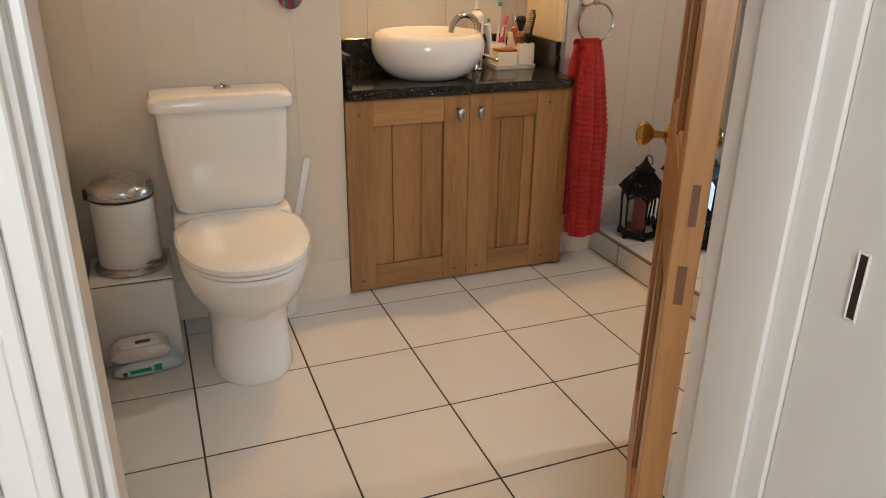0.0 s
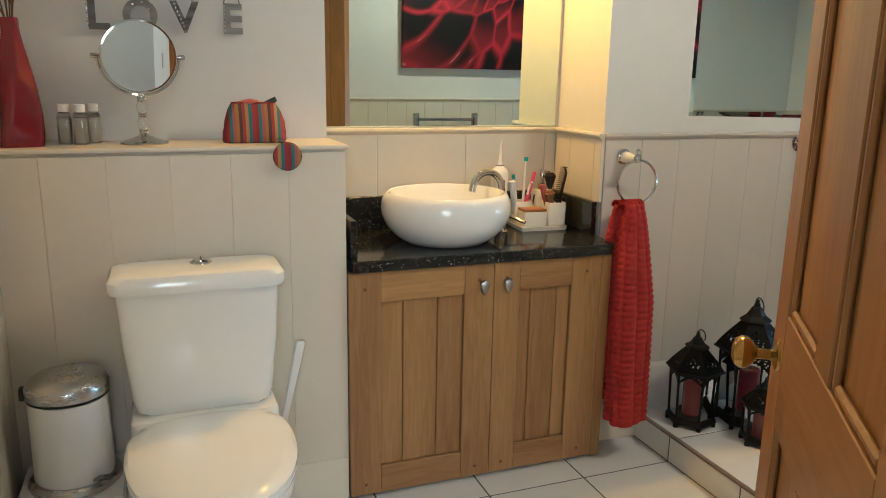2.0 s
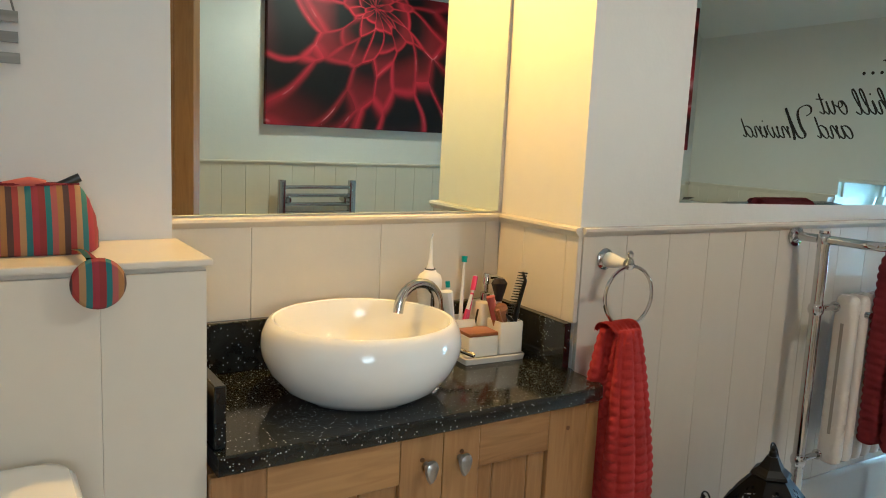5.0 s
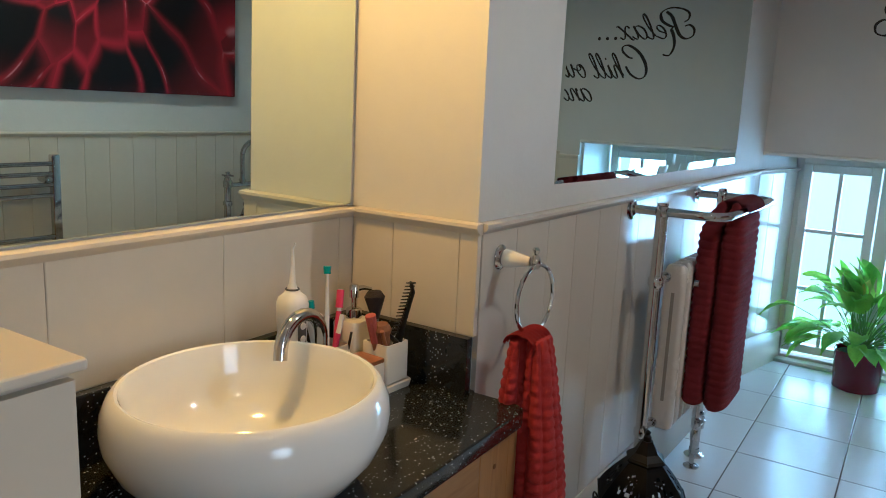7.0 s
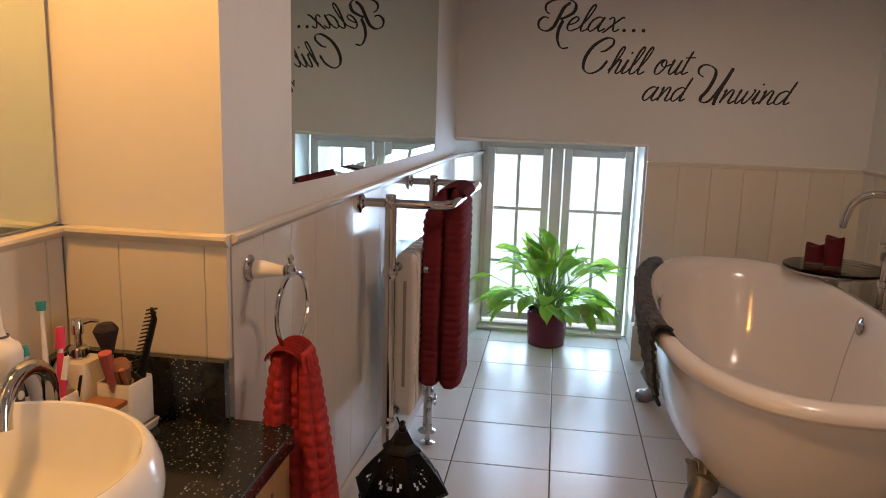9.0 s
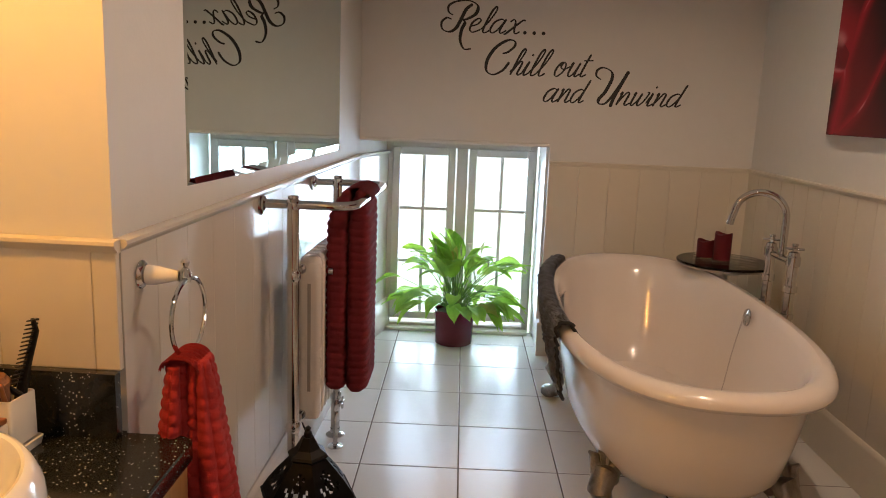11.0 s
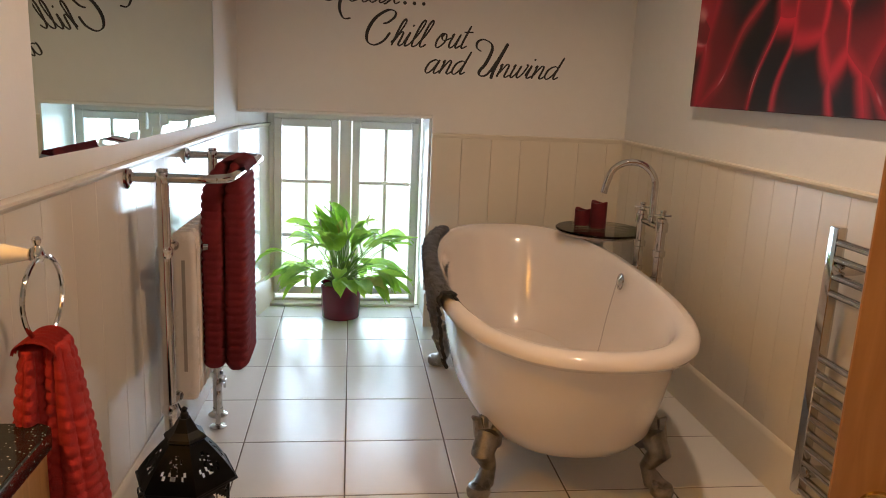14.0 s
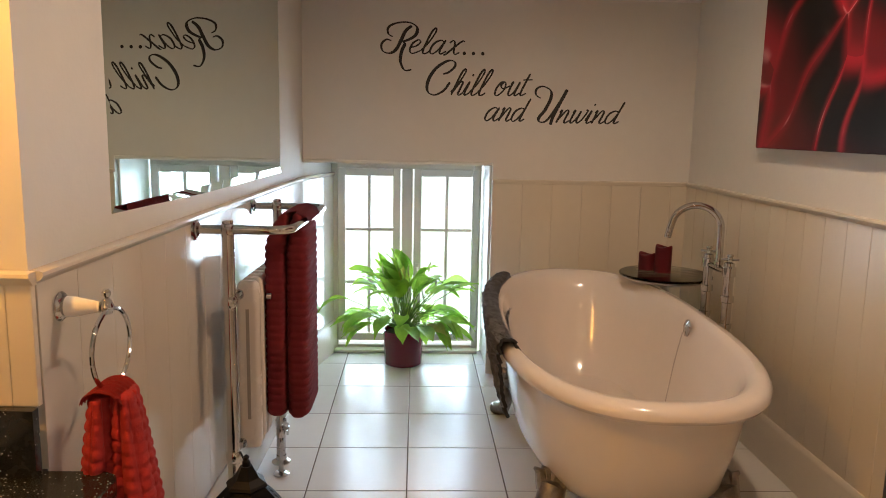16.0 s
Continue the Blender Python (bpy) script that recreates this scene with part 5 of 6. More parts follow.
def bath_mat():
    t = thing("bath_mat", (2.545, -1.415, 0.40), "charcoal chenille bath mat hung over the bath rim", "bath mat", rz=-2.0)

    def pos(u, v):
        # u along the rim, v from inside, over the rim, and down outside
        x = -0.39 + 1.06 * u
        s = (abs(x) / 0.895) ** 2.55
        lift = 0.028 * max(0.0, x / 0.895) ** 2
        rim_y = 0.4125 * max(0.0, 1 - s) ** (1 / 2.55)          # outer edge of the rim
        zt = 0.664 - 0.40 + lift
        if v < 0.25:
            f = v / 0.25
            y, z = rim_y - 0.092 + 0.048 * f, zt - 0.100 + 0.098 * f
        elif v < 0.45:
            f = (v - 0.25) / 0.20
            a = math.pi * (1 - f)
            y, z = rim_y - 0.018 + 0.027 * math.cos(a), zt - 0.004 + 0.012 * math.sin(a)
        else:
            f = (v - 0.45) / 0.55
            drop = 0.225 - 0.11 * u
            y, z = rim_y + 0.010 - 0.018 * f * f - 0.012 * f, zt - 0.006 - drop * f
        n1 = 0.016 * abs(noise.noise(Vector((u * 70, v * 26, 1.0)))) ** 0.6 + noise.noise(Vector((u * 30, v * 20, 4.0))) * 0.003
        return (x, y + 0.006 + n1, z + 0.006 * (0.25 < v < 0.45) + n1 * 0.7)
    part("chenille", sheet(B(), pos, 240, 150, 0.010), GREYT, t, angle=80)
    edge = [pos(0.0, i / 40) for i in range(41)] + [pos(i / 30, 1.0) for i in range(1, 31)]
    part("hem", tube(B(), edge, 0.006, 8), BLACKC, t, "black bound hem")


bath_mat()


def bath_mixer():
    t = thing("bath_mixer", (2.757, -1.905, ZU), "floor-standing chrome bath mixer with a swan-neck spout", "bath mixer")
    for x in (-0.102, 0.102):
        part("standpipe", tube(B(), [(x, 0, 0.002), (x, 0, 0.70)], 0.0185, 20), CHROME, t)
        part("collar", lathe(B(), [(0.018, 0.50), (0.023, 0.502), (0.023, 0.520), (0.018, 0.522), (0.0188, 0.60), (0.025, 0.604), (0.025, 0.625), (0.018, 0.63)], 20, (x, 0, 0)), CHROME, t)
        part("floor_flange", lathe(B(), [(0.034, 0), (0.034, 0.005), (0.016, 0.010)], 24, (x, 0, 0)), CHROME, t)
        bm = lathe(B(), [(0.018, 0.70), (0.025, 0.702), (0.025, 0.735), (0.020, 0.74), (0.019, 0.752), (0.009, 0.756), (0.009, 0.775), (0.013, 0.778), (0.011, 0.785), (0, 0.786)], 22, (x, 0, 0))
        v = part("valve_body", bm, CHROME, t)
        h = B()
        tube(h, [(x - 0.030, 0.012, 0.765), (x + 0.030, -0.012, 0.765)], 0.0045, 10)
        tube(h, [(x - 0.012, -0.030, 0.765), (x + 0.012, 0.030, 0.765)], 0.0045, 10)
        part("cross_handle", h, CHROME, v)
    part("bridge", tube(B(), [(-0.102, 0, 0.712), (0.102, 0, 0.712)], 0.0125, 16), CHROME, t)
    pts = [(0, 0, 0.712), (0, 0, 0.80), (0, 0, 0.86)] + [(0.0 + 0.05 * (1 - math.cos(radians(a))) * 0.5, 0.090 - 0.090 * math.cos(radians(a)), 0.865 + 0.090 * math.sin(radians(a))) for a in range(10, 166, 12)]
    pts += [(0.052, 0.184, 0.855), (0.054, 0.190, 0.825)]
    part("spout", tube(B(), pts, 0.0135, 18), CHROME, t)
    part("spout_collar", lathe(B(), [(0.013, 0.725), (0.018, 0.728), (0.018, 0.742), (0.0125, 0.746)], 20), CHROME, t)


bath_mixer()


def side_table():
    t = thing("side_table", (3.200, -1.850, ZU), "small round glass-topped table beside the bath", "side table")
    part("top", lathe(B(), [(0, 0.596), (0.199, 0.596), (0.203, 0.599), (0.203, 0.605), (0.199, 0.608), (0, 0.608)], 56), TGLASS, t, "round greenish glass top")
    part("rim", lathe(B(), [(0.182, 0.588), (0.196, 0.588), (0.198, 0.5955), (0.182, 0.5955)], 56), STEEL, t, "steel rim under the glass")
    part("lower_disc", lathe(B(), [(0, 0.560), (0.085, 0.560), (0.087, 0.566), (0.04, 0.574), (0.03, 0.5955), (0, 0.5955)], 40), WHITE, t)
    part("column", lathe(B(), [(0, 0.02), (0.020, 0.02), (0.020, 0.560), (0, 0.560)], 24), WHITE, t)
    part("base", lathe(B(), [(0, 0), (0.15, 0), (0.15, 0.012), (0.04, 0.024), (0, 0.024)], 40), WHITE, t)
    for dx, dy, r, h in ((0.086, 0.060, 0.037, 0.074), (0.022, 0.006, 0.037, 0.118)):
        c = thing("pillar_candle", (3.200 + dx, -1.850 + dy, ZU + 0.6085), "deep red pillar candle with a scalloped top on the glass table", "candle", "candles on the glass table")
        part("wax", sheet(B(), lambda u, v: (r * (1 if v < 0.9 else 1 - (v - 0.9) * 3) * math.cos(2 * math.pi * u), r * (1 if v < 0.9 else 1 - (v - 0.9) * 3) * math.sin(2 * math.pi * u), h * min(v / 0.9, 1) + (0.006 * math.sin(u * 2 * math.pi * 2) if v > 0.6 else 0) - (0.01 if v > 0.97 else 0)), 32, 12, 0.002, True), WAX, c)
        part("core", lathe(B(), [(0, 0.001), (r - 0.003, 0.001), (r - 0.003, h - 0.008), (0, h - 0.012)], 24), WAX, c)
        part("wick", tube(B(), [(0, 0, h - 0.013), (0.002, 0, h + 0.002)], 0.0012, 5), BLACKP, c)


side_table()


def ladder_rail():
    t = thing("ladder_towel_rail", (1.558, -2.010, 0.205), "flat-topped chrome ladder towel rail on the boarded wall", "towel rail")
    for x in (-0.205, 0.205):
        part("upright", box(B(), x - 0.019, x + 0.019, -0.015, 0.015, 0, 0.785, 0.006, 3), CHROME, t)
    zs = (0.745, 0.700, 0.652, 0.605, 0.418, 0.372, 0.328, 0.285, 0.240, 0.195, 0.150, 0.105, 0.060, 0.018)
    first = None
    for z in zs:
        if first is None:
            first = part("rung", tube(B(), [(-0.190, 0.004, 0), (0.190, 0.004, 0)], 0.0105, 12), CHROME, t, loc=(0, 0, z))
        else:
            o = new("rung", first.data)
            o.parent, o.location = t, (0, 0, z)
    for x in (-0.17, 0.17):
        for z in (0.675, 0.085):
            bm = lathe(B(), [(0, 0.018), (0.014, 0.017), (0.017, 0.012), (0.017, -0.03), (0.013, -0.06)], 18, m=Matrix.Translation((x, 0, z)) @ Matrix.Rotation(radians(-90), 4, 'X'))
            part("bracket", bm, CHROME, t)


ladder_rail()


# ---- plant in the window ----
def lily():
    t = thing("potted_peace_lily", (3.765, -0.668, ZU), "leafy green peace lily in a burgundy glazed pot by the window", "house plant")
    part("pot", lathe(B(), [(0, 0.0), (0.082, 0.0), (0.086, 0.004), (0.090, 0.10), (0.093, 0.178), (0.096, 0.182), (0.093, 0.185), (0.086, 0.182), (0.084, 0.165), (0, 0.165)], 44, sx=1.14, sy=1.14), POT, t, "burgundy glazed pot")
    part("soil", lathe(B(), [(0, 0.172), (0.084, 0.168)], 24, sx=1.14, sy=1.14), SOIL, t)
    rnd = random.Random(5)
    for k in range(84):
        az = rnd.uniform(0, 360)
        reach = rnd.uniform(0.05, 0.25) if k % 4 else rnd.uniform(0.20, 0.30)
        if k % 9 == 0:
            reach *= 0.35
        hh = 0.385 - reach * rnd.uniform(0.55, 1.35)
        hh = max(0.12, hh * rnd.uniform(0.66, 1.0))
        ll, lw = rnd.uniform(0.13, 0.20), rnd.uniform(0.030, 0.050)
        a = radians(az)
        d = Vector((math.cos(a) * 0.62, math.sin(a), 0))
        p0 = Vector((rnd.uniform(-0.03, 0.03), rnd.uniform(-0.03, 0.03), 0.165))
        p1 = p0 + d * reach * 0.45 + Vector((0, 0, hh * 0.65))
        p2 = p0 + d * reach + Vector((0, 0, hh * (0.95 if hh > 0.2 else 0.6)))
        stem = [p0.lerp(p1, f).lerp(p1.lerp(p2, f), f) for f in (0, 0.25, 0.5, 0.75, 1)]
        bm = tube(B(), stem, [0.0028, 0.0024, 0.002, 0.0018, 0.0015], 5)
        tang = (stem[-1] - stem[-2]).normalized()
        droop = rnd.uniform(0.2, 1.3)
        side = tang.cross(Vector((0, 0, 1)))
        side = side.normalized() if side.length > 0.05 else Vector((1, 0, 0))
        lf = B()
        rows = []
        pos, dirn = stem[-1].copy(), tang.copy()
        tw = rnd.uniform(-0.5, 0.5)
        for j in range(10):
            f = j / 9
            w = lw * (math.sin(math.pi * min(1, f * 0.86 + 0.10)) ** 0.8) * (1 - f ** 4)
            up = side.cross(dirn).normalized()
            sv = (side + up * tw * f).normalized()
            cup = up * 0.35 * w
            wav = up * 0.10 * lw * math.sin(f * 11 + k)
            rows.append([pos - sv * w + cup + wav, pos - up * 0.1 * w, pos + sv * w + cup - wav])
            dirn = (dirn + Vector((0, 0, -0.16 * droop)) + d * 0.03).normalized()
            pos = pos + dirn * ll / 9
        g = [[lf.verts.new(p) for p in r] for r in rows]
        for r0, r1 in zip(g, g[1:]):
            for i in range(2):
                lf.faces.new((r0[i], r0[i + 1], r1[i + 1], r1[i]))
        bmesh.ops.solidify(lf, geom=lf.faces[:], thickness=0.0006)
        s = part("stalk", bm, STEM, t)
        part("leaf", lf, LEAF_Y if k in (9, 40) else LEAF, s, "yellowing drooping leaf" if k in (9, 40) else "", angle=80)
    for (dx, dy, h, tilt) in ((-0.02, 0.10, 0.45, 0.2), (0.01, -0.13, 0.46, -0.3), (0.0, -0.17, 0.36, -0.2), (-0.03, -0.03, 0.44, 0.1)):
        p = Vector((dx, dy, 0.165 + h * 0.68))
        bm = tube(B(), [(0, 0, 0.165), (dx * 0.5, dy * 0.5, 0.165 + h * 0.4), p], 0.0022, 5)
        s = part("flower_stalk", bm, STEM, t)
        fl = B()
        sheet(fl, lambda u, v: (p.x + 0.017 * math.sin(math.pi * v) * math.sin((u - 0.5) * 2.4), p.y + 0.05 * tilt * v + 0.017 * math.sin(math.pi * v) * (1 - math.cos((u - 0.5) * 2.4)), p.z + 0.075 * v), 6, 10, 0.0008)
        part("spathe", fl, SPATHE, s, "cream lily spathe", angle=80)


lily()


# ---- canvas and lettering ----
pic = thing("canvas_print", (2.048, YS - 0.012, 1.275), "unframed canvas print of glowing red petals on black", "picture")
part("canvas", box(B(), -0.778, 0.783, 0.0, 0.038, 0.0, 0.755, 0.003), CANVAS, pic)


def letter_m(y, z):
    """Stands lettering on the window wall, read from inside the room."""
    return Matrix(((0, 0, -1, XE - 0.0012), (-1, 0, 0, y), (0, 1, 0, z), (0, 0, 0, 1)))


# strokes of the script letters, upright, one unit to the height of an x
GLYPHS = {}
GLYPHS["e"] = (0.62, [[(0.02, 0.42), (0.32, 0.58), (0.42, 0.86), (0.25, 1.0), (0.04, 0.72), (0.03, 0.25), (0.25, 0.0), (0.62, 0.22)]])
GLYPHS["l"] = (0.48, [[(0.0, 0.2), (0.24, 0.8), (0.38, 1.6), (0.29, 1.88), (0.16, 1.5), (0.12, 0.4), (0.2, 0.02), (0.36, 0.04), (0.5, 0.2)]])
GLYPHS["a"] = (0.88, [[(0.58, 0.88), (0.36, 1.0), (0.08, 0.75), (0.03, 0.22), (0.22, 0.0), (0.45, 0.3), (0.62, 1.0)], [(0.63, 1.02), (0.55, 0.3), (0.62, 0.02), (0.74, 0.04), (0.9, 0.22)]])
GLYPHS["x"] = (0.86, [[(0.02, 0.82), (0.16, 1.0), (0.30, 0.82), (0.44, 0.2), (0.58, 0.0), (0.76, 0.16)], [(0.80, 0.92), (0.66, 0.97), (0.36, 0.5), (0.08, 0.0), (-0.05, -0.05)]])
GLYPHS["h"] = (0.74, [[(0.0, 0.2), (0.22, 0.8), (0.36, 1.6), (0.27, 1.88), (0.14, 1.5), (0.10, 0.0)], [(0.11, 0.2), (0.32, 0.92), (0.47, 0.94), (0.49, 0.6), (0.47, 0.14), (0.58, 0.0), (0.76, 0.2)]])
GLYPHS["i"] = (0.40, [[(0.0, 0.2), (0.14, 1.0), (0.11, 0.3), (0.18, 0.0), (0.42, 0.2)], [(0.15, 1.38), (0.17, 1.52)]])
GLYPHS["o"] = (0.84, [[(0.42, 0.98), (0.18, 0.94), (0.03, 0.5), (0.12, 0.06), (0.34, 0.02), (0.56, 0.42), (0.50, 0.86), (0.34, 0.98), (0.26, 0.7), (0.5, 0.5), (0.86, 0.72)]])
GLYPHS["u"] = (0.80, [[(0.02, 0.80), (0.10, 1.0), (0.07, 0.3), (0.2, 0.0), (0.42, 0.25), (0.54, 1.0)], [(0.54, 1.0), (0.50, 0.3), (0.58, 0.0), (0.82, 0.22)]])
GLYPHS["t"] = (0.50, [[(0.14, 1.62), (0.08, 0.4), (0.16, 0.02), (0.44, 0.2)], [(-0.12, 1.15), (0.46, 1.18)]])
GLYPHS["n"] = (0.76, [[(0.0, 0.80), (0.08, 1.0), (0.08, 0.5), (0.06, 0.0)], [(0.08, 0.2), (0.32, 0.94), (0.48, 0.92), (0.49, 0.5), (0.48, 0.12), (0.58, 0.0), (0.78, 0.2)]])
GLYPHS["d"] = (0.86, [[(0.58, 0.88), (0.36, 1.0), (0.08, 0.75), (0.03, 0.22), (0.22, 0.0), (0.45, 0.3), (0.62, 1.0)], [(0.66, 1.72), (0.56, 0.3), (0.63, 0.02), (0.84, 0.2)]])
GLYPHS["w"] = (0.92, [[(0.02, 0.80), (0.10, 1.0), (0.07, 0.25), (0.18, 0.0), (0.38, 0.4), (0.46, 0.95)], [(0.46, 0.95), (0.42, 0.3), (0.52, 0.0), (0.72, 0.3), (0.84, 0.98), (0.72, 1.02)]])
GLYPHS["."] = (0.50, [[(0.22, 0.06), (0.24, 0.07)]])
# capitals, already slanted
GLYPHS["R"] = (0.0, [[(0.78, 2.15), (0.28, 1.75), (-0.10, 1.0), (-0.50, 0.25), (-1.05, -0.08), (-1.62, 0.12), (-1.70, 0.66), (-1.30, 1.02), (-0.90, 0.92)],
                     [(-0.80, 1.25), (-1.16, 1.50), (-1.14, 2.0), (-0.50, 2.34), (0.50, 2.42), (1.20, 2.05), (1.06, 1.40), (0.36, 0.98), (-0.02, 0.92)],
                     [(0.0, 0.92), (0.20, 0.68), (-0.04, 0.14), (-0.14, -0.70), (0.20, -1.40), (0.78, -1.36)]])
GLYPHS["C"] = (0.0, [[(-0.52, 1.50), (-0.12, 1.62), (0.36, 2.05), (0.34, 2.42), (-0.20, 2.46), (-1.05, 1.90), (-1.62, 1.0), (-1.66, 0.22), (-1.15, -0.06), (-0.45, 0.28), (0.02, 0.90)]])
GLYPHS["U"] = (0.0, [[(-0.72, 1.88), (-1.08, 2.14), (-1.04, 2.55), (-0.60, 2.76), (0.0, 2.50), (0.08, 1.95), (-0.35, 1.00), (-0.80, 0.42), (-0.72, 0.10), (-0.20, 0.22), (0.50, 1.20), (1.28, 2.55)],
                     [(1.30, 2.56), (0.86, 1.70), (0.30, 0.55), (0.10, -0.10)]])


def stroke(bm, pts, thin, thick):
    """One pen stroke: a flat ribbon, broad on the way down and fine on the way up."""
    k, fine = len(pts), []
    for i in range(k - 1):
        q = [Vector((*pts[max(i - 1, 0)], 0)), Vector((*pts[i], 0)), Vector((*pts[i + 1], 0)), Vector((*pts[min(i + 2, k - 1)], 0))]
        for s in range(6):
            u = s / 6
            fine.append(0.5 * ((2 * q[1]) + (q[2] - q[0]) * u + (2 * q[0] - 5 * q[1] + 4 * q[2] - q[3]) * u * u + (3 * q[1] - q[0] - 3 * q[2] + q[3]) * u ** 3))
    fine.append(Vector((*pts[-1], 0)))
    rr = []
    for i in range(len(fine)):
        d = fine[min(i + 1, len(fine) - 1)] - fine[max(i - 1, 0)]
        slope = abs(d.normalized().dot(Vector((0.42, 0.907, 0))))
        rr.append(thin + (thick - thin) * slope ** 2 * (1.0 if d.y < 0 else 0.55))
    if len(pts) > 2:
        rr[0], rr[-1] = rr[0] * 0.6, rr[-1] * 0.6
    tube(bm, fine, rr, 8, flat=0.10)


def words(t, text, x, z, width, unit, cap=False):
    """Sets one run of letters from x on, stretched to the width; each letter is a part."""
    total = sum(GLYPHS[c][0] for c in text) or 1.0
    sx = unit if cap else width / total
    slant = 0.0 if cap else 0.44 * unit
    thin, thick = (0.0030, 0.0082) if cap else (0.0028, 0.0050)
    at = x
    for c in text:
        adv, strokes = GLYPHS[c]
        bm = B()
        if c == ".":
            lathe(bm, [(0, 0.0006), (0.0085, 0.0005), (0.0085, 0), (0, 0)], 18, (at + 0.22 * sx, z + 0.006, 0))
        else:
            for st in strokes:
                stroke(bm, [(at + px * sx + py * slant, z + py * unit) for px, py in st], thin, thick)
        part("letter", bm, VINYL, t)
        at += adv * sx


def wall_line(y, z, label):
    t = thing("wall_lettering", (XE - 0.0012, y, z), label, "wall lettering", "lettering on the window wall")
    t.matrix_world = letter_m(y, z)
    return t


line = wall_line(-0.650, 1.680, "black script lettering reading Relax... on the window wall")
words(line, "R", 0.0, 0.002, 0, 0.058, True)
words(line, "elax...", 0.026, -0.001, 0.385, 0.064)
line = wall_line(-0.880, 1.490, "black script lettering reading Chill out on the window wall")
words(line, "C", 0.0, 0.0, 0, 0.064, True)
words(line, "hill", 0.000, -0.002, 0.166, 0.066)
words(line, "out", 0.210, 0.0, 0.160, 0.066)
line = wall_line(-1.047, 1.367, "black script lettering reading and Unwind on the window wall")
words(line, "and", 0.0, 0.001, 0.197, 0.064)
words(line, "U", 0.323, -0.006, 0, 0.064, True)
words(line, "nwind", 0.352, -0.002, 0.310, 0.062)

# ---- things on the ledge ----
LZ = 1.0705


def vase():
    t = thing("twisted_vase", (-0.536, -0.105, LZ), "tall twisted burgundy glazed vase holding dried stems on the ledge", "vase")
    prof = [(0, 0.048), (0.02, 0.050), (0.08, 0.045), (0.16, 0.034), (0.23, 0.023), (0.275, 0.017), (0.30, 0.0185), (0.305, 0.0175)]
    rings = []
    for i in range(25):
        f = i / 24 * 0.305
        for (z0, r0), (z1, r1) in zip(prof, prof[1:]):
            if z0 <= f <= z1 + 1e-9:
                r = r0 + (r1 - r0) * (f - z0) / (z1 - z0)
        a = radians(10 + 75 * f / 0.305)
        rings.append([(px * math.cos(a) - py * math.sin(a), px * math.sin(a) + py * math.cos(a), f) for px, py in rrect(r, r, r * 0.45, 5)])
    part("body", loft(B(), rings, True, False), VASE, t)
    rnd = random.Random(3)
    for k in range(9):
        a, b = rnd.uniform(0, 6.28), rnd.uniform(0.02, 0.09)
        pts = [Vector((0, 0, 0.20)), Vector((math.cos(a) * 0.012, math.sin(a) * 0.012, 0.31)), Vector((math.cos(a) * b * 0.6, math.sin(a) * b * 0.6, 0.40)), Vector((math.cos(a) * b, math.sin(a) * b, 0.45 + rnd.uniform(0, 0.08)))]
        s = part("stem", tube(B(), pts, 0.0018, 5), PINE_DARK, t, "dried brown stem")
        bl = B()
        for q in range(7):
            p = pts[1].lerp(pts[3], 0.25 + q * 0.11) + Vector((rnd.uniform(-0.014, 0.014), rnd.uniform(-0.012, 0.012), rnd.uniform(-0.01, 0.02)))
            lathe(bl, [(0, -0.008), (0.006, -0.003), (0.007, 0.004), (0.003, 0.010), (0, 0.011)], 6, p)
        part("dried_petal", bl, VASE, s)


vase()


def bottle(x, y):
    t = thing("glass_bottle", (x, y, LZ), "small clear square bottle with a white cap on the ledge", "bottle", "bottles on the ledge")
    part("bottle_body", loft(B(), [[(px, py, z) for px, py in rrect(w, w, 0.006, 4)] for z, w in ((0, 0.0150), (0.003, 0.0165), (0.070, 0.0165), (0.076, 0.014), (0.080, 0.010))]), CLEAR, t)
    part("liquid", loft(B(), [[(px, py, z) for px, py in rrect(w, w, 0.005, 4)] for z, w in ((0.004, 0.0140), (0.066, 0.0140))]), mat("pearly_lotion", (0.60, 0.57, 0.48), 0.4), t, "pearly lotion")
    part("cap", lathe(B(), [(0.013, 0.081), (0.0135, 0.083), (0.0135, 0.099), (0.011, 0.101), (0, 0.101)], 22), WHITE, t)
    part("neck_band", lathe(B(), [(0.0105, 0.077), (0.0115, 0.078), (0.0115, 0.0815), (0.0105, 0.082)], 20), STEEL, t)


for bx_, by_ in ((-0.442, -0.065), (-0.404, -0.078), (-0.376, -0.035)):
    bottle(bx_, by_)


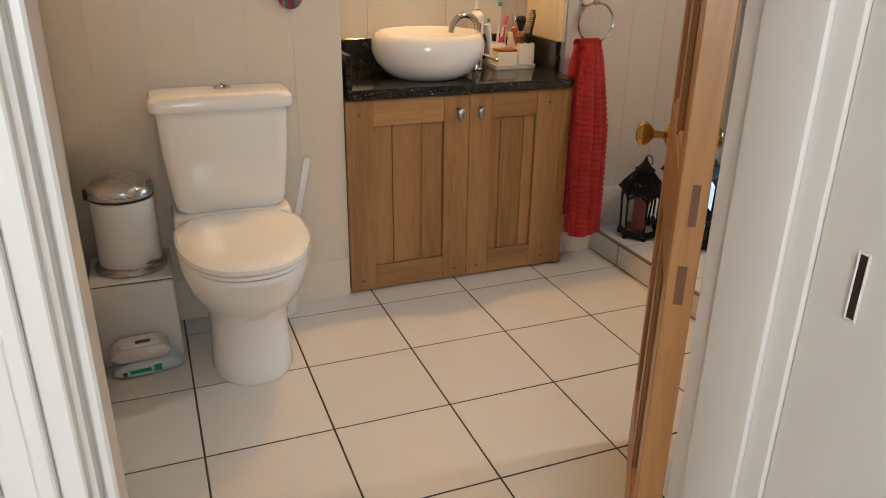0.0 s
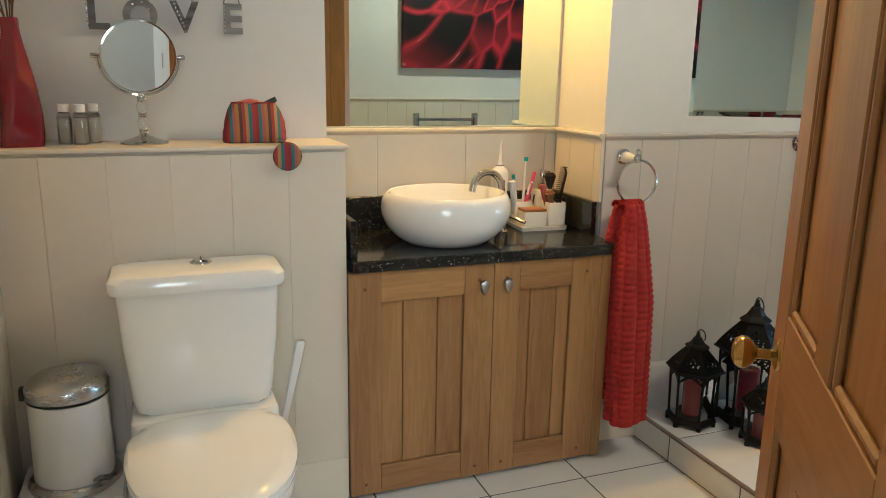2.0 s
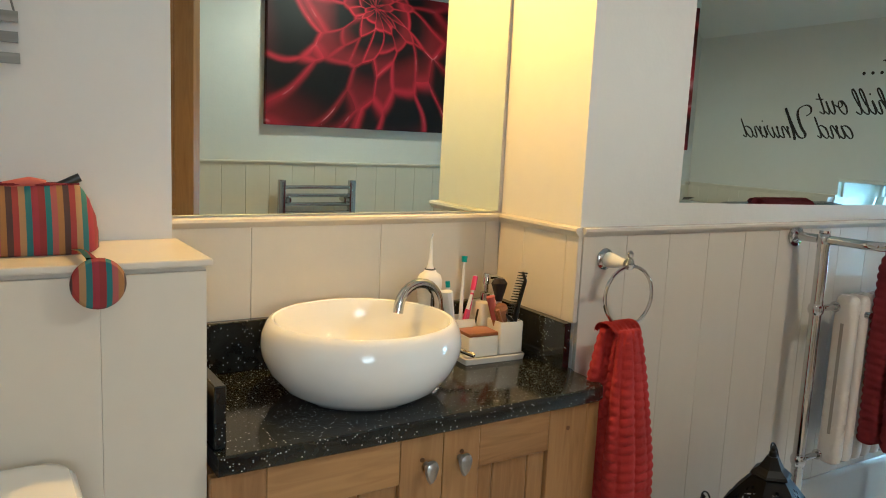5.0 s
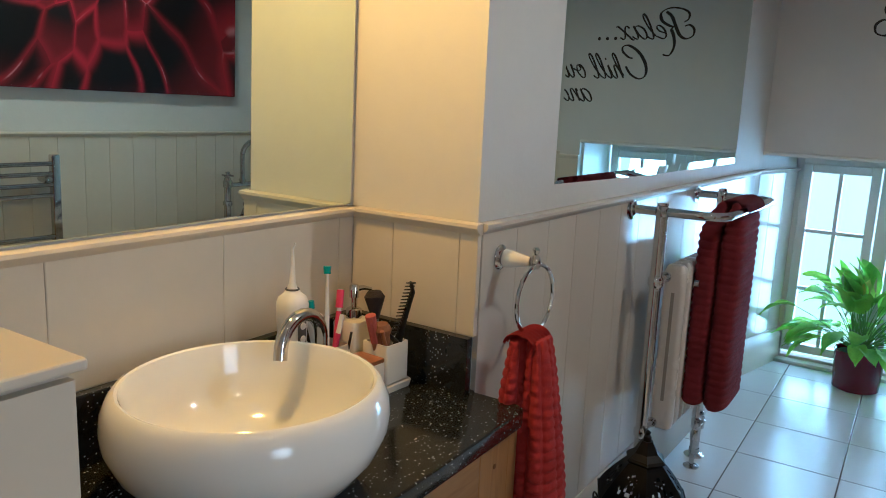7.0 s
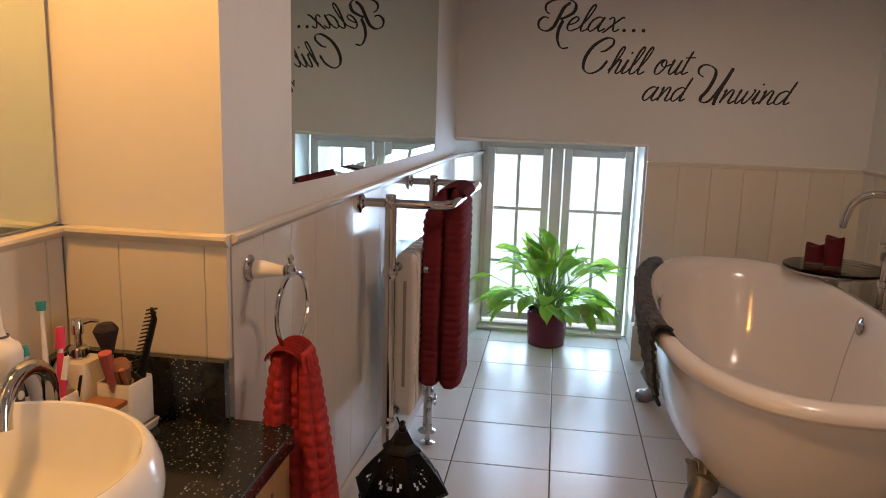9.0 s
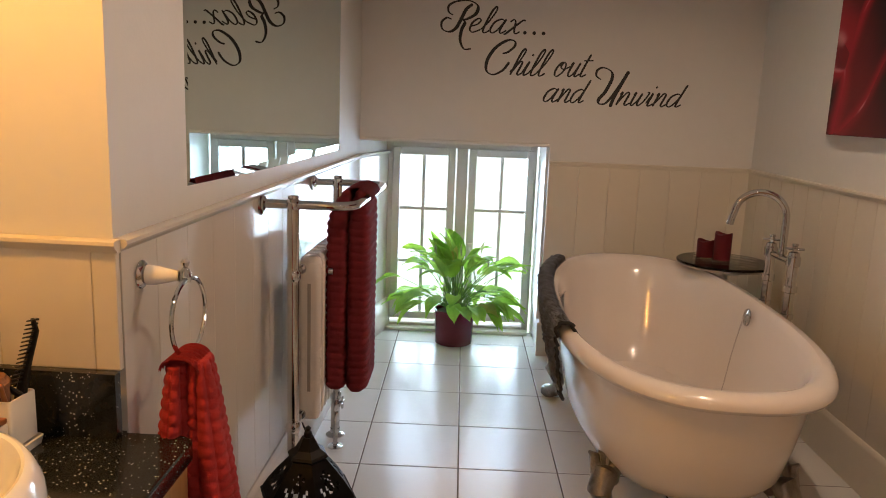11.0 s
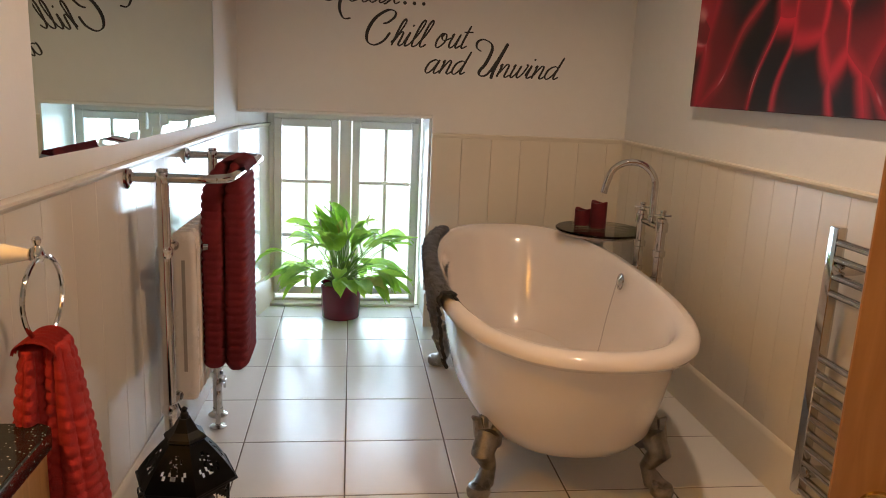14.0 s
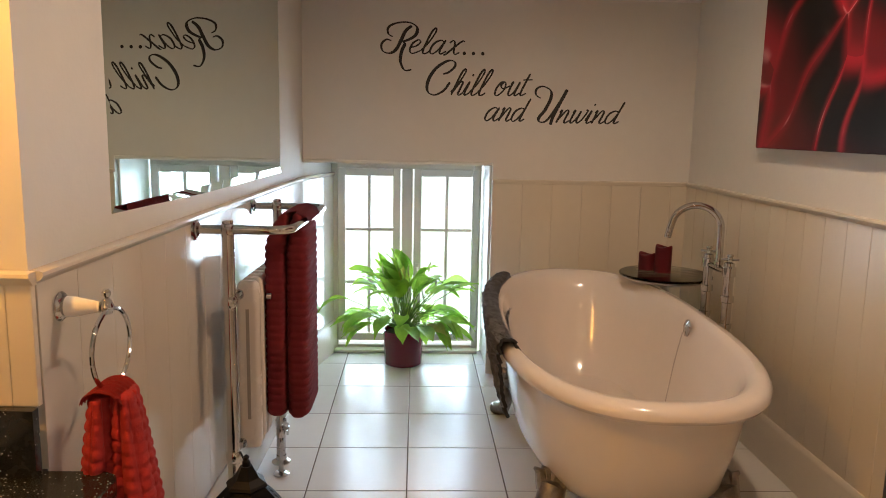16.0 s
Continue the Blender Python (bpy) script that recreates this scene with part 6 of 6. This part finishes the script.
def shaving_mirror():
    t = thing("pedestal_mirror", (-0.254, -0.085, LZ), "round chrome pedestal mirror with a clear stem on the ledge", "mirror", rz=7)
    part("base", lathe(B(), [(0, 0), (0.060, 0), (0.061, 0.003), (0.058, 0.006), (0.035, 0.013), (0.014, 0.021), (0.010, 0.026), (0, 0.026)], 44), CHROME, t)
    for z in (0.026, 0.068, 0.108):
        part("stem_ring", lathe(B(), [(0, z), (0.0105, z), (0.0125, z + 0.003), (0.0105, z + 0.006), (0.0125, z + 0.009), (0.0105, z + 0.012), (0, z + 0.012)], 20), CHROME, t)
    for z in (0.038, 0.080):
        part("clear_bead", lathe(B(), [(0, z), (0.010, z), (0.0145, z + 0.008), (0.0145, z + 0.020), (0.010, z + 0.028), (0, z + 0.028)], 20), CLEAR, t)
    cz, r = 0.222, 0.092
    part("yoke", tube(B(), arc((0, 0.004, cz), r + 0.006, 180, 360, 36), 0.0035, 8), CHROME, t)
    part("yoke_stem", tube(B(), [(0, 0.004, 0.118), (0, 0.004, cz - r - 0.004)], 0.006, 12), CHROME, t)
    for s in (-1, 1):
        part("pivot", lathe(B(), [(0, 0.018), (0.006, 0.017), (0.0065, 0.006), (0.004, 0.0), (0.004, -0.006)], 14, m=Matrix.Translation((s * (r + 0.004), 0, cz)) @ Matrix.Rotation(radians(90 * s), 4, 'Y')), CHROME, t)
    tilt = Matrix.Translation((0, 0, cz)) @ Matrix.Rotation(radians(90 + 6), 4, 'X')
    part("mirror_rim", lathe(B(), [(r - 0.004, 0.0055), (r, 0.005), (r + 0.001, 0), (r, -0.005), (r - 0.004, -0.0055), (r - 0.0045, 0)], 60, m=tilt), CHROME, t)
    part("mirror_face", lathe(B(), [(0, 0.003), (r - 0.004, 0.003)], 60, m=tilt), MIRROR_W, t, smooth=False)
    part("mirror_back", lathe(B(), [(0, -0.003), (r - 0.004, -0.003)], 60, m=tilt), STEEL, t, smooth=False)


shaving_mirror()


def wash_bag():
    t = thing("wash_bag", (0.030, -0.085, LZ), "striped canvas wash bag standing part open on the ledge", "bag")
    rings = []
    for z, w, d in ((0.0, 0.078, 0.034), (0.004, 0.084, 0.037), (0.03, 0.084, 0.038), (0.06, 0.078, 0.033), (0.085, 0.070, 0.024), (0.10, 0.062, 0.016), (0.106, 0.058, 0.012)):
        rings.append([(px + 0.004 * math.sin(py * 90 + z * 30), py + 0.002 * math.sin(px * 120), z + (0.003 * math.sin(px * 60) if z > 0.05 else 0)) for px, py in rrect(w, d, min(d * 0.9, 0.026), 6)])
    part("bag_body", loft(B(), rings, True, False), STRIPE, t)
    part("zip", tube(B(), [(px, py, 0.1065) for px, py in rrect(0.058, 0.012, 0.011, 6)], 0.0022, 6, True), DARKRED, t)
    part("lining", loft(B(), [[(px, py, 0.098) for px, py in rrect(0.055, 0.010, 0.009, 6)], [(px, py, 0.100) for px, py in rrect(0.055, 0.010, 0.009, 6)]]), WHITE, t)
    part("tube_of_cream", tube(B(), [(-0.045, -0.006, 0.104), (-0.01, -0.008, 0.110), (0.012, -0.006, 0.107)], [0.006, 0.008, 0.006], 12), PEARL, t)
    part("brush_end", tube(B(), [(0.020, -0.004, 0.098), (0.060, -0.008, 0.118)], 0.007, 12), BLACKP, t)


wash_bag()
purse = thing("round_purse", (0.095, -0.230, 1.006), "round striped canvas purse hanging over the ledge edge on a strap", "purse")
part("disc", lathe(B(), [(0, 0.012), (0.020, 0.011), (0.034, 0.006), (0.038, 0), (0.034, -0.006), (0.020, -0.009), (0, -0.009)], 36, m=Matrix.Translation((0, 0, 0.038)) @ Matrix.Rotation(radians(90), 4, 'X') @ Matrix.Rotation(radians(-32), 4, 'Z')), STRIPE, purse)
part("strap", sheet(B(), lambda u, v: (-0.006 + 0.014 * (u - 0.5) - 0.012 * v, (0.0 if v < 0.3 else 0.16 * (v - 0.3)) , 0.072 + 0.006 * math.sin(v * 3) + (0 if v > 0.3 else -0.02 * (0.3 - v))), 4, 14, 0.002), STRIPE, purse)


def love_sign():
    y = 0.016
    t = thing("love_sign", (-0.178, y, 1.36), "weathered grey wooden sign with hanging tin letters spelling LOVE", "wall sign")
    part("beam", box(B(), -0.227, 0.227, -0.009, 0.009, 0.120, 0.158, 0.003, 2), DRIFT, t)
    part("hanging_cord", tube(B(), [(-0.20, -0.004, 0.158), (-0.11, 0.0, 0.235), (0, 0.004, 0.318), (0.11, 0.0, 0.235), (0.20, -0.004, 0.158)], 0.0024, 6), DRIFT, t)
    for ch, x in (("L", -0.170), ("O", -0.066), ("V", 0.046), ("E", 0.170)):
        o = writing(ch, 0.108, Matrix.Translation((x, -0.010, 0.004)) @ Matrix.Rotation(radians(90), 4, 'X'), DRIFT, "tin_letter", t, 0.005, 0, 1, "", 'CENTER', 0.0035)
        r = B()
        for q in range(7):
            f = (q + 0.5) / 7
            px, pz = {"L": (x - 0.024, 0.075 * f + 0.004), "O": (x + 0.026 * math.cos(f * 6.28), 0.042 + 0.032 * math.sin(f * 6.28)), "V": (x - 0.027 + 0.026 * f, 0.078 - 0.068 * f), "E": (x - 0.022, 0.075 * f + 0.004)}[ch]
            lathe(r, [(0, 0.003), (0.0028, 0.002), (0.0034, 0)], 8, m=Matrix.Translation((px, -0.0155, pz)) @ Matrix.Rotation(radians(90), 4, 'X'))
        part("rivet", r, STEEL, o).matrix_basis = o.matrix_basis.inverted()
        part("letter_cord", tube(B(), [(x - 0.022, -0.010, 0.078), (x - 0.014, -0.014, 0.11), (x, -0.016, 0.150), (x + 0.014, -0.014, 0.11), (x + 0.022, -0.010, 0.078)], 0.0018, 6), DRIFT, t)
        st = B()
        for k in range(5):
            a = radians(72 * k)
            tube(st, [(x, -0.010, 0.142), (x + 0.009 * math.cos(a), -0.013, 0.142 + 0.009 * math.sin(a))], [0.004, 0.0015], 5)
        part("star_stud", st, STEEL, t)


love_sign()

# ---- things on the granite top ----
WZ = 0.7465


def opener(w, d, h, wall=0.004):
    """An open-topped ceramic pot."""
    bm = B()
    loft(bm, [[(px, py, z) for px, py in rrect(a, b, 0.005, 3)] for z, a, b in ((0, w, d), (h - 0.002, w, d), (h, w - 0.001, d - 0.001), (h, w - wall, d - wall), (h - 0.01, w - wall, d - wall), (0.006, w - wall, d - wall))])
    return bm


def vanity_set():
    t = thing("caddy_tray", (1.005, 0.088, WZ), "cream ceramic tray on the granite top", "tray", "ceramic vanity set", rz=-4)
    part("tray", loft(B(), [[(px, py, z) for px, py in rrect(w, d, 0.006, 3)] for z, w, d in ((0, 0.082, 0.078), (0.014, 0.085, 0.081), (0.016, 0.083, 0.079), (0.013, 0.079, 0.075))]), CADDY, t)
    up = WZ + 0.0165
    M = t.matrix_basis.copy()
    rz = -4

    def place(dx, dy):
        a = radians(rz)
        return (1.005 + dx * math.cos(a) - dy * math.sin(a), 0.088 + dx * math.sin(a) + dy * math.cos(a), up)
    j = thing("lidded_box", place(-0.032, -0.040), "cream ceramic box with a bamboo lid on the tray", "storage box", "ceramic vanity set", rz)
    part("box_body", opener(0.042, 0.033, 0.048), CADDY, j)
    part("lid", box(B(), -0.041, 0.041, -0.032, 0.032, 0.0482, 0.0575, 0.003, 2), BAMBOO, j, "bamboo lid")
    k = thing("brush_pot", place(0.047, -0.040), "square cream ceramic pot full of make-up brushes and a comb", "pot", "ceramic vanity set", rz)
    part("pot_body", opener(0.033, 0.033, 0.078), CADDY, k)
    b = thing("toothbrush_pot", place(-0.040, 0.036), "square cream ceramic pot holding toothbrushes", "pot", "ceramic vanity set", rz)
    part("pot_body", opener(0.036, 0.030, 0.072), CADDY, b)
    s = thing("soap_dispenser", place(0.038, 0.040), "cream ceramic soap dispenser with a chrome pump on the tray", "soap dispenser", "ceramic vanity set", rz)
    part("bottle", loft(B(), [[(px, py, z) for px, py in rrect(w, w, 0.010, 4)] for z, w in ((0, 0.030), (0.002, 0.032), (0.100, 0.032), (0.108, 0.029), (0.110, 0.016))]), CADDY, s)
    part("pump", lathe(B(), [(0, 0.108), (0.016, 0.108), (0.016, 0.128), (0.013, 0.131), (0.007, 0.133), (0.007, 0.152), (0.010, 0.153), (0.010, 0.176), (0.008, 0.179), (0, 0.180)], 22), CHROME, s, "chrome soap pump")
    part("nozzle", tube(B(), [(0, 0, 0.170), (0.022, -0.004, 0.170), (0.042, -0.008, 0.164)], [0.0065, 0.005, 0.0035], 10), CHROME, s)

    def stick(name, label, cat, group, base, top, pieces):
        base, top = Vector(base), Vector(top)
        o = thing(name, base, label, cat, group)
        d = top - base
        for pn, f0, f1, r0, r1, mt, fl in pieces:
            q = [d * (f0 + (f1 - f0) * i / 4) for i in range(5)]
            part(pn, tube(B(), q, [r0 + (r1 - r0) * i / 4 for i in range(5)], 10, flat=fl), mt, o)
        return o
    pb = place(-0.040, 0.036)
    zb = up + 0.010
    G = "toothbrushes in the ceramic pot"
    stick("electric_toothbrush", "white electric toothbrush with teal bristles", "toothbrush", G, (pb[0] + 0.006, pb[1] + 0.006, zb), (pb[0] + 0.022, pb[1] + 0.022, 0.985),
          [("handle", 0, 0.62, 0.0055, 0.0045, WHITE, 1), ("neck", 0.62, 0.93, 0.004, 0.003, WHITE, 1), ("bristles", 0.93, 1.0, 0.007, 0.008, TEAL, 1)])
    stick("toothbrush", "pink and white manual toothbrush", "toothbrush", G, (pb[0] + 0.004, pb[1] - 0.012, zb), (pb[0] + 0.052, pb[1] + 0.012, 0.935),
          [("handle", 0, 0.74, 0.0075, 0.006, PINK, 0.7), ("head", 0.74, 1.0, 0.0055, 0.0055, WHITE, 0.5), ("bristles", 0.78, 0.99, 0.009, 0.009, PINK, 0.6)])
    stick("toothbrush", "pale pink plastic toothbrush", "toothbrush", G, (pb[0] - 0.010, pb[1] - 0.014, zb), (pb[0] + 0.020, pb[1] - 0.020, 0.895),
          [("handle", 0, 0.7, 0.008, 0.006, PINK, 0.7), ("head", 0.7, 1.0, 0.0055, 0.005, WHITE, 0.7)])
    stick("electric_toothbrush", "white electric toothbrush with a teal tip", "toothbrush", G, (pb[0] - 0.016, pb[1] + 0.010, zb), (pb[0] - 0.028, pb[1] + 0.018, 0.925),
          [("handle", 0, 0.72, 0.006, 0.005, WHITE, 1), ("tip", 0.9, 1.0, 0.006, 0.006, TEAL, 1), ("neck", 0.72, 0.9, 0.004, 0.004, WHITE, 1)])
    stick("pen", "thin dark pencil leaning in the pot", "pencil", G, (pb[0] + 0.026, pb[1] - 0.020, zb), (pb[0] + 0.030, pb[1] - 0.036, 0.860), [("barrel", 0, 1, 0.0035, 0.0025, BLACKP, 1)])
    o = stick("toothpaste_tube", "white crumpled toothpaste tube with a red cap", "toothpaste", "", (pb[0] - 0.022, pb[1] - 0.012, zb), (pb[0] - 0.046, pb[1] - 0.006, 0.905),
              [("tube_body", 0.2, 1.0, 0.013, 0.021, WHITE, 0.6), ("cap", 0.05, 0.2, 0.008, 0.012, PINK, 1)])
    kb = place(0.047, -0.040)
    G = "make-up brushes in the ceramic pot"
    stick("makeup_brush", "black-bristled powder brush with a steel ferrule", "make-up brush", G, (kb[0] - 0.006, kb[1] + 0.016, zb), (kb[0] - 0.002, kb[1] + 0.030, 0.937),
          [("handle", 0, 0.42, 0.005, 0.006, BLACKP, 1), ("ferrule", 0.42, 0.66, 0.0065, 0.0075, STEEL, 1), ("bristles", 0.66, 0.93, 0.0075, 0.021, BRISTLE, 1), ("bristle_crown", 0.93, 1.0, 0.021, 0.013, BRISTLE, 1)])
    stick("makeup_brush", "wooden blusher brush with rose bristles", "make-up brush", G, (kb[0] - 0.014, kb[1], zb), (kb[0] - 0.044, kb[1] + 0.006, 0.900),
          [("handle", 0, 0.55, 0.0045, 0.007, BAMBOO, 1), ("bristles", 0.55, 1.0, 0.008, 0.011, PEARL, 1)])
    stick("makeup_brush", "round tan-bristled kabuki brush", "make-up brush", G, (kb[0] - 0.004, kb[1] - 0.006, zb), (kb[0] - 0.022, kb[1] - 0.004, 0.880),
          [("handle", 0, 0.5, 0.006, 0.009, BLACKP, 1), ("bristles", 0.5, 0.9, 0.012, 0.020, TAN, 1), ("bristle_crown", 0.9, 1.0, 0.020, 0.014, TAN, 1)])
    stick("makeup_brush", "slim wooden brush leaning in the pot", "make-up brush", G, (kb[0] + 0.006, kb[1] - 0.014, zb), (kb[0] - 0.040, kb[1] - 0.020, 0.872), [("handle", 0, 1, 0.003, 0.0045, BAMBOO, 1)])
    # comb: spine, handle and teeth
    base, top = Vector((kb[0] + 0.004, kb[1] - 0.004, zb)), Vector((kb[0] + 0.016, kb[1] - 0.056, 0.966))
    c = thing("comb", base, "black plastic wide-toothed comb standing in the pot", "comb")
    d = (top - base)
    dn = d.normalized()
    side = Vector((-0.92, 0.22, 0.10)).normalized()
    side = (side - dn * side.dot(dn)).normalized()
    part("spine", tube(B(), [d * 0.05, d * 0.35 + side * -0.002, d * 0.6, d * 0.9, d * 1.0 + side * 0.012], [0.006, 0.010, 0.007, 0.006, 0.004], 8, flat=0.6), BLACKP, c)
    for i in range(16):
        p = d * (0.46 + 0.53 * i / 15)
        part("tooth", tube(B(), [p, p + side * 0.024], [0.0022, 0.0012], 5), BLACKP, c)
    part("guard", tube(B(), [d * 0.34, d * 0.40 + side * 0.018, d * 0.44 + side * 0.026], [0.009, 0.007, 0.003], 8, flat=0.6), BLACKP, c)


vanity_set()


def flosser():
    t = thing("water_flosser", (0.884, 0.140, WZ), "white cordless water flosser with grey buttons beside the basin tap", "water flosser")
    part("body", loft(B(), [[(px, py, z) for px, py in rrect(w, w * 0.9, w * 0.8, 6)] for z, w in ((0, 0.026), (0.004, 0.028), (0.06, 0.027), (0.13, 0.027), (0.165, 0.029), (0.185, 0.030), (0.198, 0.026), (0.206, 0.016), (0.212, 0.012))]), WHITE, t)
    part("seam_ring", lathe(B(), [(0.012, 0.211), (0.0135, 0.212), (0.0135, 0.214), (0.012, 0.215)], 20), GREY, t)
    part("button_panel", box(B(), -0.010, 0.010, -0.0275, -0.0235, 0.095, 0.165, 0.003, 3), GREY, t, "grey button panel")
    for z in (0.122, 0.147):
        part("button", lathe(B(), [(0, 0.002), (0.0065, 0.0015), (0.007, 0)], 18, m=Matrix.Translation((0, -0.0275, z)) @ Matrix.Rotation(radians(90), 4, 'X')), WHITE, t)
    part("jet_tip", tube(B(), [(0, 0, 0.212), (0, 0, 0.225), (0.001, 0, 0.27), (0.001, 0.001, 0.288), (0.001, -0.006, 0.300)], [0.0105, 0.006, 0.003, 0.0022, 0.002], 10), WHITE, t)


flosser()

# ---- boards, one by one ----
boards(wall_recess, (0.262, 0.22), (1.138, 0.22), 0.860, DB, (0.20, 0.32, 0.31, 0.06), PAINT)
boards(wall_north, (1.1495, 0.208), (1.1412, -0.110), 0.860, DB, (0.110, 0.165, 0.045), PAINT)
boards(ledge, (-0.600, -0.196), (0.255, -0.196), 0.0, 1.050, (0.107, 0.148), PAINT, 0.012, 0.0008)
boards(ledge, (0.255, -0.190), (0.255, 0.205), 0.860, 1.050, (0.22, 0.25), PAINT, 0.004)
boards(wall_west, (-0.612, -1.92), (-0.612, -0.196), 0.0, DB, (0.148,), PAINT)
boards(wall_north, (1.144, NW[1]), NE, 0.0, DB, (0.138, 0.146), PAINT_N, 0.012, 0.0015)
boards(wall_north, (3.572, NE[1] - 0.001), (XW, -0.268), ZU, DB, (0.146,), PAINT_N)
boards(wall_east, (XE, -1.100), (XE, -2.080), ZU, DB, (0.148,), PAINT)
boards(wall_south, (XE - 0.012, -2.082), (0.47, -2.082), 0.0, DB, (0.128,), PAINT)

# ---- tiles, one by one ----
_tcache = {}


def tile(parent, x0, x1, y0, y1, z, gap=0.0055, h=0.0072):
    x0, x1, y0, y1 = x0 + gap / 2, x1 - gap / 2, y0 + gap / 2, y1 - gap / 2
    if x1 - x0 < 0.01 or y1 - y0 < 0.01:
        return
    key = (round(x1 - x0, 3), round(y1 - y0, 3))
    if key not in _tcache:
        w, d = key
        bm = box(B(), -w / 2, w / 2, -d / 2, d / 2, -h, 0)
        es = [e for e in bm.edges if all(v.co.z > -1e-6 for v in e.verts)]
        bmesh.ops.bevel(bm, geom=es, offset=0.0018, segments=2, profile=0.5, affect='EDGES')
        bmesh.ops.recalc_face_normals(bm, faces=bm.faces)
        me = bpy.data.meshes.new("tile")
        bm.to_mesh(me)
        bm.free()
        me.materials.append(TILE)
        me.shade_smooth()
        me.set_sharp_from_angle(angle=radians(20))
        _tcache[key] = me
    o = new("tile", _tcache[key])
    o.parent = parent
    o.location = ((x0 + x1) / 2, (y0 + y1) / 2, z)


for i in range(-2, 4):
    for j in range(0, 7):
        tile(floor_low, max(i * T, -0.70), (i + 1) * T - (0.005 if i == 3 else 0), max(-(j + 1) * T, -2.06), -j * T - (0.12 if j == 0 else 0), 0.0)
xs = [1.337] + [1.635 + k * 0.3515 for k in range(0, 7)] + [3.985]
ys = [-0.020 - m * 0.343 for m in range(0, 7)]
for xa, xb in zip(xs, xs[1:]):
    for ya, yb in zip(ys, ys[1:]):
        tile(floor_up, xa, xb, max(yb, -2.08), ya - (0.085 if ya > -0.1 else 0), ZU, 0.0045)
for j in range(0, 6):
    y1, y0 = -j * T - (0.13 if j == 0 else 0), max(-(j + 1) * T, -2.07)
    k = part("kerb_tile", box(B(), 1.3245, 1.3325, y0 + 0.0025, y1 - 0.0025, 0.002, ZU - 0.008, 0.0012), TILE, floor_up)
structure("step_trim", box(B(), 1.3240, 1.3372, -2.07, -0.142, ZU - 0.0075, ZU + 0.0008, 0.001), mat("taupe_edge_trim", (0.20, 0.15, 0.13), 0.45), "taupe plastic edge trim along the tiled step")
